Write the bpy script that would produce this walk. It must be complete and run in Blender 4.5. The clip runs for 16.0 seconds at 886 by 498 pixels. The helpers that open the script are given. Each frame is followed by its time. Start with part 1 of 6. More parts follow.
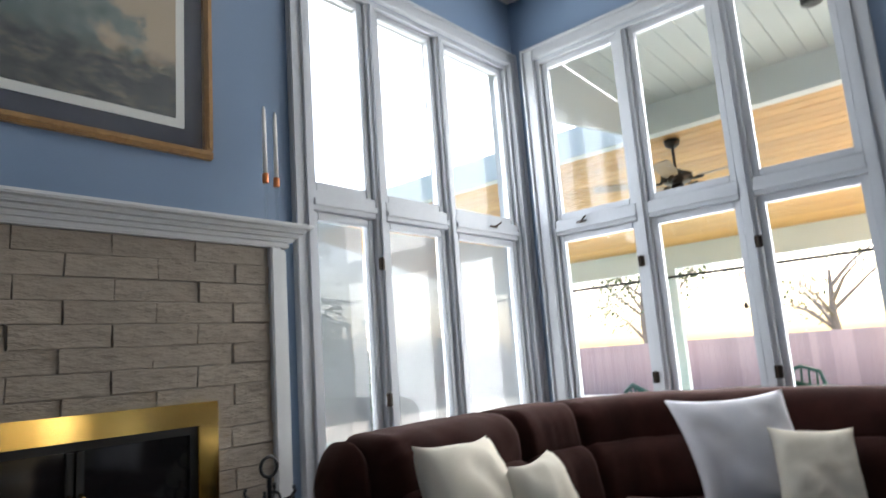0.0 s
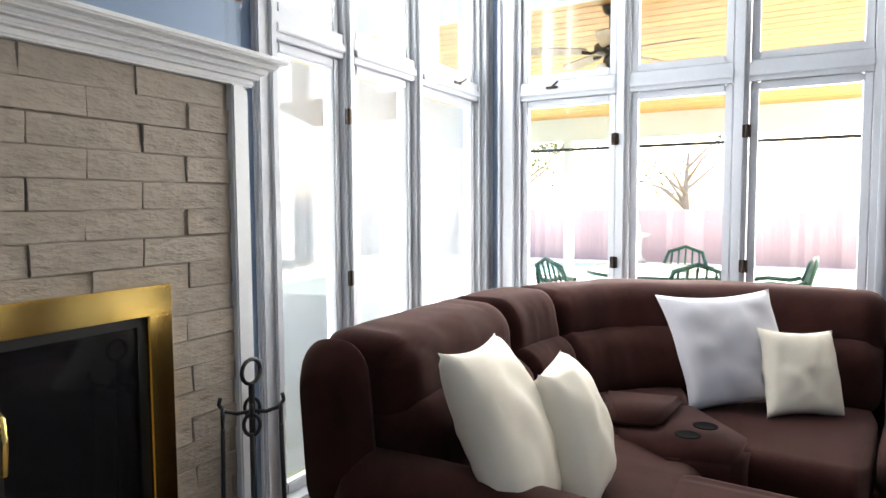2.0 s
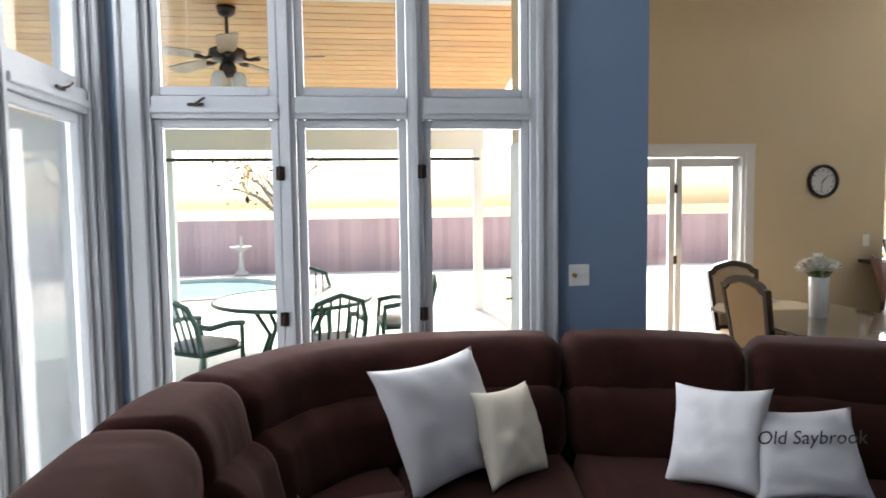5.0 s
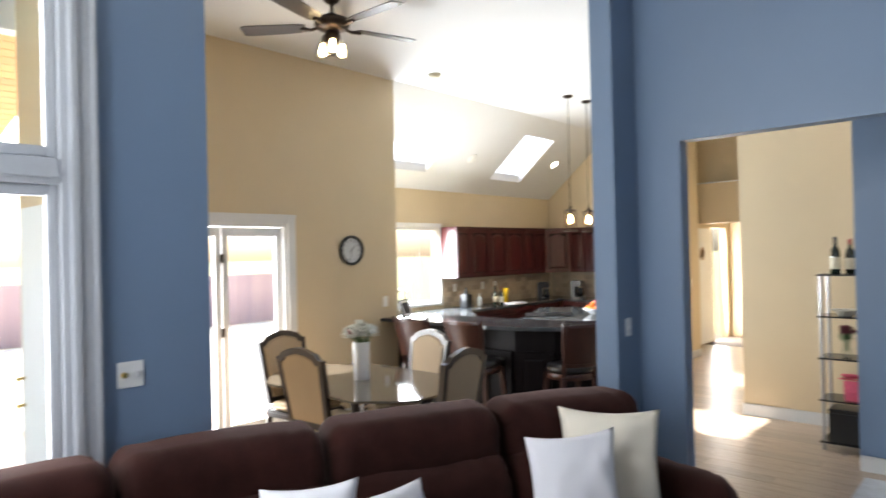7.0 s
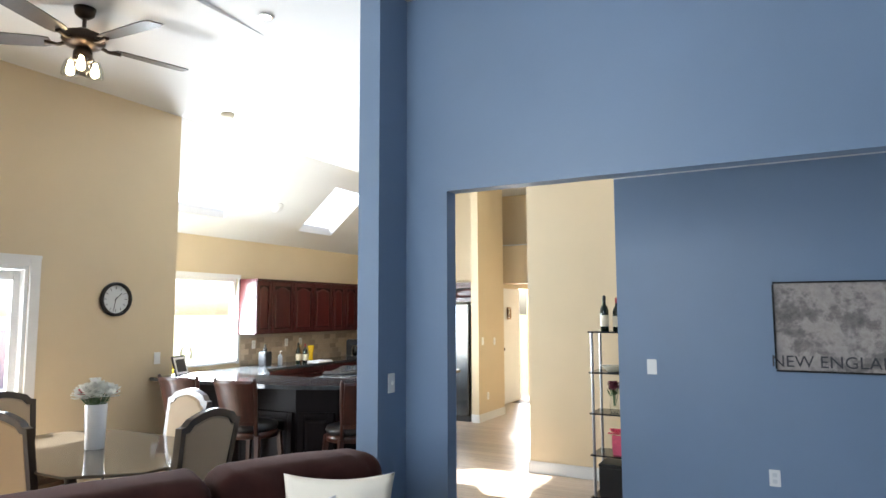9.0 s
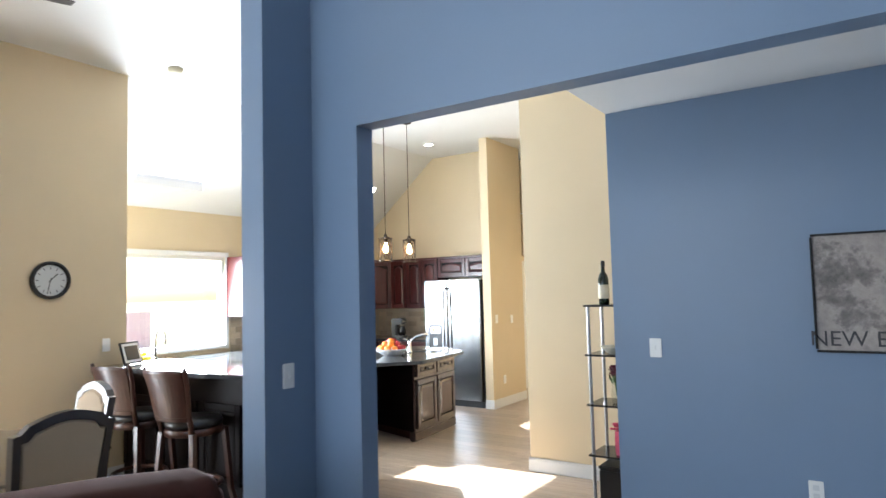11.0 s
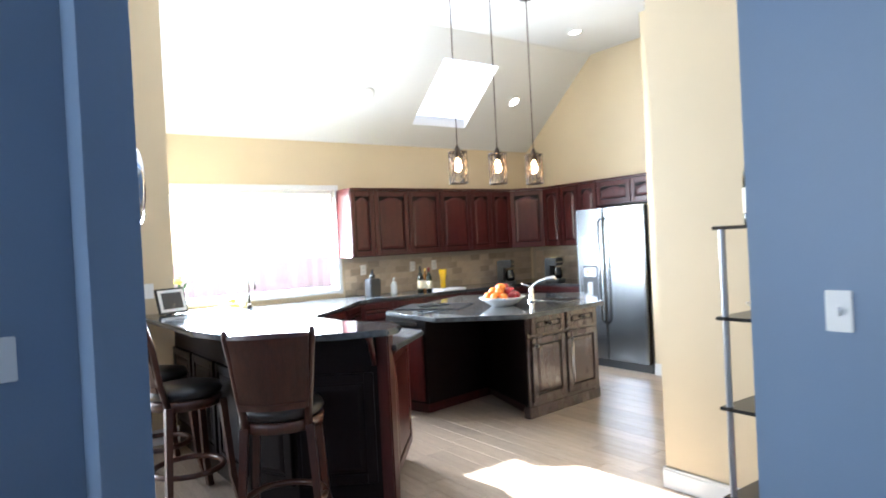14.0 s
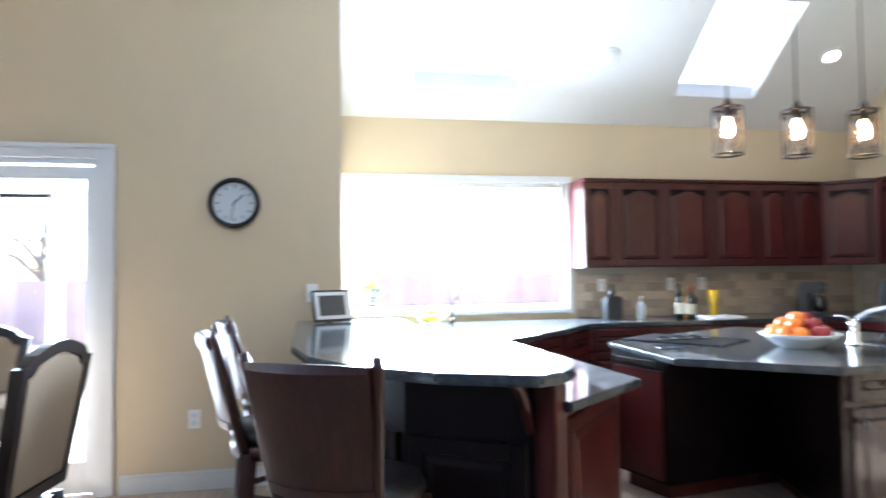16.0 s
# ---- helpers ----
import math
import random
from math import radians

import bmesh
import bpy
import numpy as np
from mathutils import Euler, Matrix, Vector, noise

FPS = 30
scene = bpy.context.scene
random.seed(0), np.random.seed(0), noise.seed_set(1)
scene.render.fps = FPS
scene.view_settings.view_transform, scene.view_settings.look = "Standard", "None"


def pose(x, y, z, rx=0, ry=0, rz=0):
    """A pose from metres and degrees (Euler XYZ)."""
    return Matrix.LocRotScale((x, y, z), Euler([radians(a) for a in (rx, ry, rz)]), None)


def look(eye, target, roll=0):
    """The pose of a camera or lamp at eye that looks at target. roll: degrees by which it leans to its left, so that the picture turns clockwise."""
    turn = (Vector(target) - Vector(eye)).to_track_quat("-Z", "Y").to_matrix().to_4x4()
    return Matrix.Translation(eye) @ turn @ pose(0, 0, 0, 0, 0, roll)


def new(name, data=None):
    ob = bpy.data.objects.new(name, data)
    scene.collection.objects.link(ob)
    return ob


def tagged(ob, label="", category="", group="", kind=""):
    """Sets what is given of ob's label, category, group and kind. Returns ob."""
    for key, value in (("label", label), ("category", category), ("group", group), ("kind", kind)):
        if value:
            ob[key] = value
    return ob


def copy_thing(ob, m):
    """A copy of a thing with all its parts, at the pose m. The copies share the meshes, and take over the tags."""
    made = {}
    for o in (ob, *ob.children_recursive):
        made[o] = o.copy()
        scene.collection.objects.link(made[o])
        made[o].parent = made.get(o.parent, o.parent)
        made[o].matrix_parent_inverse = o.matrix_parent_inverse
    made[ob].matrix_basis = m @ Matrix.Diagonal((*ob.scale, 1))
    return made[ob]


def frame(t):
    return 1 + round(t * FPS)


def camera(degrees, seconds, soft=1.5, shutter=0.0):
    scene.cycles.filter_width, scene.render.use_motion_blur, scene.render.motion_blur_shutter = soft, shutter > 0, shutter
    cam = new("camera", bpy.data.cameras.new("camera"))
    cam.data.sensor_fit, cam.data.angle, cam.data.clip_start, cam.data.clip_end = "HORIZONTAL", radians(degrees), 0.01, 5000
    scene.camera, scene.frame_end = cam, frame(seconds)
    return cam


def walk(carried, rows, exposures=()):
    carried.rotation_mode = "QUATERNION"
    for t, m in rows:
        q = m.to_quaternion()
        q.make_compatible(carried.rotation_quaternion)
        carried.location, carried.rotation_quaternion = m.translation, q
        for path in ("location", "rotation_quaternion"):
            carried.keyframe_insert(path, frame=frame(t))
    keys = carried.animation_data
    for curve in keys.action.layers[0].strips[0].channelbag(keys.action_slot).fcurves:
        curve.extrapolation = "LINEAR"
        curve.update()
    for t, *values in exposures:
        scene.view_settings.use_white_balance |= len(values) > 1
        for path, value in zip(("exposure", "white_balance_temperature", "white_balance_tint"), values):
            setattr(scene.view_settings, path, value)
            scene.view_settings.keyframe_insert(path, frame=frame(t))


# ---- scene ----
cam = camera(68.9, 16.0, soft=1.5, shutter=0.4)

PATH = [
    (0, (0.485, 0.33, 1.243), (1.975, 1.621, 1.576), -4.2),
    (0.5, (0.49, 0.482, 1.263), (1.985, 1.799, 1.432), -8.4),
    (1, (0.543, 0.634, 1.281), (2.115, 1.871, 1.253), -8.9),
    (1.5, (0.578, 0.865, 1.354), (2.208, 2.013, 1.191), -1.9),
    (2, (0.543, 1.101, 1.38), (2.29, 2.066, 1.245), -0.3),
    (2.5, (0.55, 1.249, 1.416), (2.351, 2.088, 1.188), 2.7),
    (3, (0.662, 1.37, 1.425), (2.588, 1.889, 1.277), -0.8),
    (3.5, (0.782, 1.472, 1.481), (2.746, 1.755, 1.234), 0.3),
    (3.7, (0.826, 1.521, 1.49), (2.801, 1.724, 1.254), 0.2),
    (5.8, (1.345, 1.681, 1.675), (3.262, 1.122, 1.564), 0.4),
    (6, (1.411, 1.68, 1.68), (3.295, 1.016, 1.58), 0.8),
    (6.5, (1.504, 1.702, 1.686), (3.183, 0.614, 1.663), -0.4),
    (7, (1.484, 1.699, 1.723), (2.836, 0.225, 1.736), -1.3),
    (7.5, (1.389, 1.613, 1.699), (2.543, -0.020, 1.769), -1.8),
    (8, (1.311, 1.544, 1.728), (2.280, -0.202, 1.837), -1.0),
    (8.5, (1.284, 1.406, 1.685), (2.201, -0.362, 1.871), -0.1),
    (10.8, (1.132, 0.107, 1.614), (2.273, -1.527, 1.776), -1.4),
    (11, (1.112, -0.012, 1.6), (2.215, -1.675, 1.73), -1.5),
    (11.5, (1.013, -0.377, 1.586), (2.269, -1.929, 1.701), -0.1),
    (12, (1.01, -0.736, 1.558), (2.322, -2.245, 1.619), -1.0),
    (12.5, (1.034, -1.106, 1.547), (2.425, -2.542, 1.595), -2.5),
    (13, (1.088, -1.494, 1.53), (2.633, -2.763, 1.56), -1.5),
    (13.5, (1.232, -1.811, 1.509), (2.797, -3.056, 1.526), -2.8),
    (14, (1.425, -2.123, 1.466), (3.052, -3.287, 1.445), -2.9),
    (14.5, (1.675, -2.502, 1.391), (3.453, -3.405, 1.239), -1.5),
    (15, (1.986, -2.766, 1.36), (3.811, -3.573, 1.222), -1.8),
    (15.5, (2.253, -3.018, 1.371), (4.083, -3.826, 1.365), -2.0),
    (16, (2.587, -3.221, 1.32), (4.55, -3.595, 1.393), -0.7),
]
EXPOSURES = [(0.0, 1.95, 6600, 10), (0.5, 2.1, 6550, 10), (1.0, 2.6, 6600, 10), (1.5, 2.9, 6800, 11), (2.5, 2.75, 6900, 11), (3.0, 2.6, 6900, 11), (3.5, 2.12, 6950, 11), (5.8, 1.7, 6600, 11),
             (7.0, 2.3, 6600, 11), (8.5, 2.55, 6350, 9), (11.0, 2.55, 6150, 9), (13.0, 2.78, 6000, 9), (14.0, 2.85, 5820, 9), (15.0, 2.75, 5400, 9),
             (16.0, 2.65, 5250, 9)]
walk(cam, [(t, look(eye, target, roll)) for t, eye, target, roll in PATH], EXPOSURES)

# ---- world, sun, large lights ----
NY_GLASS, EX_GLASS = 3.07, 4.61
SUN_DIR = Vector((-1.0, -0.09, -0.95)).normalized()
world = bpy.data.worlds.new("sky")
scene.world = world
world.use_nodes = True
wn = world.node_tree
sky = wn.nodes.new("ShaderNodeTexSky")
sky.sky_type = "NISHITA"
sky.sun_disc = False
sky.sun_elevation = math.asin(-SUN_DIR.z)
sky.sun_rotation = math.atan2(-SUN_DIR.x, -SUN_DIR.y)
sky.air_density = 1.0
sky.dust_density = 3.5
wn.nodes["Background"].inputs["Strength"].default_value = 0.15
wn.links.new(sky.outputs["Color"], wn.nodes["Background"].inputs["Color"])
sun = new("sun", bpy.data.lights.new("sun", "SUN"))
sun.data.energy = 5.0
sun.data.angle = radians(0.5)
sun.data.color = (1.0, 0.96, 0.90)
sun.rotation_mode = "QUATERNION"
sun.rotation_quaternion = SUN_DIR.to_track_quat("-Z", "Y")


kitchen_sky = new("sky_light_kitchen", bpy.data.lights.new("sky_light_kitchen", "AREA"))
kitchen_sky.data.shape, kitchen_sky.data.size, kitchen_sky.data.size_y = "RECTANGLE", 1.7, 1.05
kitchen_sky.data.energy, kitchen_sky.data.color = 95, (0.84, 0.93, 1.0)
kitchen_sky.matrix_world = look((8.20, -4.38, 1.55), (4.0, -4.43, 0.3))

door_sky = new("sky_light_door", bpy.data.lights.new("sky_light_door", "AREA"))
door_sky.data.shape, door_sky.data.size, door_sky.data.size_y = "RECTANGLE", 1.2, 1.9
door_sky.data.energy, door_sky.data.color = 26, (0.90, 0.95, 1.0)
door_sky.matrix_world = look((7.02, -1.24, 1.05), (0, -1.24, 0.8))

hall_sky = new("sky_light_hall", bpy.data.lights.new("sky_light_hall", "AREA"))
hall_sky.data.shape, hall_sky.data.size, hall_sky.data.size_y = "RECTANGLE", 0.7, 1.9
hall_sky.data.energy, hall_sky.data.color = 20, (1.0, 0.98, 0.95)
hall_sky.matrix_world = look((6.03, -10.78, 1.05), (0, -9.6, 1.25))

for tag, eye, goal, wide, watts in (("north", (3.42, NY_GLASS, 1.75), (3.42, -3.0, 1.5), 1.8, 34), ("east", (EX_GLASS, 1.75, 1.75), (-3.0, 1.75, 1.5), 1.85, 36)):
    lamp = new(f"sky_light_{tag}", bpy.data.lights.new(f"sky_light_{tag}", "AREA"))
    lamp.data.shape, lamp.data.size, lamp.data.size_y = "RECTANGLE", wide, 3.1
    lamp.data.energy, lamp.data.color = watts, (0.90, 0.95, 1.0)
    lamp.matrix_world = look(eye, goal)

# ---- materials ----
MATS = {}


def tex_coord(nt, scale=1.0, kind="Object"):
    c = nt.nodes.new("ShaderNodeTexCoord")
    mp = nt.nodes.new("ShaderNodeMapping")
    mp.inputs["Scale"].default_value = scale if isinstance(scale, tuple) else (scale,) * 3
    nt.links.new(c.outputs[kind], mp.inputs["Vector"])
    return mp.outputs["Vector"]


def noise_tex(nt, vec, scale, detail=4.0, rough=0.55):
    n = nt.nodes.new("ShaderNodeTexNoise")
    n.inputs["Scale"].default_value = scale
    n.inputs["Detail"].default_value = detail
    n.inputs["Roughness"].default_value = rough
    nt.links.new(vec, n.inputs["Vector"])
    return n.outputs["Fac"]


def ramp(nt, fac, stops):
    r = nt.nodes.new("ShaderNodeValToRGB")
    r.color_ramp.elements[0].position, r.color_ramp.elements[0].color = stops[0][0], (*stops[0][1], 1)
    r.color_ramp.elements[1].position, r.color_ramp.elements[1].color = stops[-1][0], (*stops[-1][1], 1)
    for p, c in stops[1:-1]:
        r.color_ramp.elements.new(p).color = (*c, 1)
    nt.links.new(fac, r.inputs["Fac"])
    return r.outputs["Color"]


def mix(nt, a, b, fac, blend="MIX"):
    m = nt.nodes.new("ShaderNodeMix")
    m.data_type, m.blend_type = "RGBA", blend
    for key, v in ((6, a), (7, b), (0, fac)):
        if isinstance(v, (int, float)):
            m.inputs[key].default_value = v
        elif isinstance(v, tuple):
            m.inputs[key].default_value = (*v, 1)
        else:
            nt.links.new(v, m.inputs[key])
    return m.outputs[2]


def bump(nt, height, strength, distance=0.01):
    b = nt.nodes.new("ShaderNodeBump")
    b.inputs["Strength"].default_value, b.inputs["Distance"].default_value = strength, distance
    nt.links.new(height, b.inputs["Height"])
    return b.outputs["Normal"]


def start_mat(name, rough=0.5, metal=0.0):
    m = bpy.data.materials.new(name)
    m.use_nodes = True
    p = m.node_tree.nodes["Principled BSDF"]
    p.inputs["Roughness"].default_value, p.inputs["Metallic"].default_value = rough, metal
    MATS[name] = m
    return m, m.node_tree, p


def plain(name, colour, rough=0.5, metal=0.0, vary=0.12, grain=60.0, relief=0.1, big=1.5, depth=0.002, stretch=(1, 1, 1), random_tint=0.0, coat=0.0):
    """A surface of one colour with grain and larger blotches."""
    m, nt, p = start_mat(name, rough, metal)
    v = tex_coord(nt, stretch)
    fine, broad = noise_tex(nt, v, grain), noise_tex(nt, v, big, 3)
    lo, hi = tuple(c * (1 - vary) for c in colour), tuple(min(1, c * (1 + vary)) for c in colour)
    col = ramp(nt, broad, [(0.3, lo), (0.7, hi)])
    col = mix(nt, col, ramp(nt, fine, [(0.3, lo), (0.7, hi)]), 0.4)
    if random_tint:
        oi = nt.nodes.new("ShaderNodeObjectInfo")
        dark = tuple(c * (1 - random_tint) for c in colour)
        lite = tuple(min(1, c * (1 + random_tint)) for c in colour)
        col = mix(nt, col, ramp(nt, oi.outputs["Random"], [(0.0, dark), (1.0, lite)]), 0.6)
    nt.links.new(col, p.inputs["Base Color"])
    r = nt.nodes.new("ShaderNodeMapRange")
    r.inputs["To Min"].default_value, r.inputs["To Max"].default_value = max(0.02, rough - 0.08), min(1, rough + 0.08)
    nt.links.new(broad, r.inputs["Value"])
    nt.links.new(r.outputs["Result"], p.inputs["Roughness"])
    if relief:
        nt.links.new(bump(nt, fine, relief, depth), p.inputs["Normal"])
    p.inputs["Coat Weight"].default_value = coat
    p.inputs["Coat Roughness"].default_value = 0.1
    return m


def wood(name, dark, light, rough=0.4, along=(1, 1, 1), scale=6.0, random_tint=0.25, coat=0.0):
    """Grained wood: streaks stretched along one axis."""
    m, nt, p = start_mat(name, rough)
    v = tex_coord(nt, along)
    warp = noise_tex(nt, v, scale, 6, 0.65)
    fine = noise_tex(nt, v, scale * 7, 4, 0.6)
    col = ramp(nt, warp, [(0.25, dark), (0.5, tuple((a + b) / 2 for a, b in zip(dark, light))), (0.75, light)])
    col = mix(nt, col, ramp(nt, fine, [(0.35, dark), (0.65, light)]), 0.35)
    oi = nt.nodes.new("ShaderNodeObjectInfo")
    col = mix(nt, col, ramp(nt, oi.outputs["Random"], [(0, (1 - random_tint,) * 3), (1, (1, 1, 1))]), 1.0, "MULTIPLY")
    nt.links.new(col, p.inputs["Base Color"])
    nt.links.new(bump(nt, fine, 0.15, 0.001), p.inputs["Normal"])
    p.inputs["Coat Weight"].default_value, p.inputs["Coat Roughness"].default_value = coat, 0.12
    return m


def glass_mat(name, tint=(1, 1, 1), gloss=0.12):
    """Thin clear window glass: lets light straight through, with a slight mirror sheen."""
    m, nt, p = start_mat(name)
    nt.nodes.remove(p)
    t = nt.nodes.new("ShaderNodeBsdfTransparent")
    t.inputs["Color"].default_value = (*tint, 1)
    g = nt.nodes.new("ShaderNodeBsdfGlossy")
    g.inputs["Roughness"].default_value = 0.02
    lw = nt.nodes.new("ShaderNodeLayerWeight")
    lw.inputs["Blend"].default_value = 0.5
    pw = nt.nodes.new("ShaderNodeMath")
    pw.operation = "POWER"
    pw.inputs[1].default_value = 4.0
    ml = nt.nodes.new("ShaderNodeMath")
    ml.operation = "MULTIPLY_ADD"
    ml.inputs[1].default_value, ml.inputs[2].default_value = 0.35, 0.03
    x = nt.nodes.new("ShaderNodeMixShader")
    nt.links.new(lw.outputs["Facing"], pw.inputs[0])
    nt.links.new(pw.outputs[0], ml.inputs[0])
    nt.links.new(ml.outputs[0], x.inputs["Fac"])
    nt.links.new(t.outputs["BSDF"], x.inputs[1])
    nt.links.new(g.outputs["BSDF"], x.inputs[2])
    nt.links.new(x.outputs["Shader"], nt.nodes["Material Output"].inputs["Surface"])
    return m


def glow(name, colour, strength):
    m, nt, p = start_mat(name)
    p.inputs["Base Color"].default_value = (*colour, 1)
    p.inputs["Emission Color"].default_value = (*colour, 1)
    p.inputs["Emission Strength"].default_value = strength
    return m


BLUE = plain("blue_wall_paint", (0.165, 0.235, 0.345), 0.42, vary=0.05, grain=220, relief=0.12, depth=0.0008)
YELLOW = plain("tan_wall_paint", (0.575, 0.47, 0.312), 0.6, vary=0.05, grain=220, relief=0.12, depth=0.0008)
CEIL = plain("white_ceiling_paint", (0.70, 0.70, 0.69), 0.7, vary=0.03, grain=150, relief=0.2, depth=0.001)
TRIM = plain("white_trim_paint", (0.64, 0.65, 0.65), 0.35, vary=0.05, grain=90, relief=0.06, depth=0.0006)
# the white trim, darkened in its colour for the backlit window frames
TRIMBACKLIT = plain("backlit_white_window_paint", (0.45, 0.465, 0.49), 0.4, vary=0.08, grain=70, relief=0.08, depth=0.0006)
PLANK = wood("floor_plank_wood", (0.27, 0.205, 0.15), (0.54, 0.44, 0.34), 0.32, (1.0, 9.0, 9.0), 2.2, 0.25)
SUBFLOOR = plain("dark_subfloor", (0.07, 0.05, 0.035), 0.8)
BRICKM = plain("grey_painted_brick", (0.28, 0.232, 0.185), 0.8, vary=0.32, grain=26, relief=1.0, big=9, depth=0.016, stretch=(0.5, 1.0, 1.2), random_tint=0.14)
MORTAR = plain("grey_mortar", (0.24, 0.20, 0.16), 0.9, vary=0.2, grain=120, relief=0.6, depth=0.003)
BRASS = plain("polished_brass", (0.83, 0.58, 0.18), 0.16, 1.0, vary=0.06, grain=20, relief=0.03, depth=0.0008)
BLACK = plain("black_metal", (0.015, 0.015, 0.015), 0.4, 0.4, vary=0.2, grain=80, relief=0.05)
FIREGLASS = plain("smoked_fire_glass", (0.008, 0.008, 0.009), 0.05, 0.0, vary=0.1, relief=0.0)
SOFA = plain("brown_suede", (0.027, 0.0092, 0.0075), 0.9, vary=0.42, grain=240, relief=0.35, big=6, depth=0.002)
SOFA.node_tree.nodes["Principled BSDF"].inputs["Specular IOR Level"].default_value = 0.06
MATS["brown_suede"].node_tree.nodes["Principled BSDF"].inputs["Sheen Weight"].default_value = 0.14
MATS["brown_suede"].node_tree.nodes["Principled BSDF"].inputs["Sheen Tint"].default_value = (0.75, 0.5, 0.45, 1)
LINEN = plain("cream_linen", (0.70, 0.64, 0.53), 0.9, vary=0.08, grain=400, relief=0.5, depth=0.0015)
COTTON = plain("white_cotton", (0.68, 0.67, 0.70), 0.9, vary=0.06, grain=400, relief=0.5, depth=0.0015)
CHERRY = wood("cherry_cabinet_wood", (0.026, 0.0042, 0.0045), (0.088, 0.014, 0.012), 0.30, (6.0, 6.0, 0.8), 3.0, 0.25, 0.06)
CHERRY.node_tree.nodes["Principled BSDF"].inputs["Specular IOR Level"].default_value = 0.36
# near-black copy of the cherry: knee wall, island body, toe kicks, door grooves
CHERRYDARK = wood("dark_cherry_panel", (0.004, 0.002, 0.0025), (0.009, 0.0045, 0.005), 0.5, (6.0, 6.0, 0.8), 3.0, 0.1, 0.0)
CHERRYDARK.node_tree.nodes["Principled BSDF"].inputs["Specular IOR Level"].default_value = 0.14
# cherry greyed in its base colour to include the sheen of reflected sky
CHERRYSHEEN = wood("island_cherry_with_sheen", (0.036, 0.020, 0.020), (0.080, 0.054, 0.054), 0.22, (6.0, 6.0, 0.8), 3.0, 0.15, 0.8)
STOOLWOOD = wood("espresso_stool_wood", (0.024, 0.008, 0.005), (0.080, 0.022, 0.012), 0.34, (5.0, 5.0, 0.7), 4.0, 0.2, 0.2)
GRANITE = plain("dark_polished_granite", (0.055, 0.06, 0.065), 0.09, 0.0, vary=0.6, grain=160, relief=0.0, big=22)
STEEL = plain("brushed_steel", (0.165, 0.17, 0.175), 0.26, 1.0, vary=0.05, grain=90, relief=0.08, stretch=(1, 1, 0.02), depth=0.0004)
CHROME = plain("chrome", (0.75, 0.75, 0.76), 0.1, 1.0, vary=0.03, relief=0.0)
TILEM = plain("travertine_tile", (0.42, 0.335, 0.245), 0.55, vary=0.3, grain=70, relief=0.3, big=12, depth=0.001, random_tint=0.42)
GROUT = plain("beige_grout", (0.42, 0.36, 0.28), 0.9, vary=0.1, grain=120)
GLASS = glass_mat("window_glass")


def screen_mat():
    """Fine woven insect screen: mostly see-through, with a grey veil."""
    m, nt, p = start_mat("insect_screen_mesh")
    t = nt.nodes.new("ShaderNodeBsdfTransparent")
    p.inputs["Base Color"].default_value, p.inputs["Roughness"].default_value = (0.30, 0.32, 0.33, 1), 0.7
    x = nt.nodes.new("ShaderNodeMixShader")
    weave = ramp(nt, noise_tex(nt, tex_coord(nt), 3.0, 3), [(0.3, (0.56,) * 3), (0.7, (0.68,) * 3)])
    nt.links.new(weave, x.inputs["Fac"])
    nt.links.new(t.outputs["BSDF"], x.inputs[1])
    nt.links.new(p.outputs["BSDF"], x.inputs[2])
    nt.links.new(x.outputs["Shader"], nt.nodes["Material Output"].inputs["Surface"])
    return m


SCREENM = screen_mat()
BLACKPL = plain("black_plastic", (0.012, 0.012, 0.013), 0.35, vary=0.1, relief=0.0)
WHITEPL = plain("white_plastic", (0.78, 0.78, 0.76), 0.35, vary=0.03, relief=0.0)
CUPBLACK = plain("cup_hollow_black", (0.006, 0.006, 0.006), 0.95, vary=0.1, relief=0.0)
CUPBLACK.node_tree.nodes["Principled BSDF"].inputs["Specular IOR Level"].default_value = 0.05
LEATHER = plain("black_leather", (0.014, 0.012, 0.012), 0.35, vary=0.2, grain=180, relief=0.3, depth=0.001)
UPHOL = plain("tan_upholstery", (0.42, 0.32, 0.21), 0.85, vary=0.1, grain=260, relief=0.5, depth=0.0015)
BRONZE = plain("dark_bronze", (0.045, 0.032, 0.024), 0.35, 0.8, vary=0.15, relief=0.03)


# ---- mesh tools ----
def finish(bm, smooth=False):
    bmesh.ops.recalc_face_normals(bm, faces=bm.faces)
    me = bpy.data.meshes.new("mesh")
    bm.to_mesh(me)
    bm.free()
    if smooth:
        me.polygons.foreach_set("use_smooth", [True] * len(me.polygons))
    return me


def part(name, bm, material, parent=None, label="", smooth=False, at=None):
    """Links a bmesh as one mesh object, under a thing or a part."""
    me = bm if isinstance(bm, bpy.types.Mesh) else finish(bm, smooth)
    if not me.materials:
        me.materials.append(material)
    ob = new(name, me)
    if parent is not None:
        ob.parent = parent
    if at is not None:
        ob.matrix_basis = at
    if label:
        ob["label"] = label
    return ob


def thing(name, m, label, category, group="", kind=""):
    ob = new(name)
    ob.empty_display_size = 0.1
    ob.matrix_basis = m if isinstance(m, Matrix) else Matrix.Translation(m)
    return tagged(ob, label, category, group, kind)


def setting(name, bm, material, label, category, smooth=False):
    return tagged(part(name, bm, material, None, "", smooth), label, category, "", "structure")


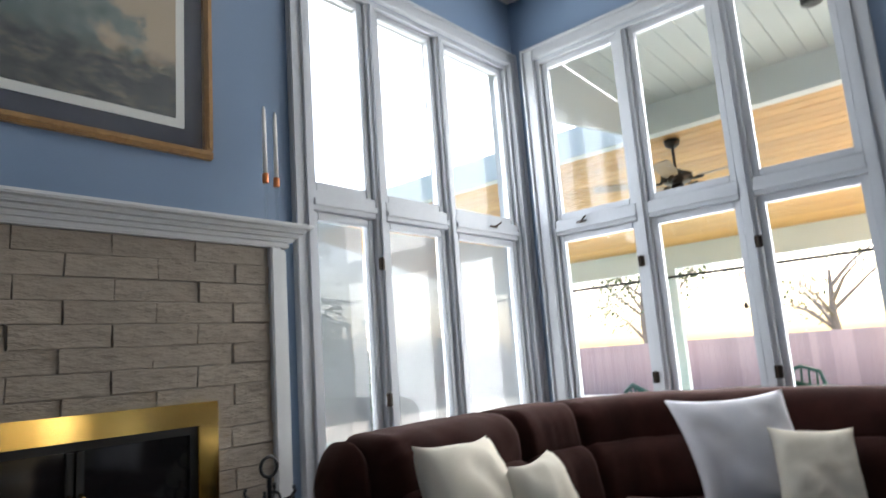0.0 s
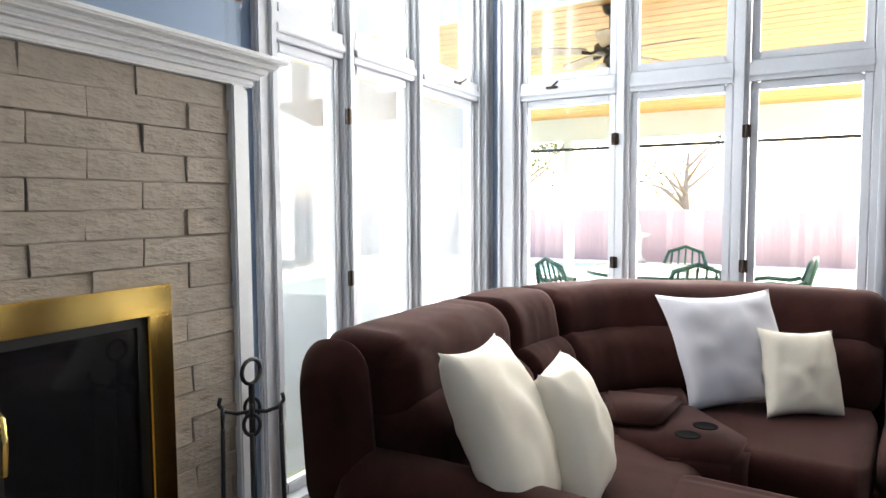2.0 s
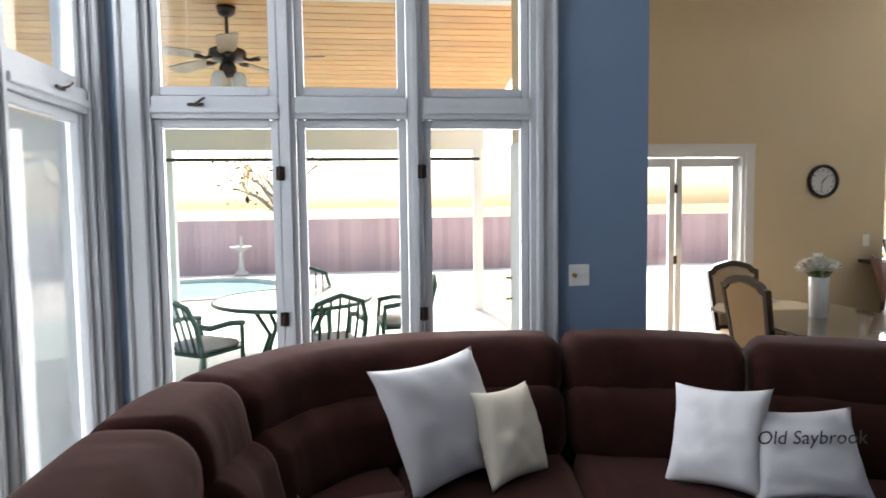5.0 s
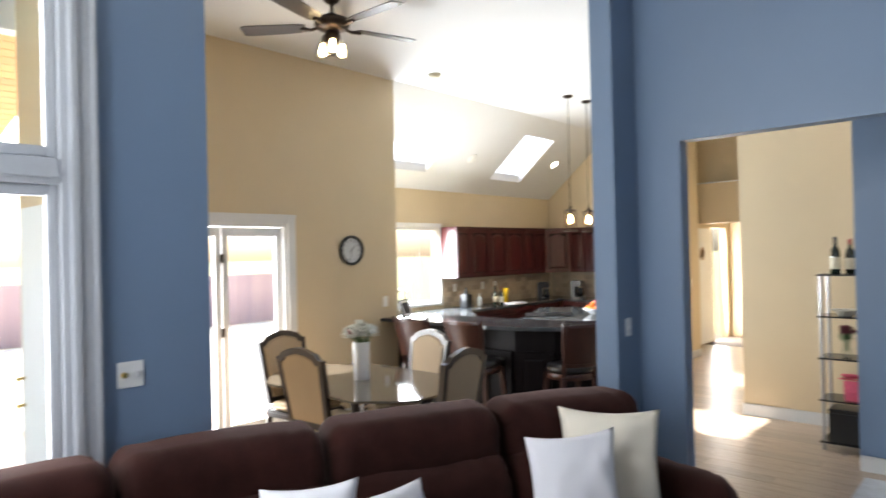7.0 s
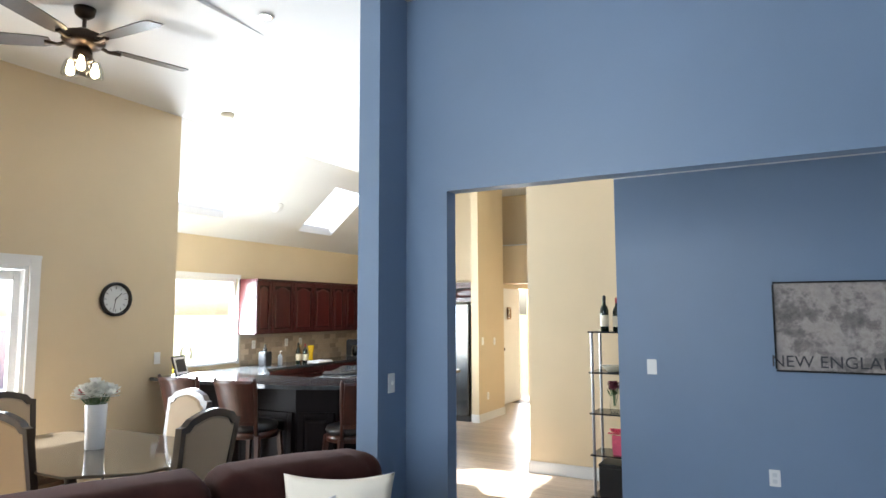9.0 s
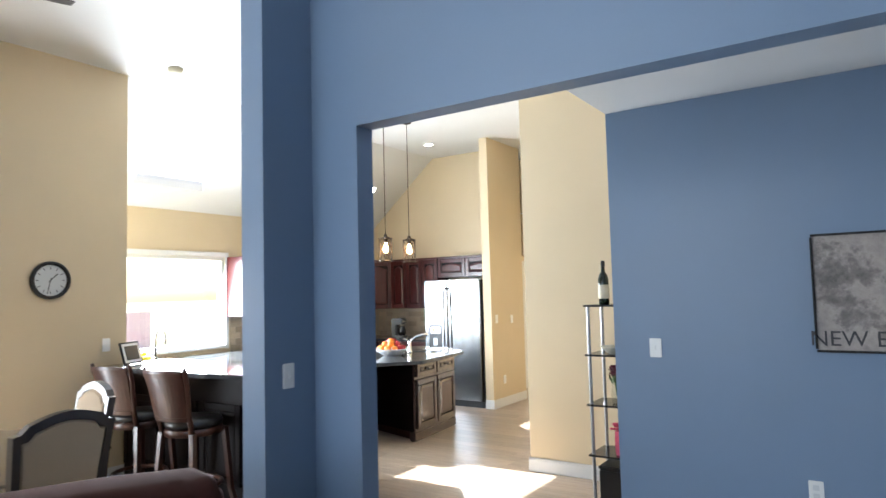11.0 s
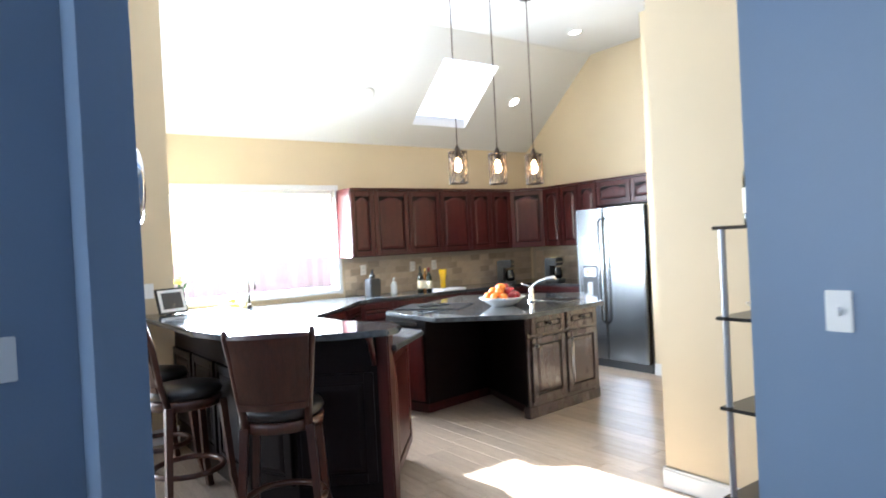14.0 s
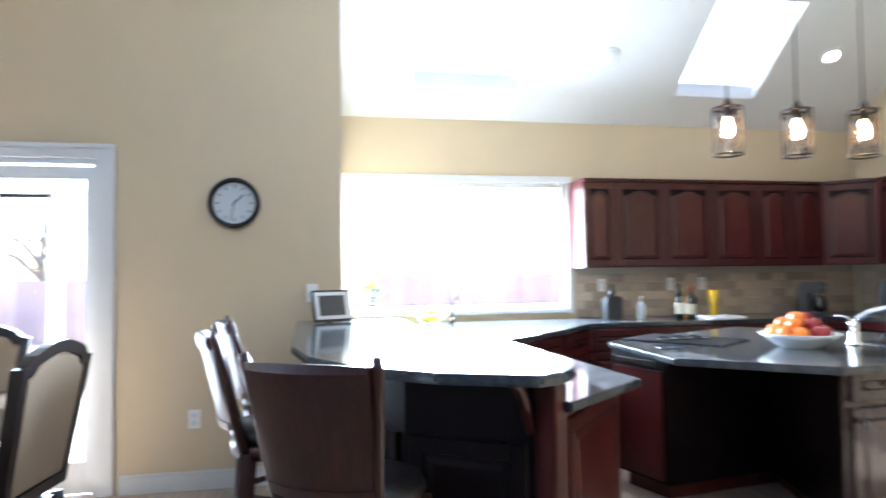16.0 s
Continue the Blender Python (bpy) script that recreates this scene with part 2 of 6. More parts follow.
def B(*dims, bevel=0.0, seg=2, bm=None):
    """A box from x0, x1, y0, y1, z0, z1, with rounded edges, added to bm."""
    x0, x1, y0, y1, z0, z1 = dims
    bm = bm or bmesh.new()
    out = bmesh.ops.create_cube(bm, size=1.0, matrix=Matrix.Translation(((x0 + x1) / 2, (y0 + y1) / 2, (z0 + z1) / 2)) @ Matrix.Diagonal((abs(x1 - x0), abs(y1 - y0), abs(z1 - z0), 1)))
    if bevel:
        edges = list({e for v in out["verts"] for e in v.link_edges})
        bmesh.ops.bevel(bm, geom=edges, offset=bevel, segments=seg, affect="EDGES", clamp_overlap=True)
    return bm


def rod(p0, p1, r0, r1=None, seg=12, bm=None):
    """A round bar from p0 to p1."""
    bm = bm or bmesh.new()
    p0, p1 = Vector(p0), Vector(p1)
    d = p1 - p0
    m = Matrix.Translation((p0 + p1) / 2) @ d.to_track_quat("Z", "Y").to_matrix().to_4x4()
    bmesh.ops.create_cone(bm, cap_ends=True, segments=seg, radius1=r0, radius2=r0 if r1 is None else r1, depth=d.length, matrix=m)
    return bm


def lathe(profile, seg=24, centre=(0, 0, 0), bm=None):
    """Turns a profile of (radius, height) about the upright axis."""
    bm = bm or bmesh.new()
    cx, cy, cz = centre
    rings = [[bm.verts.new((cx + r * math.cos(2 * math.pi * k / seg), cy + r * math.sin(2 * math.pi * k / seg), cz + z)) for k in range(seg)] for r, z in profile]
    for a, b in zip(rings, rings[1:]):
        for k in range(seg):
            bm.faces.new((a[k], a[(k + 1) % seg], b[(k + 1) % seg], b[k]))
    for ring in (rings[0], rings[-1]):
        bm.faces.new(ring)
    return bm


def loft(loops, bm=None, close=True):
    """A skin over closed loops of equal length."""
    bm = bm or bmesh.new()
    rings = [[bm.verts.new(p) for p in loop] for loop in loops]
    n = len(rings[0])
    for a, b in zip(rings, rings[1:]):
        for k in range(n):
            bm.faces.new((a[k], a[(k + 1) % n], b[(k + 1) % n], b[k]))
    if close:
        bm.faces.new(rings[0])
        bm.faces.new(rings[-1])
    return bm


def tube(points, r, seg=8, bm=None):
    """A bent round bar through the given points."""
    bm = bm or bmesh.new()
    pts = [Vector(p) for p in points]
    loops = []
    side = None
    for k, p in enumerate(pts):
        d = (pts[min(k + 1, len(pts) - 1)] - pts[max(k - 1, 0)]).normalized()
        ref = side if side is not None and abs(side.dot(d)) < 0.95 else (Vector((0, 0, 1)) if abs(d.z) < 0.9 else Vector((1, 0, 0)))
        u = (ref - d * ref.dot(d)).normalized()
        w = d.cross(u)
        side = u
        rr = r[k] if isinstance(r, (list, tuple)) else r
        loops.append([p + u * rr * math.cos(2 * math.pi * j / seg) + w * rr * math.sin(2 * math.pi * j / seg) for j in range(seg)])
    return loft(loops, bm)


def prism(outline, z0, z1, bevel=0.0, bm=None):
    """An upright slab over a plan outline."""
    bm = bm or bmesh.new()
    lo, hi = [bm.verts.new((x, y, z0)) for x, y in outline], [bm.verts.new((x, y, z1)) for x, y in outline]
    n = len(outline)
    faces = [bm.faces.new(lo), bm.faces.new(hi)]
    for k in range(n):
        faces.append(bm.faces.new((lo[k], lo[(k + 1) % n], hi[(k + 1) % n], hi[k])))
    if bevel:
        bmesh.ops.recalc_face_normals(bm, faces=faces)
        bmesh.ops.bevel(bm, geom=list({e for f in faces for e in f.edges}), offset=bevel, segments=2, affect="EDGES", clamp_overlap=True)
    return bm


def wall_with_holes(axis, c0, c1, a0, a1, z0, z1, holes):
    """A wall slab from c0 to c1 across, a0 to a1 along, with rectangular openings (a, a, z, z)."""
    bm = bmesh.new()
    cuts = sorted({a0, a1, *(h[0] for h in holes), *(h[1] for h in holes)})
    for s, e in zip(cuts, cuts[1:]):
        mid = (s + e) / 2
        spans, low = [], z0
        for h in sorted((h for h in holes if h[0] < mid < h[1]), key=lambda h: h[2]):
            if h[2] > low:
                spans.append((low, h[2]))
            low = h[3]
        if low < z1:
            spans.append((low, z1))
        for lo, hi in spans:
            B(*((s, e, c0, c1) if axis == "x" else (c0, c1, s, e)), lo, hi, bm=bm)
    bmesh.ops.remove_doubles(bm, verts=bm.verts, dist=0.0005)
    bm.verts.index_update()
    seen = {}
    for f in bm.faces:
        seen.setdefault(frozenset(v.index for v in f.verts), []).append(f)
    bmesh.ops.delete(bm, geom=[f for fs in seen.values() if len(fs) > 1 for f in fs], context="FACES_ONLY")
    return bm


# ---- large structure ----
H = 3.70
NY, EX = 2.93, 4.47
CW, KW, GY = 6.84, 8.08, -8.40
setting("wall_north", wall_with_holes("x", NY, NY + 0.16, -2.0, EX + 0.16, -0.1, 4.1, [(2.47, 4.37, 0.13, 3.40)]), BLUE, "slate blue painted living room wall with a tall window", "wall")
setting("wall_east_living", wall_with_holes("y", EX, EX + 0.16, 0.14, NY, -0.1, 4.1, [(0.76, 2.73, 0.13, 3.40)]), BLUE, "slate blue painted wall with a tall window beside the dining opening", "wall")
setting("wall_west", B(-2.15, -2.0, -5.0, NY + 0.16, -0.1, 4.1), BLUE, "slate blue painted wall behind the walker", "wall")
hw = B(-2.0, 3.57, -2.442, -2.326, 2.40, H)
B(3.126, 3.57, -2.442, -2.326, -0.05, 2.40, bm=hw)
B(3.42, 3.57, -2.326, -2.01, -0.05, H, bm=hw)
setting("wall_header", hw, BLUE, "slate blue dropped header and corner column between living room and hallway", "wall")
setting("wall_picture", B(-2.0, 2.50, -4.21, -4.05, -0.05, H), BLUE, "slate blue painted hallway wall under the framed map", "wall")
setting("wall_clock", wall_with_holes("y", CW, CW + 0.16, -3.36, 0.14, -0.1, H + 0.1, [(-1.90, -0.58, -0.02, 2.04)]), YELLOW, "tan painted dining wall with a french door and clock", "wall")
setting("wall_dining_north", B(EX + 0.16, CW + 0.16, 0.14, 0.30, -0.1, H + 0.1), YELLOW, "tan painted dining wall towards the porch", "wall")
setting("wall_return", B(CW + 0.16, KW + 0.16, -3.36, -3.20, -0.1, H), YELLOW, "tan painted return wall beside the kitchen window", "wall")
setting("wall_kitchen_back", wall_with_holes("y", KW, KW + 0.16, GY - 0.1, -3.36, -0.1, 2.68, [(-5.40, -3.46, 0.99, 2.11)]), YELLOW, "tan painted kitchen wall with a wide window over the sink", "wall")
gw = bmesh.new()
for s in ((GY, GY - 0.12),):
    loft([[(5.47, y, -0.05), (KW, y, -0.05), (KW, y, 2.70), (CW, y, H + 0.02), (5.47, y, H + 0.02)] for y in s], gw)
setting("wall_gable", gw, YELLOW, "tan painted gable wall above the corner cabinets", "wall")
setting("wall_fridge_side", B(5.44, 5.56, -8.65, -7.68, -0.05, H), YELLOW, "tan painted wall end beside the refrigerator", "wall")
setting("wall_tan_hall", B(1.6, 3.72, -5.42, -5.26, -0.05, H), YELLOW, "tan painted hallway wall behind the wire shelf", "wall")
hall = B(3.56, 3.72, -11.3, -5.42, -0.05, H)
B(3.721, 5.879, -11.46, -11.3, -0.05, H, bm=hall)
setting("wall_hall", hall, YELLOW, "tan painted hall walls leading to the back rooms", "wall")
setting("wall_hall_side", wall_with_holes("y", 5.88, 6.0, -11.46, -8.521, -0.05, H, [(-11.15, -10.40, -0.02, 2.08)]), YELLOW, "tan painted hall side wall with a bright doorway", "wall")
setting("wall_behind_shelf", B(1.44, 1.6, -5.42, -4.21, -0.05, H), YELLOW, "tan painted wall closing the shelf alcove", "wall")
setting("ceiling_living", loft([[(x, -2.33, H), (x, NY + 0.16, 3.96), (x, NY + 0.16, 4.1), (x, -2.33, H + 0.14)] for x in (-2.15, EX + 0.16)]), CEIL, "white painted high living room ceiling", "ceiling")
setting("ceiling_dining", wall_with_holes("x", -11.46, -2.33, 2.50, CW, H + 0.004, H + 0.12, []), CEIL, "white painted flat ceiling over dining room and kitchen", "ceiling")
setting("ceiling_dining_east", B(EX + 0.16, CW + 0.16, -2.33, 0.3, H + 0.002, H + 0.12), CEIL, "white painted flat ceiling over the dining table", "ceiling")
setting("ceiling_hall_low", B(-2.0, 2.50, -4.05, -2.442, 2.72, 2.80), CEIL, "white painted low hallway ceiling", "ceiling")
SLOPE = (H - 2.66) / (KW - CW)


def roof_z(x):
    return H - SLOPE * (x - CW)


def sloped_ceiling():
    """The slanted kitchen ceiling, 16 cm thick, with two skylight openings."""
    bm = bmesh.new()
    xs = [CW, 7.11, 7.82, KW + 0.2]
    ys = [GY - 0.12, -7.12, -6.34, -4.88, -3.98, -3.20]
    for i, (xa, xb) in enumerate(zip(xs, xs[1:])):
        for j, (ya, yb) in enumerate(zip(ys, ys[1:])):
            if i == 1 and j in (1, 3):
                continue
            loft([[(xa, ya, roof_z(xa)), (xb, ya, roof_z(xb)), (xb, ya, roof_z(xb) + 0.08), (xa, ya, roof_z(xa) + 0.08)], [(xa, yb, roof_z(xa)), (xb, yb, roof_z(xb)), (xb, yb, roof_z(xb) + 0.08), (xa, yb, roof_z(xa) + 0.08)]], bm)
    bmesh.ops.remove_doubles(bm, verts=bm.verts, dist=0.0005)
    bm.verts.index_update()
    seen = {}
    for f in bm.faces:
        seen.setdefault(frozenset(v.index for v in f.verts), []).append(f)
    bmesh.ops.delete(bm, geom=[f for fs in seen.values() if len(fs) > 1 for f in fs], context="FACES_ONLY")
    return bm


setting("ceiling_slope", sloped_ceiling(), CEIL, "white painted slanted kitchen ceiling with two skylights", "ceiling")
for k, (ya, yb) in enumerate(((-4.88, -3.98), (-7.12, -6.34))):
    sk = thing(f"skylight_{k + 1}", (0, 0, 0), "bright square skylight set in the slanted white ceiling", "skylight", "kitchen skylights", "structure")
    bm = bmesh.new()
    for (x0, x1, y0, y1) in ((7.06, 7.10, ya - 0.05, yb + 0.05), (7.83, 7.87, ya - 0.05, yb + 0.05), (7.10, 7.83, ya - 0.05, ya - 0.01), (7.10, 7.83, yb + 0.01, yb + 0.05)):
        loft([[(x0, y0, roof_z(x0) + 0.083), (x1, y0, roof_z(x1) + 0.083), (x1, y0, roof_z(x1) + 0.13), (x0, y0, roof_z(x0) + 0.13)], [(x0, y1, roof_z(x0) + 0.083), (x1, y1, roof_z(x1) + 0.083), (x1, y1, roof_z(x1) + 0.13), (x0, y1, roof_z(x0) + 0.13)]], bm)
    part("frame", bm, TRIM, sk)
    pane = bmesh.new()
    pane.faces.new([pane.verts.new(p) for p in ((7.09, ya - 0.02, roof_z(7.09) + 0.11), (7.84, ya - 0.02, roof_z(7.84) + 0.11), (7.84, yb + 0.02, roof_z(7.84) + 0.11), (7.09, yb + 0.02, roof_z(7.09) + 0.11))])
    p = part("pane", pane, GLASS, sk)
    p.visible_shadow = False

setting("floor", B(-2.15, KW, -11.46, NY, -0.10, -0.012), SUBFLOOR, "dark underlay below the wooden floor planks", "floor")


# ---- windows ----
def window_bank(name, m, width, muls, rail_z, z0, z1, label, screens=False):
    """A tall bank of sashes: local x along the wall, y into the room; casing, mullions, rails and panes."""
    w = thing(name, m, label, "window", "", "structure")
    cas = bmesh.new()
    for s in (0, 1):
        xo = -0.11 if s == 0 else width
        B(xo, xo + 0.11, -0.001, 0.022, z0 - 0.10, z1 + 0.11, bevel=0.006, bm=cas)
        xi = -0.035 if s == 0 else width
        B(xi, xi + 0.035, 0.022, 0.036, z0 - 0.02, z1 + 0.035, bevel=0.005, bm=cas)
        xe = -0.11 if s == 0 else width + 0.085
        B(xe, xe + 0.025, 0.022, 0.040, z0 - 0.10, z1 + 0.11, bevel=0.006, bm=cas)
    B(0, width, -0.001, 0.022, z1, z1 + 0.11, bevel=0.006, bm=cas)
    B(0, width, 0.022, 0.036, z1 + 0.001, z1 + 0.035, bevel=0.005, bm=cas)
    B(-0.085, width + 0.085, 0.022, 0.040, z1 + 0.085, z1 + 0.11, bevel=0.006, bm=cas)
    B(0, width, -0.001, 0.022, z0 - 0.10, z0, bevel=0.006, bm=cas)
    part("casing", cas, TRIMBACKLIT, w)
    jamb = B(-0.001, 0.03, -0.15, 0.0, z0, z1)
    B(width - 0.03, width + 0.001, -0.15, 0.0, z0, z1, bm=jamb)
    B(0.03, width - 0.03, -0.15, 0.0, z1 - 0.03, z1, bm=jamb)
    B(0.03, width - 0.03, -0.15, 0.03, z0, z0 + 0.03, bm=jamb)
    part("window_frame", jamb, TRIMBACKLIT, w)
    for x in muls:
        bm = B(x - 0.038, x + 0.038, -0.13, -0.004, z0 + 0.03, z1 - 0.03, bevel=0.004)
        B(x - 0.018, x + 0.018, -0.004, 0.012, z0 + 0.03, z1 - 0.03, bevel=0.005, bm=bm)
        part("mullion", bm, TRIMBACKLIT, w)
    edges = [0.03, *muls, width - 0.03]
    for k, (a, b) in enumerate(zip(edges, edges[1:])):
        a += 0.040 if k else 0.0
        b -= 0.040 if k < len(muls) else 0.0
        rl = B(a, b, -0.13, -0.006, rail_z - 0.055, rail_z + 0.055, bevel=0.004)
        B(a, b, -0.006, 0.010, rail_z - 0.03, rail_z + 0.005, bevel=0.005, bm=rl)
        part("rail", rl, TRIMBACKLIT, w)
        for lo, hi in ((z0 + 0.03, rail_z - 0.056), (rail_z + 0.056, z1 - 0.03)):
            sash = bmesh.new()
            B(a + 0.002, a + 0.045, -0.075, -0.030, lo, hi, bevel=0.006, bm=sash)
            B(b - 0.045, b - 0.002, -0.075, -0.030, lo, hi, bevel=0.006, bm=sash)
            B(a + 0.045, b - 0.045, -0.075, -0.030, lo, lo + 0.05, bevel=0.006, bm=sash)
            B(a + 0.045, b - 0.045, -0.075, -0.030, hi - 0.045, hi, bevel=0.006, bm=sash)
            s = part("sash", sash, TRIMBACKLIT, w)
            g = part("pane", B(a + 0.044, b - 0.044, -0.056, -0.052, lo + 0.048, hi - 0.044), GLASS, s)
            g.visible_shadow = False
            if screens and hi < rail_z:
                mesh = part("insect_screen", B(a + 0.044, b - 0.044, -0.092, -0.090, lo + 0.048, hi - 0.044), SCREENM, s, "fine grey insect screen")
                mesh.visible_shadow = False
    return w


def hinge_on(window, x, z):
    bm = B(x - 0.022, x + 0.022, 0.013, 0.018, z - 0.035, z + 0.035, bevel=0.002)
    rod((x, 0.020, z - 0.037), (x, 0.020, z + 0.037), 0.006, seg=8, bm=bm)
    part("hinge", bm, BRONZE, window, "dark bronze hinge")


def latch_on(window, x, z):
    bm = B(x - 0.04, x + 0.04, 0.011, 0.022, z - 0.008, z + 0.008, bevel=0.003)
    tube([(x, 0.02, z), (x - 0.02, 0.04, z + 0.01), (x - 0.05, 0.045, z + 0.03)], 0.006, bm=bm)
    part("latch", bm, BRONZE, window, "dark bronze crank latch")


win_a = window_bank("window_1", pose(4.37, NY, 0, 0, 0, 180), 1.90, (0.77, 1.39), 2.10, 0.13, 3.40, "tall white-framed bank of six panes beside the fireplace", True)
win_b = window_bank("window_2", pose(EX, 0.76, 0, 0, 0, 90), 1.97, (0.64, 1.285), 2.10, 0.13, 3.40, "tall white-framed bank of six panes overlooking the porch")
for z in (1.045, 1.785):
    hinge_on(win_a, 1.428, z)
    hinge_on(win_b, 0.608, z - 0.01)
    hinge_on(win_b, 1.322, z - 0.015)
latch_on(win_a, 0.35, 2.11)
latch_on(win_b, 1.72, 2.11)

# ---- baseboards and trim ----
def baseboard(x0, x1, y0, y1, h=0.12):
    bm = B(x0, x1, y0, y1, 0.0, h - 0.02, bevel=0.003)
    ix = 0.004 if abs(x1 - x0) < 0.05 else 0
    iy = 0.004 if abs(y1 - y0) < 0.05 else 0
    B(x0 + ix, x1 - ix, y0 + iy, y1 - iy, h - 0.021, h, bevel=0.004, bm=bm)
    setting("baseboard", bm, TRIM, "white painted moulded baseboard along the wall", "baseboard")


baseboard(CW - 0.016, CW - 0.001, -3.35, -2.02)
baseboard(CW - 0.016, CW - 0.001, -0.46, 0.13)
baseboard(EX - 0.016, EX - 0.001, 0.15, 0.60)
baseboard(-2.0, 2.50, -4.049, -4.034)
baseboard(3.42 - 0.016, 3.419, -2.32, -2.012)
baseboard(3.126, 3.40, -2.325, -2.311)
baseboard(3.125 - 0.015, 3.125, -2.44, -2.327)
baseboard(3.126, 3.57, -2.457, -2.443)
baseboard(1.62, 3.735, -5.259, -5.244)
baseboard(3.721, 3.736, -11.29, -5.26)
baseboard(5.425, 5.439, -8.65, -7.665)
baseboard(5.865, 5.879, -9.36, -8.53)
baseboard(5.425, 5.56, -7.679, -7.664)
baseboard(-1.9, 0.50, NY - 0.016, NY - 0.001)


# ---- fireplace ----
def fireplace():
    f = thing("fireplace", (1.36, NY, 0), "grey painted brick fireplace with white wooden mantel and brass-framed glass doors", "fireplace")
    part("backing", B(-0.80, -0.53, -0.085, -0.001, 0.0, 1.80), MORTAR, f)
    b = B(0.53, 0.80, -0.085, -0.001, 0.0, 1.80)
    B(-0.53, 0.53, -0.085, -0.001, 1.14, 1.80, bm=b)
    part("mortar", b, MORTAR, f)
    for s in (-1, 1):
        mt = bmesh.new()
        xa, xb = sorted((s * 0.80, s * 0.86))
        B(xa, xb, -0.115, -0.001, 0.0, 1.80, bevel=0.006, bm=mt)
        xa, xb = sorted((s * 0.86, s * 0.905))
        B(xa, xb, -0.085, -0.001, 0.0, 1.80, bevel=0.008, bm=mt)
        part("surround", mt, TRIM, f)

    steps = [(0.118, 1.800, 1.825), (0.14, 1.825, 1.843), (0.165, 1.843, 1.860), (0.195, 1.860, 1.877), (0.228, 1.877, 1.897)]
    for d, za, zb in steps:
        part("mantel_moulding", B(-0.83 - d * 0.6, 0.83 + d * 0.6, -d, -0.001, za, zb, bevel=0.006), TRIM, f, "white moulded wooden mantel strip")
    br = bmesh.new()
    B(-0.53, 0.53, -0.115, -0.086, 1.05, 1.14, bevel=0.004, bm=br)
    B(-0.53, -0.445, -0.115, -0.086, 0.20, 1.049, bevel=0.004, bm=br)
    B(0.445, 0.53, -0.115, -0.086, 0.20, 1.049, bevel=0.004, bm=br)
    B(-0.53, 0.53, -0.115, -0.086, 0.12, 0.199, bevel=0.004, bm=br)
    part("brass_frame", br, BRASS, f, "polished brass frame")
    ins = B(-0.445, 0.445, -0.100, -0.07, 0.20, 0.235)
    B(-0.445, 0.445, -0.100, -0.07, 1.02, 1.049, bm=ins)
    B(-0.445, -0.415, -0.100, -0.07, 0.235, 1.02, bm=ins)
    B(0.415, 0.445, -0.100, -0.07, 0.235, 1.02, bm=ins)
    part("inner_frame", ins, BLACK, f, "black metal inner frame")
    for s in (-1, 1):
        xa, xb = sorted((s * 0.004, s * 0.413))
        d = part("glass_door", B(xa, xb, -0.094, -0.082, 0.238, 1.018, bevel=0.003), FIREGLASS, f, "dark smoked glass door")
        st = B(*sorted((s * 0.004, s * 0.030)), -0.100, -0.0945, 0.24, 1.016, bevel=0.002)
        part("stile", st, BLACK, d)
        hb = tube([(s * 0.02, -0.101, 0.71), (s * 0.02, -0.125, 0.72), (s * 0.02, -0.132, 0.79), (s * 0.02, -0.125, 0.86), (s * 0.02, -0.101, 0.87)], 0.008)
        part("handle", hb, BRASS, d, "curved brass handle", smooth=True)
    part("firebox", B(-0.53, 0.53, -0.06, -0.002, 0.0, 1.13), BLACK, f)
    part("hearth", B(-0.86, 0.86, -0.42, -0.12, 0.0, 0.035, bevel=0.008), MORTAR, f, "low grey stone hearth slab")
    rng = random.Random(5)
    course, k = 0.0856, 0
    shapes = {}
    for row in range(21):
        z0 = 0.002 + row * course
        if z0 + 0.0835 > 1.805:
            break
        x = -1.06 if row % 2 else -1.22
        while x < 0.80:
            w = 0.332 + rng.uniform(-0.006, 0.006)
            a, b2 = max(x, -0.797), min(x + w, 0.797)
            x += w + 0.003
            if b2 - a < 0.02:
                continue
            spans = [(a, b2)]
            if z0 < 1.10 and z0 + 0.078 > 0.0:
                spans = [(a, min(b2, -0.533)), (max(a, 0.533), b2)]
            for p, q in spans:
                if q - p < 0.03:
                    continue
                key = (round((q - p) * 100), rng.randrange(3))
                if key not in shapes:
                    bm = B(-(q - p) / 2, (q - p) / 2, -0.012, 0.012, 0.0, 0.0842, bevel=0.0025, seg=1)
                    r2 = random.Random(key[0] * 7 + key[1])
                    for v in bm.verts:
                        v.co += Vector((r2.uniform(-0.002, 0.002), r2.uniform(-0.0045, 0.0045), r2.uniform(-0.002, 0.002)))
                    shapes[key] = finish(bm)
                    shapes[key].materials.append(BRICKM)
                top = min(z0, 1.80 - 0.085)
                part("brick", shapes[key], BRICKM, f, at=pose((p + q) / 2, -0.081 - rng.uniform(0, 0.003), top, 0, 0, rng.uniform(-0.4, 0.4)))
                k += 1
    return f


fireplace()


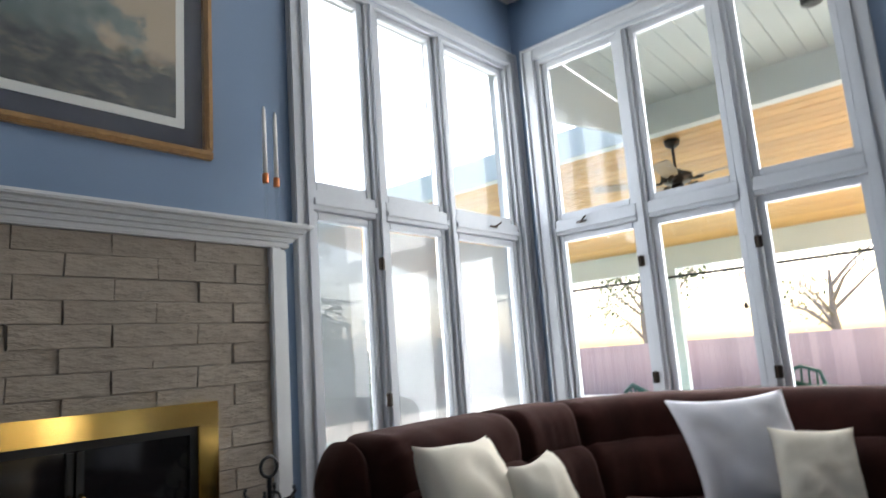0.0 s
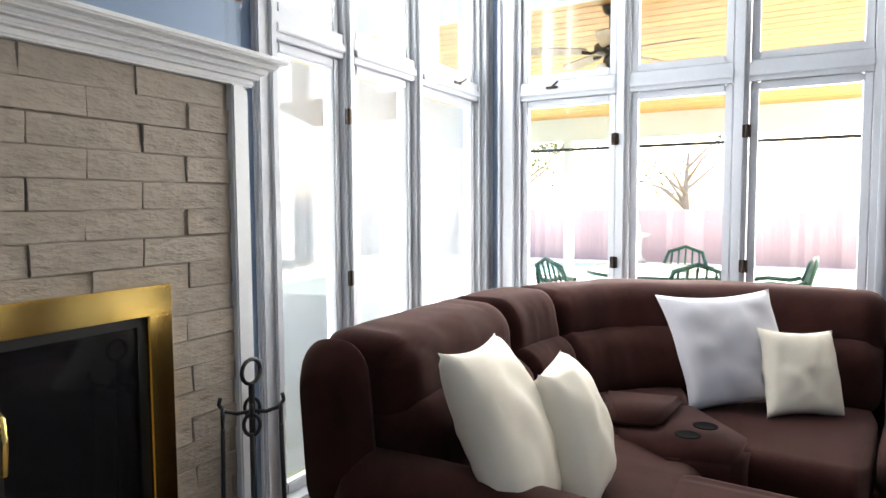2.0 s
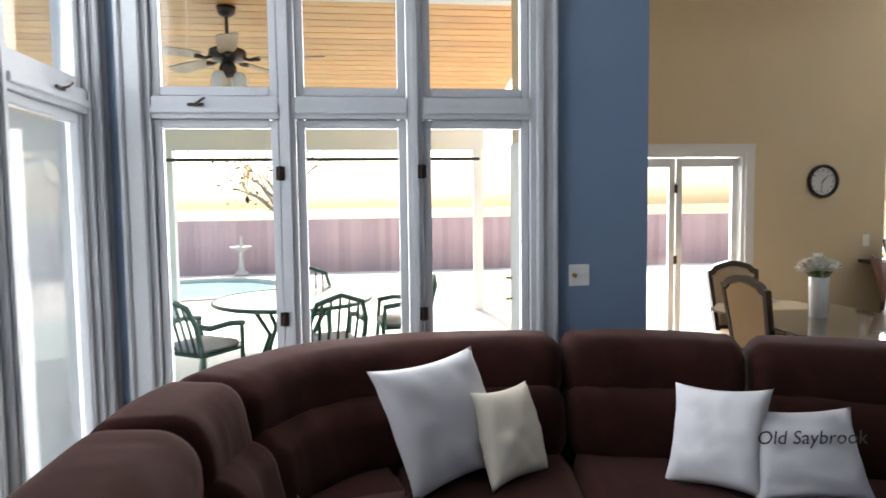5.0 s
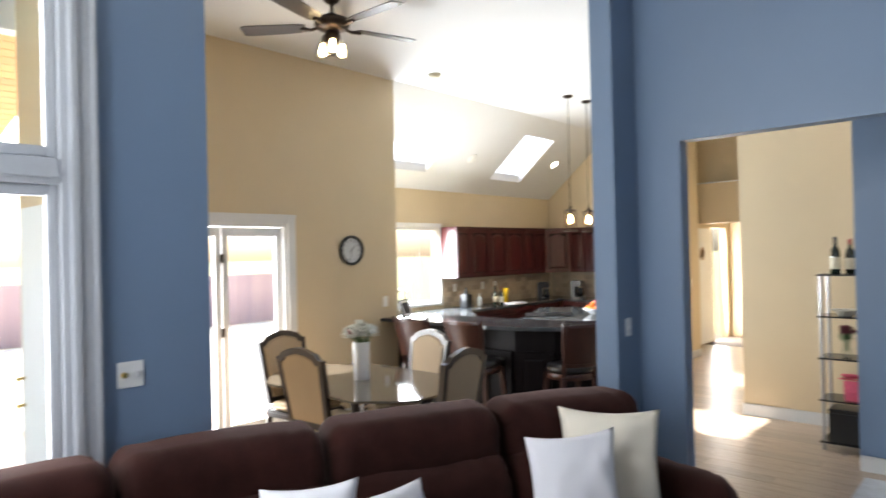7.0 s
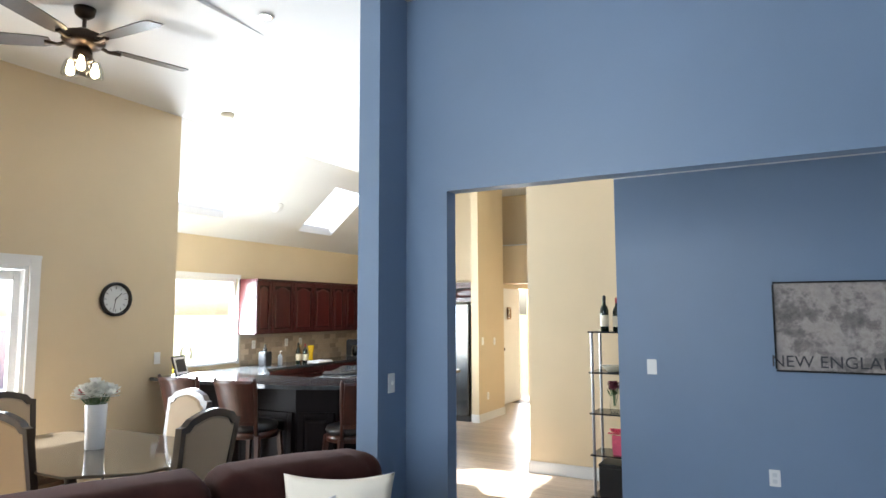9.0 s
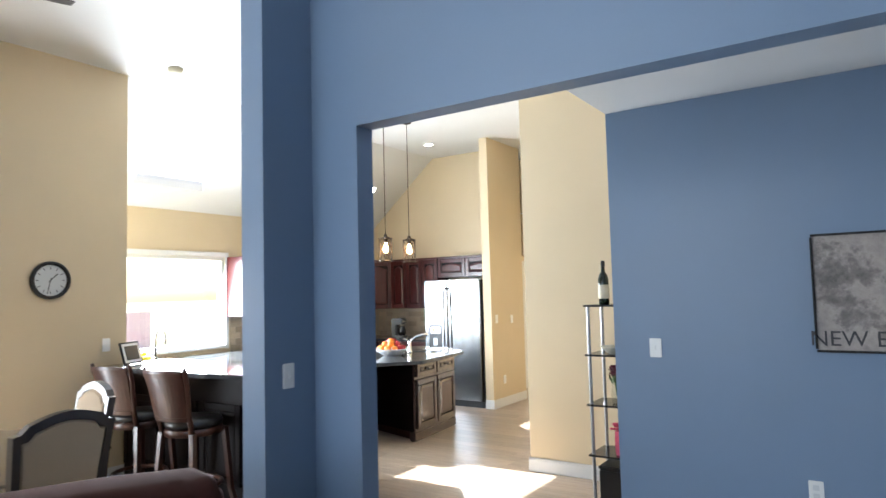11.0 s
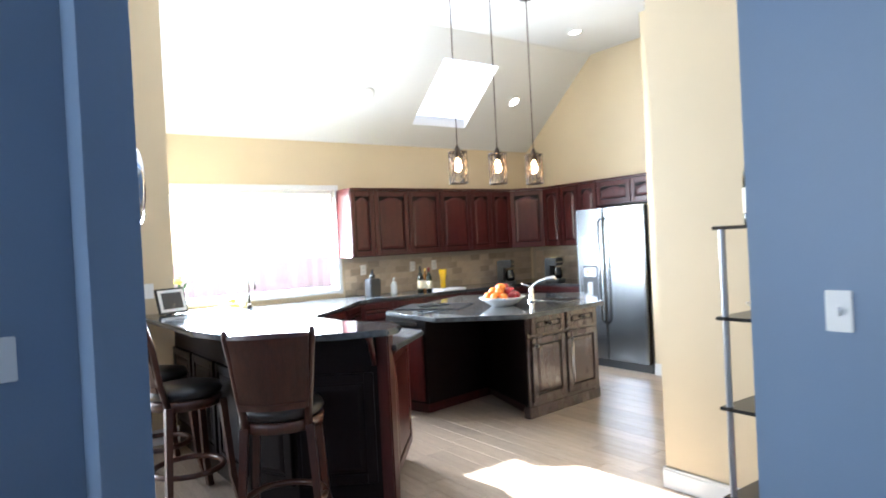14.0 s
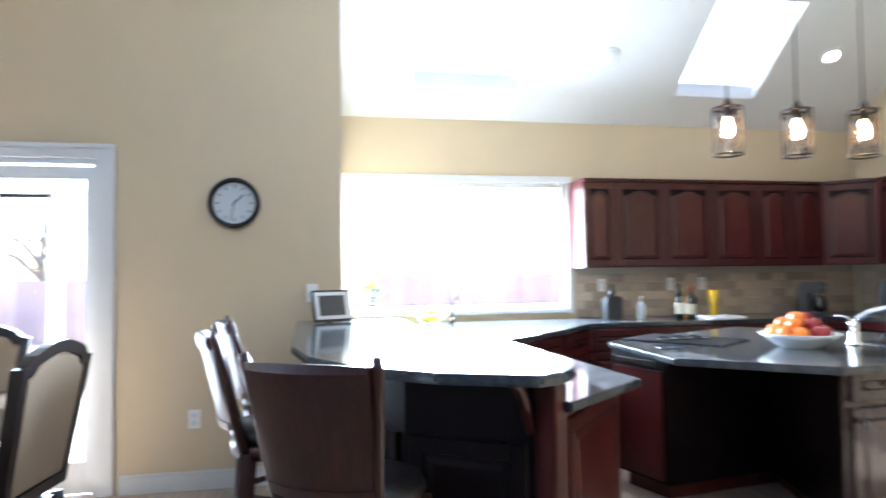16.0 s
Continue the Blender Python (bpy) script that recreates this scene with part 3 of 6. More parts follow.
def painting_mat():
    m, nt, p = start_mat("harbour_print", 0.5)
    v = tex_coord(nt, (1, 1, 1), "Object")
    sep = nt.nodes.new("ShaderNodeSeparateXYZ")
    nt.links.new(v, sep.inputs["Vector"])
    n1, n2 = noise_tex(nt, v, 5.0, 6, 0.65), noise_tex(nt, v, 16.0, 5, 0.7)

    def madd(x, k, y):
        n = nt.nodes.new("ShaderNodeMath")
        n.operation = "MULTIPLY_ADD"
        nt.links.new(x, n.inputs[0])
        n.inputs[1].default_value = k
        if isinstance(y, float):
            n.inputs[2].default_value = y
        else:
            nt.links.new(y, n.inputs[2])
        return n.outputs[0]
    long_v = tex_coord(nt, (2.0, 1.0, 5.0))
    n3 = noise_tex(nt, long_v, 4.0, 6, 0.7)
    cloud = madd(sep.outputs["X"], -0.55, madd(sep.outputs["Z"], 0.35, madd(n1, 0.9, -0.10)))
    sky_col = ramp(nt, cloud, [(0.44, (0.085, 0.125, 0.12)), (0.56, (0.15, 0.19, 0.18)), (0.66, (0.40, 0.32, 0.22))])
    ships = ramp(nt, n3, [(0.34, (0.012, 0.015, 0.016)), (0.50, (0.055, 0.065, 0.065)), (0.62, (0.17, 0.14, 0.11)), (0.74, (0.34, 0.30, 0.25))])
    low = ramp(nt, madd(n2, 0.22, sep.outputs["Z"]), [(0.46, (1, 1, 1)), (0.56, (0, 0, 0))])
    col = mix(nt, sky_col, ships, low)
    nt.links.new(col, p.inputs["Base Color"])
    return m


NAVY = plain("navy_mat_board", (0.025, 0.032, 0.055), 0.8, vary=0.1, grain=200, relief=0.1)
MATWHITE = plain("white_mat_board", (0.72, 0.72, 0.68), 0.8, vary=0.04, grain=200, relief=0.1)
GOLDWOOD = wood("gilt_wood_frame", (0.22, 0.10, 0.03), (0.48, 0.27, 0.09), 0.35, (1, 1, 1), 9, 0.1, 0.3)
PRINT = painting_mat()


def framed(name, m, w, h, rails, rail_mat, mats, art, label, category, glassy=True):
    """A framed picture hung on a wall; local y points into the room, z up from its foot."""
    f = thing(name, m, label, category)
    fr = bmesh.new()
    t, d = rails
    for (x0, x1, z0, z1) in ((-w / 2, w / 2, 0, t), (-w / 2, w / 2, h - t, h), (-w / 2, -w / 2 + t, t, h - t), (w / 2 - t, w / 2, t, h - t)):
        B(x0, x1, 0.001, d, z0, z1, bevel=0.006, bm=fr)
        B(x0 + t * 0.3, x1 - t * 0.3, d - 0.004, d + 0.006, z0 + t * 0.3, z1 - t * 0.3, bevel=0.003, bm=fr)
    part("frame", fr, rail_mat, f)
    inset, y = t, 0.004
    for width, mat in mats:
        part("mat_board", B(-w / 2 + inset, w / 2 - inset, y, y + 0.003, inset, h - inset), mat, f)
        inset, y = inset + width, y + 0.0035
    part("print", B(-w / 2 + inset, w / 2 - inset, y, y + 0.003, inset, h - inset), art, f)
    if glassy:
        g = part("glass", B(-w / 2 + t, w / 2 - t, d - 0.006, d - 0.0045, t, h - t), GLASS, f)
        g.visible_shadow = False
    return f


framed("framed_print", pose(1.36, NY, 2.19, 0, 0, 180), 1.14, 0.90, (0.04, 0.035), GOLDWOOD, ((0.085, NAVY), (0.04, MATWHITE)), PRINT, "framed harbour print with navy mat and gilt frame above mantel", "picture")

CLEAR = glass_mat("clear_glassware", (0.93, 0.95, 0.95))
WAX = plain("white_wax", (0.8, 0.78, 0.74), 0.45, vary=0.03, relief=0.0)
COPPER = plain("copper_collar", (0.62, 0.22, 0.09), 0.3, 0.9, vary=0.1, relief=0.0)


def candlestick(x, y, lean):
    c = thing("candlestick", pose(x, y, 1.8985, 0, 0, lean), "slim white taper candle in a clear glass holder on the mantel", "candlestick", "candles on the mantel")
    part("holder", lathe([(0.035, 0), (0.036, 0.006), (0.012, 0.02), (0.006, 0.06), (0.010, 0.11), (0.006, 0.15), (0.012, 0.18), (0.012, 0.20)], 16), CLEAR, c, "clear glass holder", smooth=True)
    part("collar", lathe([(0.0135, 0.195), (0.0145, 0.20), (0.0145, 0.235), (0.012, 0.24)], 16), COPPER, c, "copper collar", smooth=True)
    part("candle", lathe([(0.0105, 0.241), (0.0095, 0.45), (0.008, 0.55), (0.003, 0.565)], 14), WAX, c, smooth=True)


candlestick(2.13, 2.80, 0)
candlestick(2.21, 2.83, 15)


def fire_tools():
    f = thing("fireplace_tool_set", Matrix.Translation((1.925, 2.52, 0)) @ Matrix.Scale(1.04, 4), "black wrought iron fireplace tool set on a round stand", "fireplace tools")
    part("base", lathe([(0.12, 0), (0.125, 0.012), (0.05, 0.022), (0.02, 0.04), (0.012, 0.05)], 24), BLACK, f, smooth=True)
    part("post", rod((0, 0, 0.045), (0, 0, 0.82), 0.009), BLACK, f)
    ring = tube([(0.035 * math.cos(a), 0, 0.855 + 0.035 * math.sin(a)) for a in [2 * math.pi * k / 20 for k in range(21)]], 0.006)
    part("ring", ring, BLACK, f, smooth=True)
    for k in range(4):
        a = math.pi / 4 + k * math.pi / 2
        c, s = math.cos(a), math.sin(a)
        hook = tube([(0, 0, 0.74), (0.04 * c, 0.04 * s, 0.735), (0.075 * c, 0.075 * s, 0.745), (0.09 * c, 0.09 * s, 0.765), (0.085 * c, 0.085 * s, 0.785)], 0.006)
        part("hook", hook, BLACK, f, smooth=True)
        curl = tube([(0.08 * c + 0.022 * math.sin(b) * s, 0.08 * s - 0.022 * math.sin(b) * c, 0.725 + 0.03 * math.cos(b)) for b in [2 * math.pi * j / 14 for j in range(15)]], 0.0055)
        tool = part("tool", tube([(0.08 * c, 0.08 * s, 0.70), (0.085 * c, 0.085 * s, 0.45), (0.09 * c, 0.09 * s, 0.17)], 0.0065), BLACK, f, smooth=True)
        part("handle_loop", curl, BLACK, tool, smooth=True)
        if k == 0:
            part("brush", lathe([(0.02, 0), (0.038, 0.02), (0.032, 0.11), (0.012, 0.13)], 14, (0.09 * c, 0.09 * s, 0.06)), BLACKPL, tool, "dark bristle brush", smooth=True)
        elif k == 1:
            part("shovel_blade", B(0.09 * c - 0.045, 0.09 * c + 0.045, 0.09 * s - 0.006, 0.09 * s + 0.006, 0.055, 0.18, bevel=0.004), BLACK, tool)
        else:
            part("tip", rod((0.09 * c, 0.09 * s, 0.06), (0.09 * c, 0.09 * s, 0.175), 0.003, 0.008), BLACK, tool)


fire_tools()


# ---- sectional sofa ----
def rloop(u0, u1, z0, z1, r, lean=0.0, n=5):
    pts = []
    for cu, cz, a0 in ((u1 - r, z1 - r, 0), (u0 + r, z1 - r, 90), (u0 + r, z0 + r, 180), (u1 - r, z0 + r, 270)):
        for k in range(n):
            a = radians(a0 + 90 * k / (n - 1))
            u, z = cu + r * math.cos(a), cz + r * math.sin(a)
            pts.append((u - lean * (z - z0), z))
    return pts


def cushion(line, prof, gap=0.012, round_end=0.07, steps=18, bulge=0.012, seed=0, wrinkle=0.0):
    """Sweeps a (depth, height) loop along a curved back line of (point, inward) stations; ends rounded, faces full."""
    n = len(line) - 1
    cu, cz = sum(p[0] for p in prof) / len(prof), sum(p[1] for p in prof) / len(prof)
    total = sum((Vector(line[k + 1][0]) - Vector(line[k][0])).length for k in range(n))
    loops = []
    d0 = [0.0, 0.012, 0.03, 0.06]
    ds = [gap + d for d in d0] + [gap + 0.06 + (total - 2 * gap - 0.12) * k / steps for k in range(1, steps)] + [total - gap - d for d in reversed(d0)]
    for d in ds:
        e = min(d - gap, total - gap - d)
        shrink = 1.0 - (0.35 * (1 - min(e / round_end, 1.0)) ** 2.2 if round_end else 0)
        t = d / total * n
        k = min(int(t), n - 1)
        w = t - k
        p = Vector(line[k][0]).lerp(Vector(line[k + 1][0]), w)
        q = Vector(line[k][1]).lerp(Vector(line[k + 1][1]), w)
        full = 1.0 + bulge * 4 * (d / total) * (1 - d / total)
        loop = []
        for u, z in prof:
            uu, zz = cu + (u - cu) * shrink * full, cz + (z - cz) * shrink * full
            wob = 0.011 * noise.noise(Vector((p.x * 4 + u * 6, p.y * 4, z * 7 + seed))) + 0.003 * noise.noise(Vector((p.x * 14 + u * 5, p.y * 14, z * 9 + seed)))
            if wrinkle:
                near_end = 0.18 + 0.82 * max(0.0, 1 - e / 0.22)
                crease = 1 - abs(noise.noise(Vector((d * 11 + 0.6 * z * 11, (u - z) * 4.0, seed * 3.1))))
                wob -= 0.016 * wrinkle * near_end * crease ** 9
            loop.append((p.x + q.x * (uu + wob), p.y + q.y * (uu + wob), zz + wob * 0.7))
        loops.append(loop)
    return loft(loops)


def station(x, y, deg):
    return ((x, y, 0), (math.cos(radians(deg)), math.sin(radians(deg)), 0))


SEAT_LINES = [
    [station(2.22, 2.50, -90), station(3.12, 2.50, -90)],
    [station(3.12, 2.50, -90), station(3.62, 2.42, -108), station(4.08, 2.12, -140), station(4.33, 1.66, -168)],
    [station(4.33, 1.66, -168), station(4.37, 1.20, -178), station(4.33, 0.70, -188)],
    [station(4.33, 0.70, -188), station(4.21, 0.25, -196), station(4.04, -0.14, -203)],
    [station(4.04, -0.14, -203), station(3.86, -0.55, -204), station(3.68, -0.94, -205)],
    [station(3.68, -0.94, -205), station(3.48, -1.32, -203), station(3.30, -1.62, -200)],
]
BACK_LINES = [
    SEAT_LINES[0],
    [station(3.12, 2.50, -90), station(3.36, 2.48, -98), station(3.62, 2.42, -108)],
    [station(3.62, 2.42, -108), station(3.88, 2.29, -124), station(4.10, 2.10, -142), station(4.25, 1.88, -158), station(4.34, 1.62, -169), station(4.375, 1.34, -175), station(4.37, 1.05, -181), station(4.33, 0.70, -188)],
    *SEAT_LINES[3:],
]


def sofa():
    s = thing("sectional_sofa", (0, 0, 0), "curved dark brown suede sectional sofa with recliner seats and padded arms", "sofa")
    for k, line in enumerate(SEAT_LINES):
        seat_u = (1.12, 0.80, 1.30, 1.05, 1.0, 0.95)[k]
        part("base", cushion(line, rloop(0.05, seat_u - 0.06, 0.04, 0.30, 0.03), gap=0.003, round_end=0, bulge=0), SOFA, s, smooth=True)
        part("seat", cushion(line, rloop(0.34, seat_u, 0.27, 0.475, 0.075), seed=k, steps=30, wrinkle=1.0), SOFA, s, smooth=True)
    chaise = [((2.40, 1.46, 0), (0, -1, 0)), ((2.86, 1.46, 0), (-0.12, -0.99, 0))]
    part("base", cushion(chaise, rloop(0.02, 0.74, 0.04, 0.28, 0.03), gap=0.003, round_end=0, bulge=0), SOFA, s, smooth=True)
    part("footrest", cushion(chaise, rloop(0.0, 0.80, 0.25, 0.482, 0.085), seed=51, steps=30, bulge=0.02, wrinkle=1.0), SOFA, s, "padded recliner footrest", smooth=True)
    for k, line in enumerate(BACK_LINES):
        fine = 40 if k == 2 else 26
        part("back_panel", cushion(line, rloop(0.0, 0.16, 0.05, 0.80, 0.05), gap=0.004, round_end=0.03, bulge=0), SOFA, s, smooth=True)
        seam = dict(gap=0.004, round_end=0.035) if k == 1 else {}
        part("lower_back", cushion(line, rloop(0.12, 0.50, 0.43, 0.755, 0.10, 0.22, 8), **seam, bulge=0.03, seed=k + 7, steps=fine, wrinkle=0.0 if k == 1 else 1.2), SOFA, s, smooth=True)
        part("headrest", cushion(line, rloop(-0.02, 0.36, 0.66, 0.965, 0.12, 0.10, 8), **seam, bulge=0.025, seed=k + 13, steps=fine, wrinkle=0.0 if k == 1 else 1.4), SOFA, s, smooth=True)
    arm = [((x, y, 0), (-1, 0, 0)) for x, y in ((2.37, 2.40), (2.34, 1.95), (2.29, 1.42))]
    part("arm", cushion(arm, rloop(0.02, 0.29, 0.06, 0.60, 0.125, 0, 8), round_end=0.12, seed=31, steps=30, wrinkle=1.0), SOFA, s, smooth=True)
    part("wing", cushion([((2.30, 2.50, 0), (0, -1, 0)), ((2.10, 2.49, 0), (0, -1, 0))], rloop(-0.02, 0.24, 0.30, 0.945, 0.11, 0.07, 8), round_end=0.12, seed=35), SOFA, s, smooth=True)
    rarm = [((3.26, -1.50, 0), (0.30, -0.95, 0)), ((2.85, -1.40, 0), (0.30, -0.95, 0)), ((2.46, -1.29, 0), (0.30, -0.95, 0))]
    part("arm", cushion(rarm, rloop(-0.02, 0.30, 0.06, 0.62, 0.14, 0, 8), round_end=0.12, seed=41, steps=30, wrinkle=1.5), SOFA, s, smooth=True)
    con = prism([(3.42, 1.86), (3.02, 1.72), (2.88, 1.52), (2.93, 1.26), (3.18, 1.22), (3.52, 1.48)], 0.20, 0.502, bevel=0.03)
    c = part("console", con, SOFA, s, smooth=True)
    part("console_lid", prism([(3.42, 1.86), (3.06, 1.73), (3.10, 1.56), (3.48, 1.52)], 0.495, 0.545, bevel=0.02), SOFA, c, smooth=True)
    # flat matt black discs in place of the shaded hollow of each cup
    for x, y in ((3.235, 1.405), (3.10, 1.452)):
        part("cup_holder", lathe([(0.047, 0.500), (0.048, 0.5045), (0.042, 0.5055), (0.039, 0.5040), (0.004, 0.5035)], 22, (x, y, 0)), CUPBLACK, c, "black plastic cup holder, its dark hollow a flat disc", smooth=True)
    return s


sofa()


def pillow_mesh(w, h, d, seed, mat):
    """A stuffed square cushion: pointed corners, full middle, soft creases. Stands on its lower edge."""
    bm = bmesh.new()
    n = 22
    grid = []
    for side in (1, -1):
        rows = []
        for j in range(n + 1):
            row = []
            for i in range(n + 1):
                u, v = 2 * i / n - 1, 2 * j / n - 1
                edge = (1 - u ** 2) * (1 - v ** 2)
                pull = 1 - 0.11 * (1 - u ** 2) * (v ** 4)
                pully = 1 - 0.11 * (1 - v ** 2) * (u ** 4)
                fat = d / 2 * max(edge, 0) ** 0.44
                wr = (0.017 * noise.noise(Vector((u * 2.2 + seed, v * 2.2, side * 3 + seed))) + 0.006 * noise.noise(Vector(((u + v) * 5 + seed, (u - v) * 2.5, side + seed)))) * min(1, edge * 3)
                row.append(bm.verts.new((u * w / 2 * pully, side * fat + wr, h / 2 + v * h / 2 * pull)))
            rows.append(row)
        grid.append(rows)
        for j in range(n):
            for i in range(n):
                q = (rows[j][i], rows[j][i + 1], rows[j + 1][i + 1], rows[j + 1][i])
                bm.faces.new(q if side > 0 else tuple(reversed(q)))
    bmesh.ops.remove_doubles(bm, verts=bm.verts, dist=0.0008)
    me = finish(bm, True)
    me.materials.append(mat)
    return me


def pillow(tl, tr, foot, d, mat, seed, label, shear=True):
    """A pillow set by its two upper corners, as one faces it, and the middle of its lower edge."""
    tl, tr, foot = Vector(tl), Vector(tr), Vector(foot)
    across, up = tl - tr, (tl + tr) / 2 - foot
    w, h = across.length, up.length
    ax, az = across.normalized(), up.normalized()
    ay = az.cross(ax).normalized()
    if not shear:
        az = ax.cross(ay)
    me = pillow_mesh(w, h, d, seed, mat)
    m = Matrix((ax, ay, az)).transposed()
    if shear:
        square = Matrix((ax, ay, ax.cross(ay))).transposed()
        me.transform((square.inverted() @ m).to_4x4())
        m = square
    ob = new("throw_pillow", me)
    ob.matrix_basis = Matrix.Translation(foot) @ m.to_4x4()
    return tagged(ob, label, "pillow", "throw pillows on the sofa")


LEAN = "cream linen square throw pillow leaning on the brown sofa back"
WHITEP = "white cotton square throw pillow leaning on the brown sofa back"
pillow((2.198, 2.034, 0.940), (2.673, 2.065, 0.915), (2.30, 1.73, 0.45), 0.24, LINEN, 1, LEAN)
pillow((2.487, 1.829, 0.832), (2.817, 1.863, 0.845), (2.50, 1.64, 0.455), 0.25, LINEN, 2, LEAN)
pillow((3.583, 1.673, 0.967), (3.875, 1.219, 0.985), (3.66, 1.275, 0.47), 0.19, COTTON, 3, WHITEP)
pillow((3.687, 1.255, 0.834), (3.927, 0.960, 0.806), (3.63, 1.05, 0.47), 0.15, LINEN, 4, "small cream linen throw pillow in front of a white one")
pillow((3.70, 0.359, 0.833), (3.436, 0.085, 0.865), (3.43, 0.34, 0.47), 0.16, COTTON, 5, WHITEP)
lettered = pillow((3.482, 0.181, 0.777), (3.402, -0.255, 0.785), (3.26, 0.02, 0.475), 0.14, COTTON, 6, "white oblong throw pillow with a grey script town name", False)
pillow((3.18, -0.655, 0.898), (2.89, -0.938, 0.931), (2.93, -0.70, 0.47), 0.16, COTTON, 7, "white cotton throw pillow in front of a cream one")
pillow((3.22, -1.00, 0.963), (2.815, -1.253, 0.959), (2.95, -1.01, 0.48), 0.17, LINEN, 8, "cream linen throw pillow leaning on the sofa arm")


def lettering(text, size, m, mat, parent=None, name="lettering", shear=0.0, extrude=0.0006):
    """Raised letters from the built-in font, as a mesh."""
    cu = bpy.data.curves.new("text", "FONT")
    cu.body, cu.size, cu.extrude, cu.shear, cu.align_x, cu.resolution_u = text, size, extrude, shear, "CENTER", 3
    tmp = bpy.data.objects.new("text", cu)
    scene.collection.objects.link(tmp)
    bpy.context.view_layer.update()
    me = bpy.data.meshes.new_from_object(tmp.evaluated_get(bpy.context.evaluated_depsgraph_get()))
    bpy.data.objects.remove(tmp)
    me.materials.clear()
    me.materials.append(mat)
    ob = new(name, me)
    ob.parent = parent
    ob.matrix_basis = m
    return ob


INK = plain("charcoal_ink", (0.05, 0.05, 0.055), 0.7, vary=0.1, relief=0.0)
script = lettering("Old Saybrook", 0.072, pose(0, 0.076, 0.205, 90, 0, 180), INK, lettered, "script_text", 0.35)


# ---- hallway ----
def map_mat():
    m, nt, p = start_mat("old_map_print", 0.75)
    v = tex_coord(nt, (1, 1, 1))
    a, b = noise_tex(nt, v, 4.0, 8, 0.68), noise_tex(nt, v, 30.0, 4, 0.7)
    col = ramp(nt, a, [(0.36, (0.05, 0.048, 0.052)), (0.45, (0.17, 0.155, 0.15)), (0.52, (0.44, 0.39, 0.36)), (0.68, (0.27, 0.245, 0.24))])
    nt.links.new(mix(nt, col, ramp(nt, b, [(0.3, (0.20, 0.18, 0.17)), (0.7, (0.46, 0.41, 0.37))]), 0.35), p.inputs["Base Color"])
    return m


MAP = map_mat()
mp = framed("framed_map", pose(0.915, -4.05, 1.22), 0.95, 0.635, (0.012, 0.022), BLACK, (), MAP, "framed weathered grey map print with large lettering, thin black frame", "picture", False)
lettering("NEW ENGLAND", 0.115, pose(0.08, 0.0085, 0.035, 90, 0, 180), INK, mp, "map_title", 0, 0.0004)


def wall_plate(m, kind, label, name="wall_plate"):
    """A switch or socket plate; local y points out of the wall."""
    w = thing(name, m, label, "switch" if "switch" in name else "socket", "wall plates")
    wide = 0.115 if kind == "double" else 0.072
    part("plate", B(-wide / 2, wide / 2, 0.0005, 0.007, -0.058, 0.058, bevel=0.003), WHITEPL, w)
    if kind == "socket":
        for z in (-0.022, 0.022):
            part("receptacle", B(-0.015, 0.015, 0.0071, 0.010, z - 0.014, z + 0.014, bevel=0.003), TRIM, w)
    elif kind == "double":
        part("toggle", B(-0.035, -0.025, 0.0071, 0.018, -0.012, 0.012, bevel=0.002), WHITEPL, w)
        part("knob", rod((0.03, 0.0071, 0), (0.03, 0.024, 0), 0.014, 0.012), BRASS, w, "brass dimmer knob")
    else:
        part("toggle", B(-0.006, 0.006, 0.0071, 0.019, -0.012, 0.012, bevel=0.002), WHITEPL, w)
    return w


wall_plate(pose(EX, 0.525, 1.215, 0, 0, 90), "double", "white double switch plate with brass dimmer on blue wall", "light_switch")
wall_plate(pose(3.42, -2.15, 1.223, 0, 0, 90), "single", "white single light switch on the blue column", "light_switch")
wall_plate(pose(2.245, -4.05, 1.22), "single", "white single light switch on the blue hallway wall", "light_switch")
wall_plate(pose(1.43, -4.05, 0.475), "socket", "white wall socket low on the blue hallway wall", "wall_socket")
wall_plate(pose(CW, -2.452, 0.433, 0, 0, 90), "socket", "white wall socket on the tan dining wall", "wall_socket")
wall_plate(pose(3.28, -2.442, 1.20, 0, 0, 180), "single", "white light switch on the back of the blue column", "light_switch")
wall_plate(pose(5.44, -7.82, 1.20, 0, 0, 90), "single", "white light switch on tan wall beside the refrigerator", "light_switch")
wall_plate(pose(5.44, -8.26, 1.18, 0, 0, 90), "single", "white light switch on tan hall wall", "light_switch")
wall_plate(pose(5.44, -8.0, 0.36, 0, 0, 90), "socket", "white wall socket low on the tan hall wall", "wall_socket")
wall_plate(pose(CW, -3.17, 1.20, 0, 0, 90), "single", "white switch on tan wall above the bar", "light_switch")

CLOCKFACE = plain("clock_face_white", (0.58, 0.60, 0.60), 0.4, vary=0.03, relief=0.0)


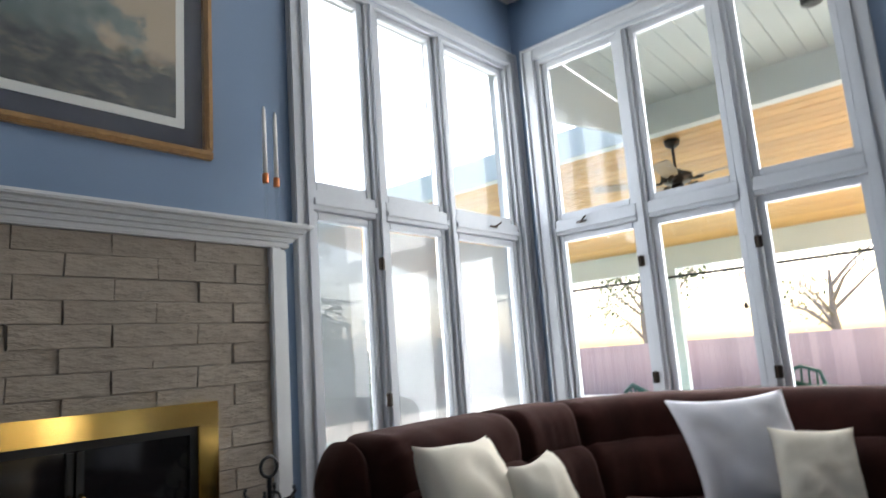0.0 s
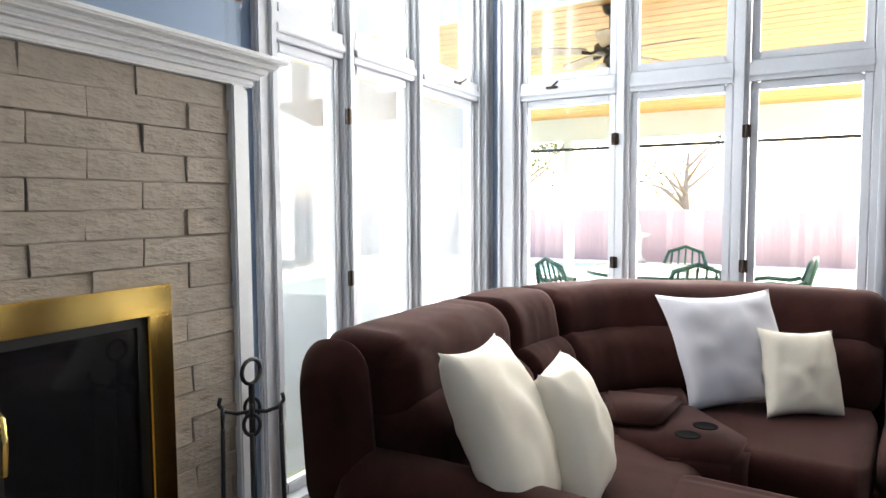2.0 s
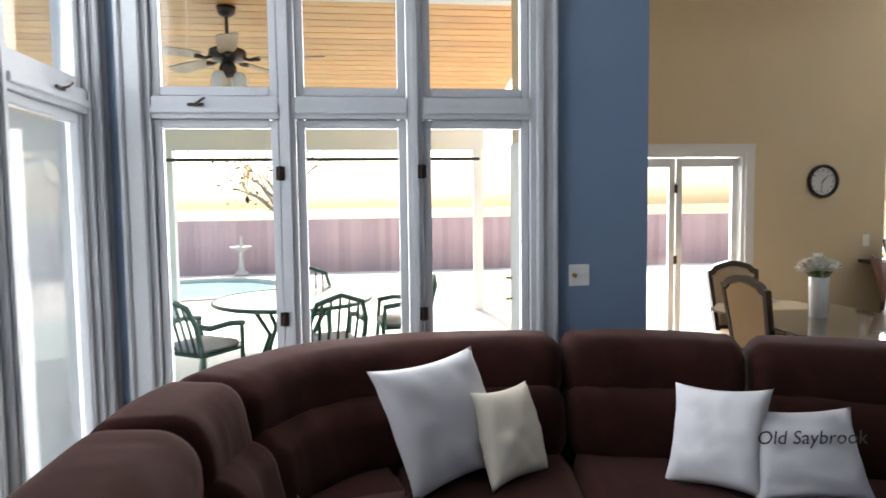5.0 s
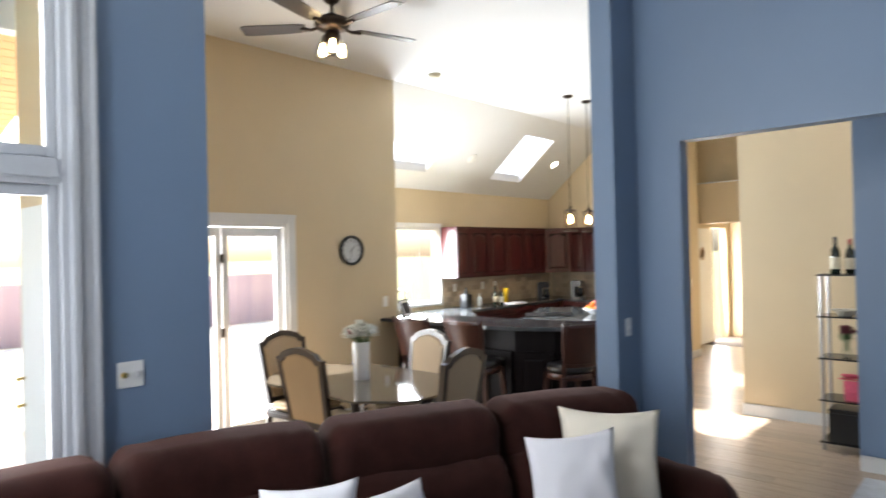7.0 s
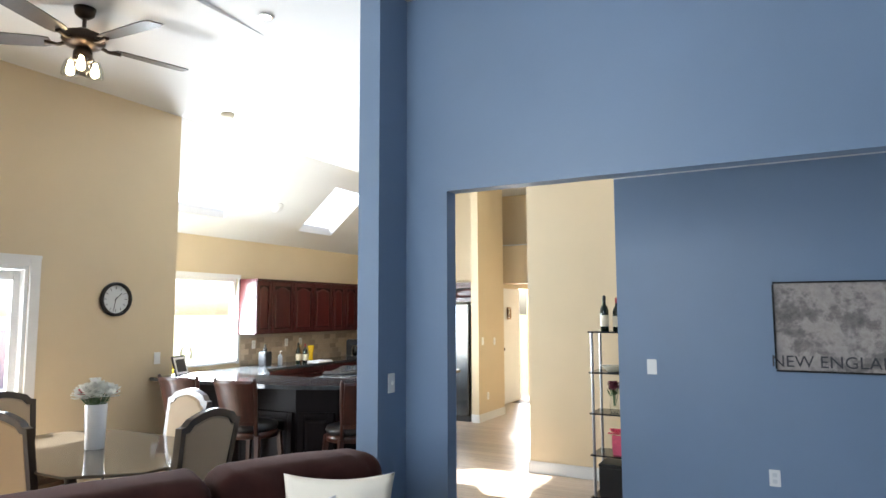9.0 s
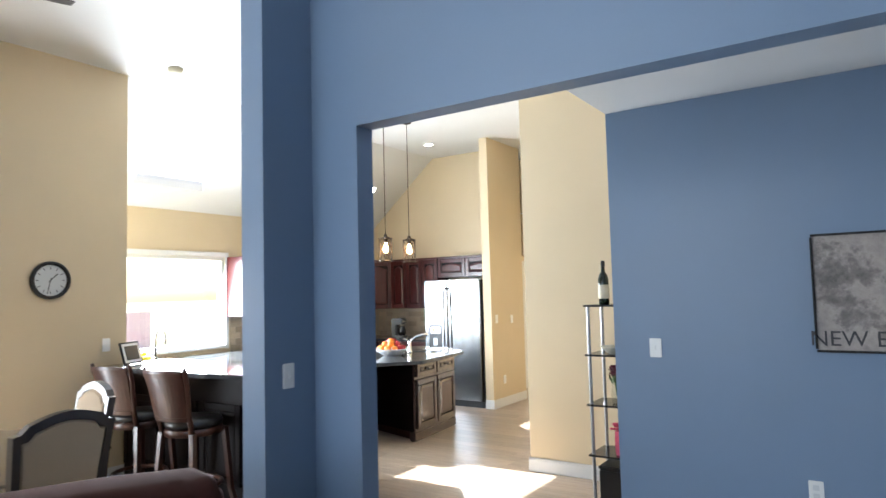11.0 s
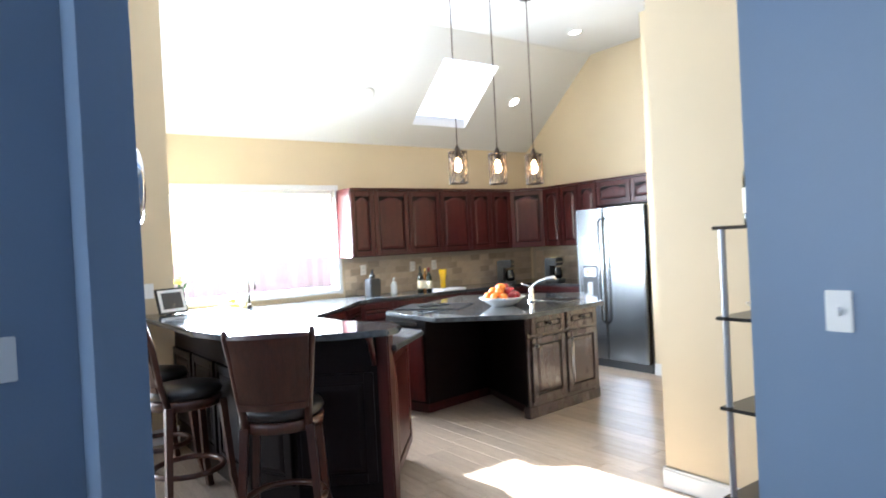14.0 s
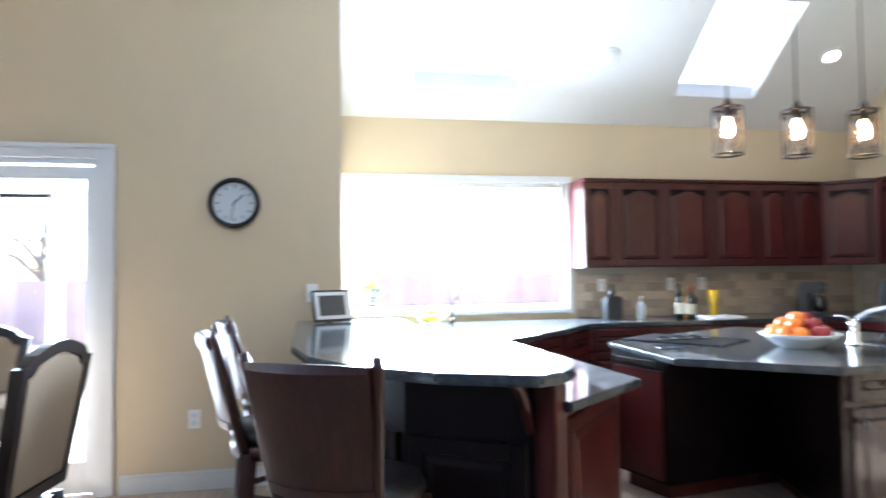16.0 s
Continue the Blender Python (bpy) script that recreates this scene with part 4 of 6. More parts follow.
def wall_clock(m, r, rim_mat, label, pointer_angles):
    """A round clock; local y points out of the wall."""
    c = thing("wall_clock", m, label, "clock")
    turn = pose(0, 0, 0, -90, 0, 0)
    rim = lathe([(r - 0.028, 0.004), (r - 0.026, 0.034), (r - 0.012, 0.042), (r, 0.032), (r + 0.001, 0.006), (r - 0.006, 0.001)], 40)
    bmesh.ops.transform(rim, matrix=turn, verts=rim.verts)
    part("rim", rim, rim_mat, c, smooth=True)
    face = lathe([(r - 0.027, 0.005), (r - 0.027, 0.012)], 40)
    bmesh.ops.transform(face, matrix=turn, verts=face.verts)
    dial = part("dial", face, CLOCKFACE, c)
    for k in range(12):
        a = math.pi / 6 * k
        mk = B(-0.003, 0.003, 0.0125, 0.0135, r - 0.065, r - 0.042)
        bmesh.ops.transform(mk, matrix=pose(0, 0, 0, 0, math.degrees(a), 0), verts=mk.verts)
        part("hour_mark", mk, INK, dial)
    for ang, ln, wd in ((pointer_angles[0], r * 0.5, 0.004), (pointer_angles[1], r * 0.72, 0.003)):
        hb = B(-wd, wd, 0.0140, 0.0155, -0.02, ln)
        bmesh.ops.transform(hb, matrix=pose(0, 0, 0, 0, -ang, 0), verts=hb.verts)
        part("pointer", hb, INK, c)
    return c


wall_clock(pose(CW, -2.69, 1.775, 0, 0, 90), 0.158, BLACK, "round white wall clock with black rim on tan wall", (46, 192))
wall_clock(pose(3.36, -2.442, 1.66, 0, 0, 180), 0.115, CHROME, "small round silver-rimmed clock on the blue column", (120, 300))

DARKSHELF = plain("dark_smoked_shelf", (0.02, 0.018, 0.018), 0.2, vary=0.2, relief=0.0)
GREYTUBE = plain("grey_metal_tube", (0.33, 0.33, 0.34), 0.35, 0.7, vary=0.08, relief=0.0)


def shelf_unit():
    s = thing("shelf_unit", (2.66, -4.59, 0), "five-tier shelf with grey tube posts and dark glass shelves", "shelf")
    for x in (-0.165, 0.165):
        for y in (-0.14, 0.14):
            part("post", rod((x, y, 0), (x, y, 1.475), 0.0125, seg=14), GREYTUBE, s)
    for z in (0.06, 0.41, 0.76, 1.11, 1.46):
        part("shelf", B(-0.195, 0.195, -0.165, 0.165, z, z + 0.014, bevel=0.004), DARKSHELF, s)
    return s


shelf_unit()
BOTTLE = plain("dark_bottle_glass", (0.008, 0.014, 0.008), 0.08, vary=0.2, relief=0.0)
LABEL = plain("cream_paper_label", (0.62, 0.56, 0.42), 0.7, vary=0.06, relief=0.0)
FOIL = plain("red_foil", (0.28, 0.03, 0.03), 0.35, 0.4, vary=0.1, relief=0.0)


def bottle(x, y, z, h, r, glass, label, group="", foil=FOIL):
    b = thing("bottle", (x, y, z), label, "bottle", group)
    part("glass_body", lathe([(r * 0.9, 0), (r, 0.008), (r, h * 0.58), (r * 0.8, h * 0.68), (r * 0.38, h * 0.76), (r * 0.36, h * 0.985), (r * 0.3, h)], 20), glass, b, smooth=True)
    part("paper_label", lathe([(r + 0.0006, h * 0.14), (r + 0.0011, h * 0.145), (r + 0.0011, h * 0.45), (r + 0.0006, h * 0.455)], 20), LABEL, b, smooth=True)
    part("cap", lathe([(r * 0.40, h * 0.84), (r * 0.41, h * 0.985), (r * 0.3, h + 0.003)], 16), foil, b, smooth=True)


bottle(2.72, -4.50, 1.474, 0.31, 0.037, BOTTLE, "dark green wine bottle with cream label on the top shelf", "bottles on the shelf", BLACKPL)
bottle(2.62, -4.54, 1.474, 0.29, 0.037, BOTTLE, "dark wine bottle with red foil on the top shelf", "bottles on the shelf")
CERAMIC = plain("pale_ceramic", (0.55, 0.53, 0.44), 0.3, vary=0.06, relief=0.0)
tagged(part("serving_dish", lathe([(0.04, 0), (0.05, 0.005), (0.10, 0.05), (0.105, 0.055), (0.095, 0.05), (0.04, 0.012)], 28, (2.66, -4.52, 1.124)), CERAMIC, smooth=True), "pale ceramic serving dish on the dark shelf", "dish")

LEAFM = plain("green_leaf", (0.05, 0.11, 0.03), 0.5, vary=0.3, grain=40, relief=0.1)
PETALW = plain("white_petal", (0.76, 0.77, 0.72), 0.7, vary=0.06, grain=60, relief=0.1)
PETALR = plain("red_petal", (0.42, 0.02, 0.03), 0.6, vary=0.2, grain=60, relief=0.1)
PETALD = plain("dark_red_petal", (0.12, 0.015, 0.03), 0.6, vary=0.25, grain=60, relief=0.1)
PINK = plain("pink_petal", (0.72, 0.10, 0.18), 0.6, vary=0.2, grain=60, relief=0.1)


def blossom(bm, c, r, rng, petals=14):
    """A ruffled flower head of many curved petals."""
    for k in range(petals):
        ring = k % 3
        a = k * 2.4 + rng.uniform(-0.2, 0.2)
        lift = (0.15, 0.55, 0.95)[ring]
        d = Vector((math.cos(a) * math.cos(lift), math.sin(a) * math.cos(lift), math.sin(lift)))
        s = Vector((-math.sin(a), math.cos(a), 0))
        up = d.cross(s)
        w = r * 0.55
        pts = [c + d * r * 0.15, c + d * r * 0.6 + s * w * 0.6 - up * r * 0.1, c + d * r + s * w * 0.35, c + d * r * 1.05 - up * r * 0.15, c + d * r - s * w * 0.35, c + d * r * 0.6 - s * w * 0.6 - up * r * 0.1]
        bm.faces.new([bm.verts.new(p) for p in pts])


def bouquet(name, x, y, z, vessel, vessel_mat, vlabel, heads, spread, height, seed, label):
    """heads: (count, radius, material)."""
    v = thing(name, (x, y, z), label, "flowers")
    part("vase", vessel, vessel_mat, v, vlabel, smooth=True)
    rng = random.Random(seed)
    st, lf = bmesh.new(), bmesh.new()
    for count, r, mat in heads:
        for k in range(count):
            a, d = rng.uniform(0, 6.28), spread * math.sqrt(rng.random())
            c = Vector((d * math.cos(a), d * math.sin(a), height + (spread - d) * 0.6 + rng.uniform(-0.02, 0.02)))
            bm = bmesh.new()
            blossom(bm, c, r * rng.uniform(0.85, 1.15), rng)
            part("flower", bm, mat, v)
            tube([c, c * 0.6 + Vector((0, 0, height * 0.25)), Vector((c.x * 0.15, c.y * 0.15, height * 0.3))], 0.003, 5, st)
    for k in range(26):
        a, d = rng.uniform(0, 6.28), spread * rng.uniform(0.5, 1.2)
        b0 = Vector((d * 0.5 * math.cos(a), d * 0.5 * math.sin(a), height - rng.uniform(0.01, 0.07)))
        tip = Vector((d * math.cos(a), d * math.sin(a), height + rng.uniform(-0.06, 0.05)))
        s = Vector((-math.sin(a), math.cos(a), 0.2)) * 0.012
        lf.faces.new([lf.verts.new(p) for p in (b0, (b0 + tip) / 2 + s, tip, (b0 + tip) / 2 - s)])
    part("stems", st, LEAFM, v)
    part("leaves", lf, LEAFM, v)
    return v


bouquet("flower_vase", 2.66, -4.52, 0.774, lathe([(0.03, 0), (0.035, 0.005), (0.042, 0.06), (0.03, 0.12), (0.04, 0.15)], 18), CLEAR, "clear glass vase", [(9, 0.035, PETALD)], 0.07, 0.20, 3, "dark red flowers in a clear glass vase on the shelf")
gift = thing("gift_bag", (2.63, -4.52, 0.424), "small pink gift bag with a ruffled top on the shelf", "bag")
part("bag", loft([[(-0.045, -0.03, 0), (0.045, -0.03, 0), (0.045, 0.03, 0), (-0.045, 0.03, 0)], [(-0.05, -0.034, 0.08), (0.05, -0.034, 0.08), (0.05, 0.034, 0.08), (-0.05, 0.034, 0.08)], [(-0.055, -0.012, 0.16), (0.055, -0.012, 0.16), (0.055, 0.012, 0.16), (-0.055, 0.012, 0.16)]]), PINK, gift)
rf = bmesh.new()
for k in range(5):
    blossom(rf, Vector((-0.045 + 0.022 * k, 0.0, 0.175)), 0.05, random.Random(k), 10)
part("tissue", rf, PINK, gift)
bx = thing("storage_box", (2.66, -4.58, 0.074), "square black storage box on the bottom shelf", "box")
part("body", B(-0.13, 0.13, -0.12, 0.13, 0, 0.25, bevel=0.008), BLACKPL, bx)
part("lid", B(-0.134, 0.134, -0.124, 0.134, 0.251, 0.275, bevel=0.006), BLACKPL, bx)

RUGM = plain("pale_blue_rug", (0.50, 0.54, 0.58), 0.95, vary=0.25, grain=60, relief=0.8, big=4, depth=0.004)
tagged(part("hall_rug", B(0.2, 2.44, -3.86, -2.70, 0.0005, 0.012, bevel=0.004), RUGM), "pale blue mottled rug on the hallway floor", "rug")

# back hall: soffit, door frame and the bright room beyond
setting("ceiling_hall_soffit", B(3.721, 5.879, -9.42, -9.1, 2.12, 2.77), YELLOW, "tan painted dropped hall header with a ledge", "ceiling")
setting("wall_hall_upper", B(3.721, 5.879, -9.58, -9.421, 2.70, H), YELLOW, "tan painted wall above the hall ledge", "wall")
setting("trim_hall_ledge", B(3.722, 5.878, -9.42, -9.085, 2.771, 2.79, bevel=0.003), TRIM, "thin white ledge board on the hall header", "trim")
dr = thing("door_1", (5.855, -9.88, 0), "white painted hall door folded flat against the tan wall", "door", "", "structure")
part("leaf", B(-0.02, 0.02, -0.46, 0.48, 0.01, 2.06, bevel=0.004), TRIM, dr)
part("door_handle", lathe([(0.008, 0), (0.022, 0.02), (0.024, 0.04), (0.012, 0.05)], 14, (-0.03, 0.33, 0.95)), BLACK, dr, "black door knob", smooth=True)
framed("small_picture", pose(5.834, -9.80, 1.50, 0, 0, 90), 0.16, 0.22, (0.025, 0.02), GOLDWOOD, ((0.02, MATWHITE),), PRINT, "small framed print with a dark wood frame in the hall", "picture")


# ---- dining ----
FRAMEWOOD = wood("dark_carved_wood", (0.011, 0.007, 0.006), (0.036, 0.020, 0.014), 0.35, (4, 4, 0.8), 5, 0.15, 0.3)
TABLEGLASS = plain("bronze_table_glass", (0.10, 0.085, 0.065), 0.04, vary=0.05, relief=0.0)


def dining_chair():
    c = thing("dining_chair", (0, 0, 0), "dark carved wood dining chair with tan upholstered back and seat", "chair", "chairs round the glass table")
    for s in (-1, 1):
        part("leg", tube([(s * 0.21, 0.21, 0.44), (s * 0.215, 0.225, 0.25), (s * 0.21, 0.215, 0.1), (s * 0.215, 0.23, 0.0)], [0.028, 0.024, 0.017, 0.02]), FRAMEWOOD, c, smooth=True)
        part("leg", tube([(s * 0.20, -0.22, 0.46), (s * 0.20, -0.235, 0.25), (s * 0.205, -0.29, 0.0)], [0.026, 0.022, 0.018]), FRAMEWOOD, c, smooth=True)
    part("seat_rail", B(-0.235, 0.235, -0.24, 0.24, 0.40, 0.455, bevel=0.014), FRAMEWOOD, c)
    part("seat", B(-0.225, 0.225, -0.20, 0.235, 0.456, 0.525, bevel=0.03, seg=4), UPHOL, c, "tan upholstered seat", smooth=True)

    def arch(k, w, z0, z1, rise):
        x = (k / 14 - 0.5) * 2
        return (x * w, z1 + rise * math.cos(x * math.pi / 2) ** 1.5 - (0.025 if abs(x) > 0.85 else 0))
    def outline(w, z0, z1, rise, taper):
        return [(-w * taper, z0)] + [(w * taper, z0)] + [arch(k, w, z0, z1, rise) for k in range(14, -1, -1)]
    def lean(x, z, y):
        return (x, y - 0.22 - (z - 0.46) * 0.17, z)
    outer, inner = outline(0.245, 0.50, 1.03, 0.055, 0.86), outline(0.205, 0.545, 0.995, 0.045, 0.86)
    fr = bmesh.new()
    for ya, yb in ((-0.022, 0.022),):
        rings = [[fr.verts.new(lean(x, z, y)) for x, z in o] for o, y in ((outer, ya), (outer, yb), (inner, yb), (inner, ya))]
        n = len(outer)
        for a, b in zip(rings, rings[1:] + rings[:1]):
            for k in range(n):
                fr.faces.new((a[k], a[(k + 1) % n], b[(k + 1) % n], b[k]))
    part("back_frame", fr, FRAMEWOOD, c)
    pad = loft([[lean(x * 0.93, 0.75 + (z - 0.75) * 0.94, 0.03) for x, z in inner], [lean(x * 0.995, z, 0.012) for x, z in inner], [lean(x * 0.995, z, -0.010) for x, z in inner], [lean(x * 0.95, 0.75 + (z - 0.75) * 0.95, -0.02) for x, z in inner]])
    part("backrest", pad, UPHOL, c, "tan upholstered back panel")
    return c


def facing(x, y, deg):
    """Pose of a seat at x, y whose front looks along deg."""
    return pose(x, y, 0, 0, 0, deg - 90)


chair = dining_chair()
chair.matrix_basis = facing(5.33, -1.27, -86)
for x, y, deg in ((6.02, -1.50, 184), (5.30, -1.93, 83), (4.64, -1.56, 6)):
    copy_thing(chair, facing(x, y, deg))


def dining_table():
    t = thing("dining_table", (5.35, -1.56, 0), "octagonal glass-topped dining table on a dark carved wooden base", "table")
    o = [(0.84, 0.26), (0.52, 0.54), (-0.52, 0.54), (-0.84, 0.26), (-0.84, -0.26), (-0.52, -0.54), (0.52, -0.54), (0.84, -0.26)]
    part("tabletop", prism(o, 0.742, 0.757, bevel=0.004), TABLEGLASS, t, "bevelled tinted glass top")
    ring = bmesh.new()
    for k in range(8):
        (xa, ya), (xb, yb) = o[k], o[(k + 1) % 8]
        tube([(xa * 0.72, ya * 0.72, 0.715), (xb * 0.72, yb * 0.72, 0.715)], 0.022, 8, ring)
    part("apron", ring, FRAMEWOOD, t)
    for sx in (-1, 1):
        for sy in (-1, 1):
            part("leg", tube([(sx * 0.40, sy * 0.42, 0.735), (sx * 0.34, sy * 0.34, 0.55), (sx * 0.22, sy * 0.22, 0.25), (sx * 0.34, sy * 0.34, 0.0)], [0.03, 0.04, 0.03, 0.035]), FRAMEWOOD, t, smooth=True)
    part("lower_shelf", lathe([(0.30, 0.22), (0.31, 0.23), (0.30, 0.245)], 24), FRAMEWOOD, t)


dining_table()
bouquet("flower_vase", 5.37, -1.57, 0.757, lathe([(0.056, 0), (0.060, 0.004), (0.064, 0.15), (0.068, 0.29), (0.064, 0.292), (0.058, 0.28)], 24), plain("white_vase_glaze", (0.72, 0.74, 0.76), 0.2, vary=0.03, relief=0.0), "tall white ceramic vase", [(26, 0.052, PETALW), (4, 0.046, PETALR)], 0.105, 0.35, 8, "white and red flowers in a tall white vase on glass table")


def ceiling_fan(m, blade_mat, body_mat, drop, shades, shade_mat, bulb_mat, label, turn):
    f = thing("ceiling_fan", m, label, "ceiling fan")
    part("canopy", lathe([(0.03, -0.07), (0.06, -0.045), (0.07, 0.0)], 20), body_mat, f, smooth=True)
    part("downrod", rod((0, 0, -drop), (0, 0, -0.06), 0.013), body_mat, f)
    mz = -drop
    part("motor", lathe([(0.05, mz - 0.12), (0.11, mz - 0.10), (0.135, mz - 0.07), (0.13, mz - 0.03), (0.06, mz), (0.03, mz + 0.02)], 28), body_mat, f, smooth=True)
    for k in range(5):
        a = radians(turn + 72 * k)
        bl = loft([[(r, w * s, mz - 0.085 + 0.012 * s * w / 0.07 + dz) for s, dz in ((-1, 0), (1, 0), (1, 0.007), (-1, 0.007))] for r, w in ((0.20, 0.045), (0.26, 0.060), (0.45, 0.068), (0.66, 0.070), (0.70, 0.055))])
        bmesh.ops.transform(bl, matrix=Matrix.Rotation(a, 4, "Z"), verts=bl.verts)
        b = part("blade", bl, blade_mat, f)
        arm = tube([(0.10, 0, mz - 0.08), (0.16, 0.0, mz - 0.10), (0.235, 0, mz - 0.088)], [0.014, 0.012, 0.02], 8)
        bmesh.ops.transform(arm, matrix=Matrix.Rotation(a, 4, "Z"), verts=arm.verts)
        part("blade_iron", arm, body_mat, b)
    part("light_hub", lathe([(0.03, mz - 0.22), (0.06, mz - 0.20), (0.06, mz - 0.15), (0.045, mz - 0.12)], 20), body_mat, f, smooth=True)
    for k in range(shades):
        a = 2 * math.pi * k / shades + 0.4
        cx, cy = 0.085 * math.cos(a), 0.085 * math.sin(a)
        sh = part("shade", lathe([(0.055, mz - 0.30), (0.057, mz - 0.295), (0.052, mz - 0.24), (0.032, mz - 0.195), (0.030, mz - 0.19), (0.026, mz - 0.195), (0.048, mz - 0.242), (0.053, mz - 0.295)], 18, (cx, cy, 0)), shade_mat, f, smooth=True)
        part("bulb", lathe([(0.004, mz - 0.30), (0.024, mz - 0.285), (0.027, mz - 0.262), (0.016, mz - 0.225), (0.012, mz - 0.20)], 14, (cx, cy, 0)), bulb_mat, sh, smooth=True)
    return f


BULB = glow("warm_bulb", (1.0, 0.72, 0.40), 11.0)
WALNUT = wood("walnut_blade", (0.018, 0.011, 0.008), (0.045, 0.028, 0.02), 0.4, (1, 8, 8), 4, 0.2, 0.1)
ceiling_fan(pose(5.38, -1.36, H), WALNUT, BRONZE, 0.16, 3, CLEAR, BULB, "dark five-blade ceiling fan with three lit glass shades", 38)
CAN = glow("recessed_lamp_or_sun_spot", (1.0, 0.93, 0.82), 6.0)


def ceiling_disc(x, y, z, slope=0.0, lit=True, size=1.0):
    c = thing("recessed_light", pose(x, y, z, 0, slope, 0) @ Matrix.Scale(size, 4), "small round white recessed ceiling light, one standing for a sunlit spot", "ceiling light", "recessed lights")
    part("trim_ring", lathe([(0.055, -0.003), (0.085, -0.008), (0.088, -0.0015), (0.055, -0.0015)], 24), WHITEPL, c, smooth=True)
    part("lens", lathe([(0.0545, -0.006), (0.05, -0.009), (0.01, -0.011)], 24), CAN if lit else WHITEPL, c, smooth=True)


SL = math.degrees(math.atan(SLOPE))
ceiling_disc(6.31, -7.55, H + 0.004)
# no lamp here: a small glowing disc set for a sunlit dot on the ceiling
ceiling_disc(4.40, -2.04, H + 0.002, size=0.65)
ceiling_disc(7.46, -7.65, roof_z(7.46), SL)
ceiling_disc(7.55, -5.60, roof_z(7.55), SL, False)
det = thing("smoke_detector", (6.34, -3.52, H + 0.002), "round pale smoke detector on the white ceiling", "smoke detector")
part("body", lathe([(0.03, -0.045), (0.06, -0.035), (0.068, -0.01), (0.07, 0.0)], 24), LABEL, det, smooth=True)


def french_door():
    d = thing("door_2", (CW, 0, 0), "white double french door with tall glass panes, daylight behind", "door", "", "structure")
    cas = B(-0.022, -0.001, -1.99, -1.90, 0, 2.13, bevel=0.005)
    B(-0.022, -0.001, -0.58, -0.49, 0, 2.13, bevel=0.005, bm=cas)
    B(-0.022, -0.001, -1.90, -0.58, 2.04, 2.13, bevel=0.005, bm=cas)
    B(-0.034, -0.022, -1.99, -0.49, 2.10, 2.13, bevel=0.005, bm=cas)
    part("casing", cas, TRIM, d)
    fr = B(0.0, 0.15, -1.90, -1.87, 0, 2.04)
    B(0.0, 0.15, -0.61, -0.58, 0, 2.04, bm=fr)
    B(0.0, 0.15, -1.87, -0.61, 2.01, 2.04, bm=fr)
    part("door_frame", fr, TRIM, d)
    for a, b in ((-1.865, -1.245), (-1.235, -0.615)):
        lf = B(0.05, 0.09, a, a + 0.06, 0.01, 2.0, bevel=0.004)
        B(0.05, 0.09, b - 0.06, b, 0.01, 2.0, bevel=0.004, bm=lf)
        B(0.05, 0.09, a + 0.06, b - 0.06, 0.01, 0.20, bevel=0.004, bm=lf)
        B(0.05, 0.09, a + 0.06, b - 0.06, 1.92, 2.0, bevel=0.004, bm=lf)
        leaf = part("leaf", lf, TRIM, d)
        g = part("pane", B(0.068, 0.072, a + 0.059, b - 0.059, 0.199, 1.921), GLASS, leaf)
        g.visible_shadow = False
    for z in (1.05, 1.72):
        part("hinge", B(0.035, 0.049, -1.255, -1.225, z - 0.04, z + 0.04, bevel=0.003), BRONZE, d, "dark bronze hinge")


french_door()


# ---- kitchen ----
def face_pose(p0, p1, z=0.0):
    """Pose on an upright face: local x from p0 to p1, local y out of it (to the left of that way)."""
    return pose(p0[0], p0[1], z, 0, 0, math.degrees(math.atan2(p1[1] - p0[1], p1[0] - p0[0])))


def raised_door(name, parent, m, w, h, mat, arch=True):
    """A raised-panel door: near-black slab, four frame rails, and a fielded panel, arched or square; local x across, y
    out, z up.
    """
    d = part(name, B(0, w, 0.001, 0.014, 0, h, bevel=0.002, seg=1), CHERRYDARK, parent, at=m)
    f = min(0.055, w * 0.2)
    for nm, x0, x1, z0, z1 in (("stile", 0, f, 0, h), ("stile", w - f, w, 0, h), ("rail", f, w - f, 0, f), ("rail", f, w - f, h - f, h)):
        part(nm, B(x0 + 0.0005, x1 - 0.0005, 0.0135, 0.024, z0 + 0.0005, z1 - 0.0005, bevel=0.003, seg=1), mat, d)
    n = 9
    g = f + 0.011
    rise = min(0.045, h * 0.12) if arch else 0.0

    def ol(k):
        top = [(g + k + (w - 2 * g - 2 * k) * i / (n - 1), h - g - k - rise + rise * math.sin(math.pi * i / (n - 1)) ** 1.6) for i in range(n - 1, -1, -1)]
        return [(g + k, g + k), (w - g - k, g + k)] + top
    part("raised_panel", loft([[(x, y, z) for x, z in ol(k)] for k, y in ((0.0, 0.0135), (0.004, 0.017), (0.022, 0.0225), (0.026, 0.023))]), mat, d)
    return d


def add_door(unit, m, w, h, mat, arch=True, knob=None, knob_mat=None, name="door"):
    d = raised_door(name, unit, m, w, h, mat, arch)
    if knob:
        part("knob", lathe([(0.006, 0), (0.007, 0.012), (0.015, 0.018), (0.014, 0.026), (0.006, 0.03)], 12), knob_mat or BRONZE, d, "dark round knob", smooth=True, at=pose(knob[0], 0.0235, knob[1], -90, 0, 0))
    return d


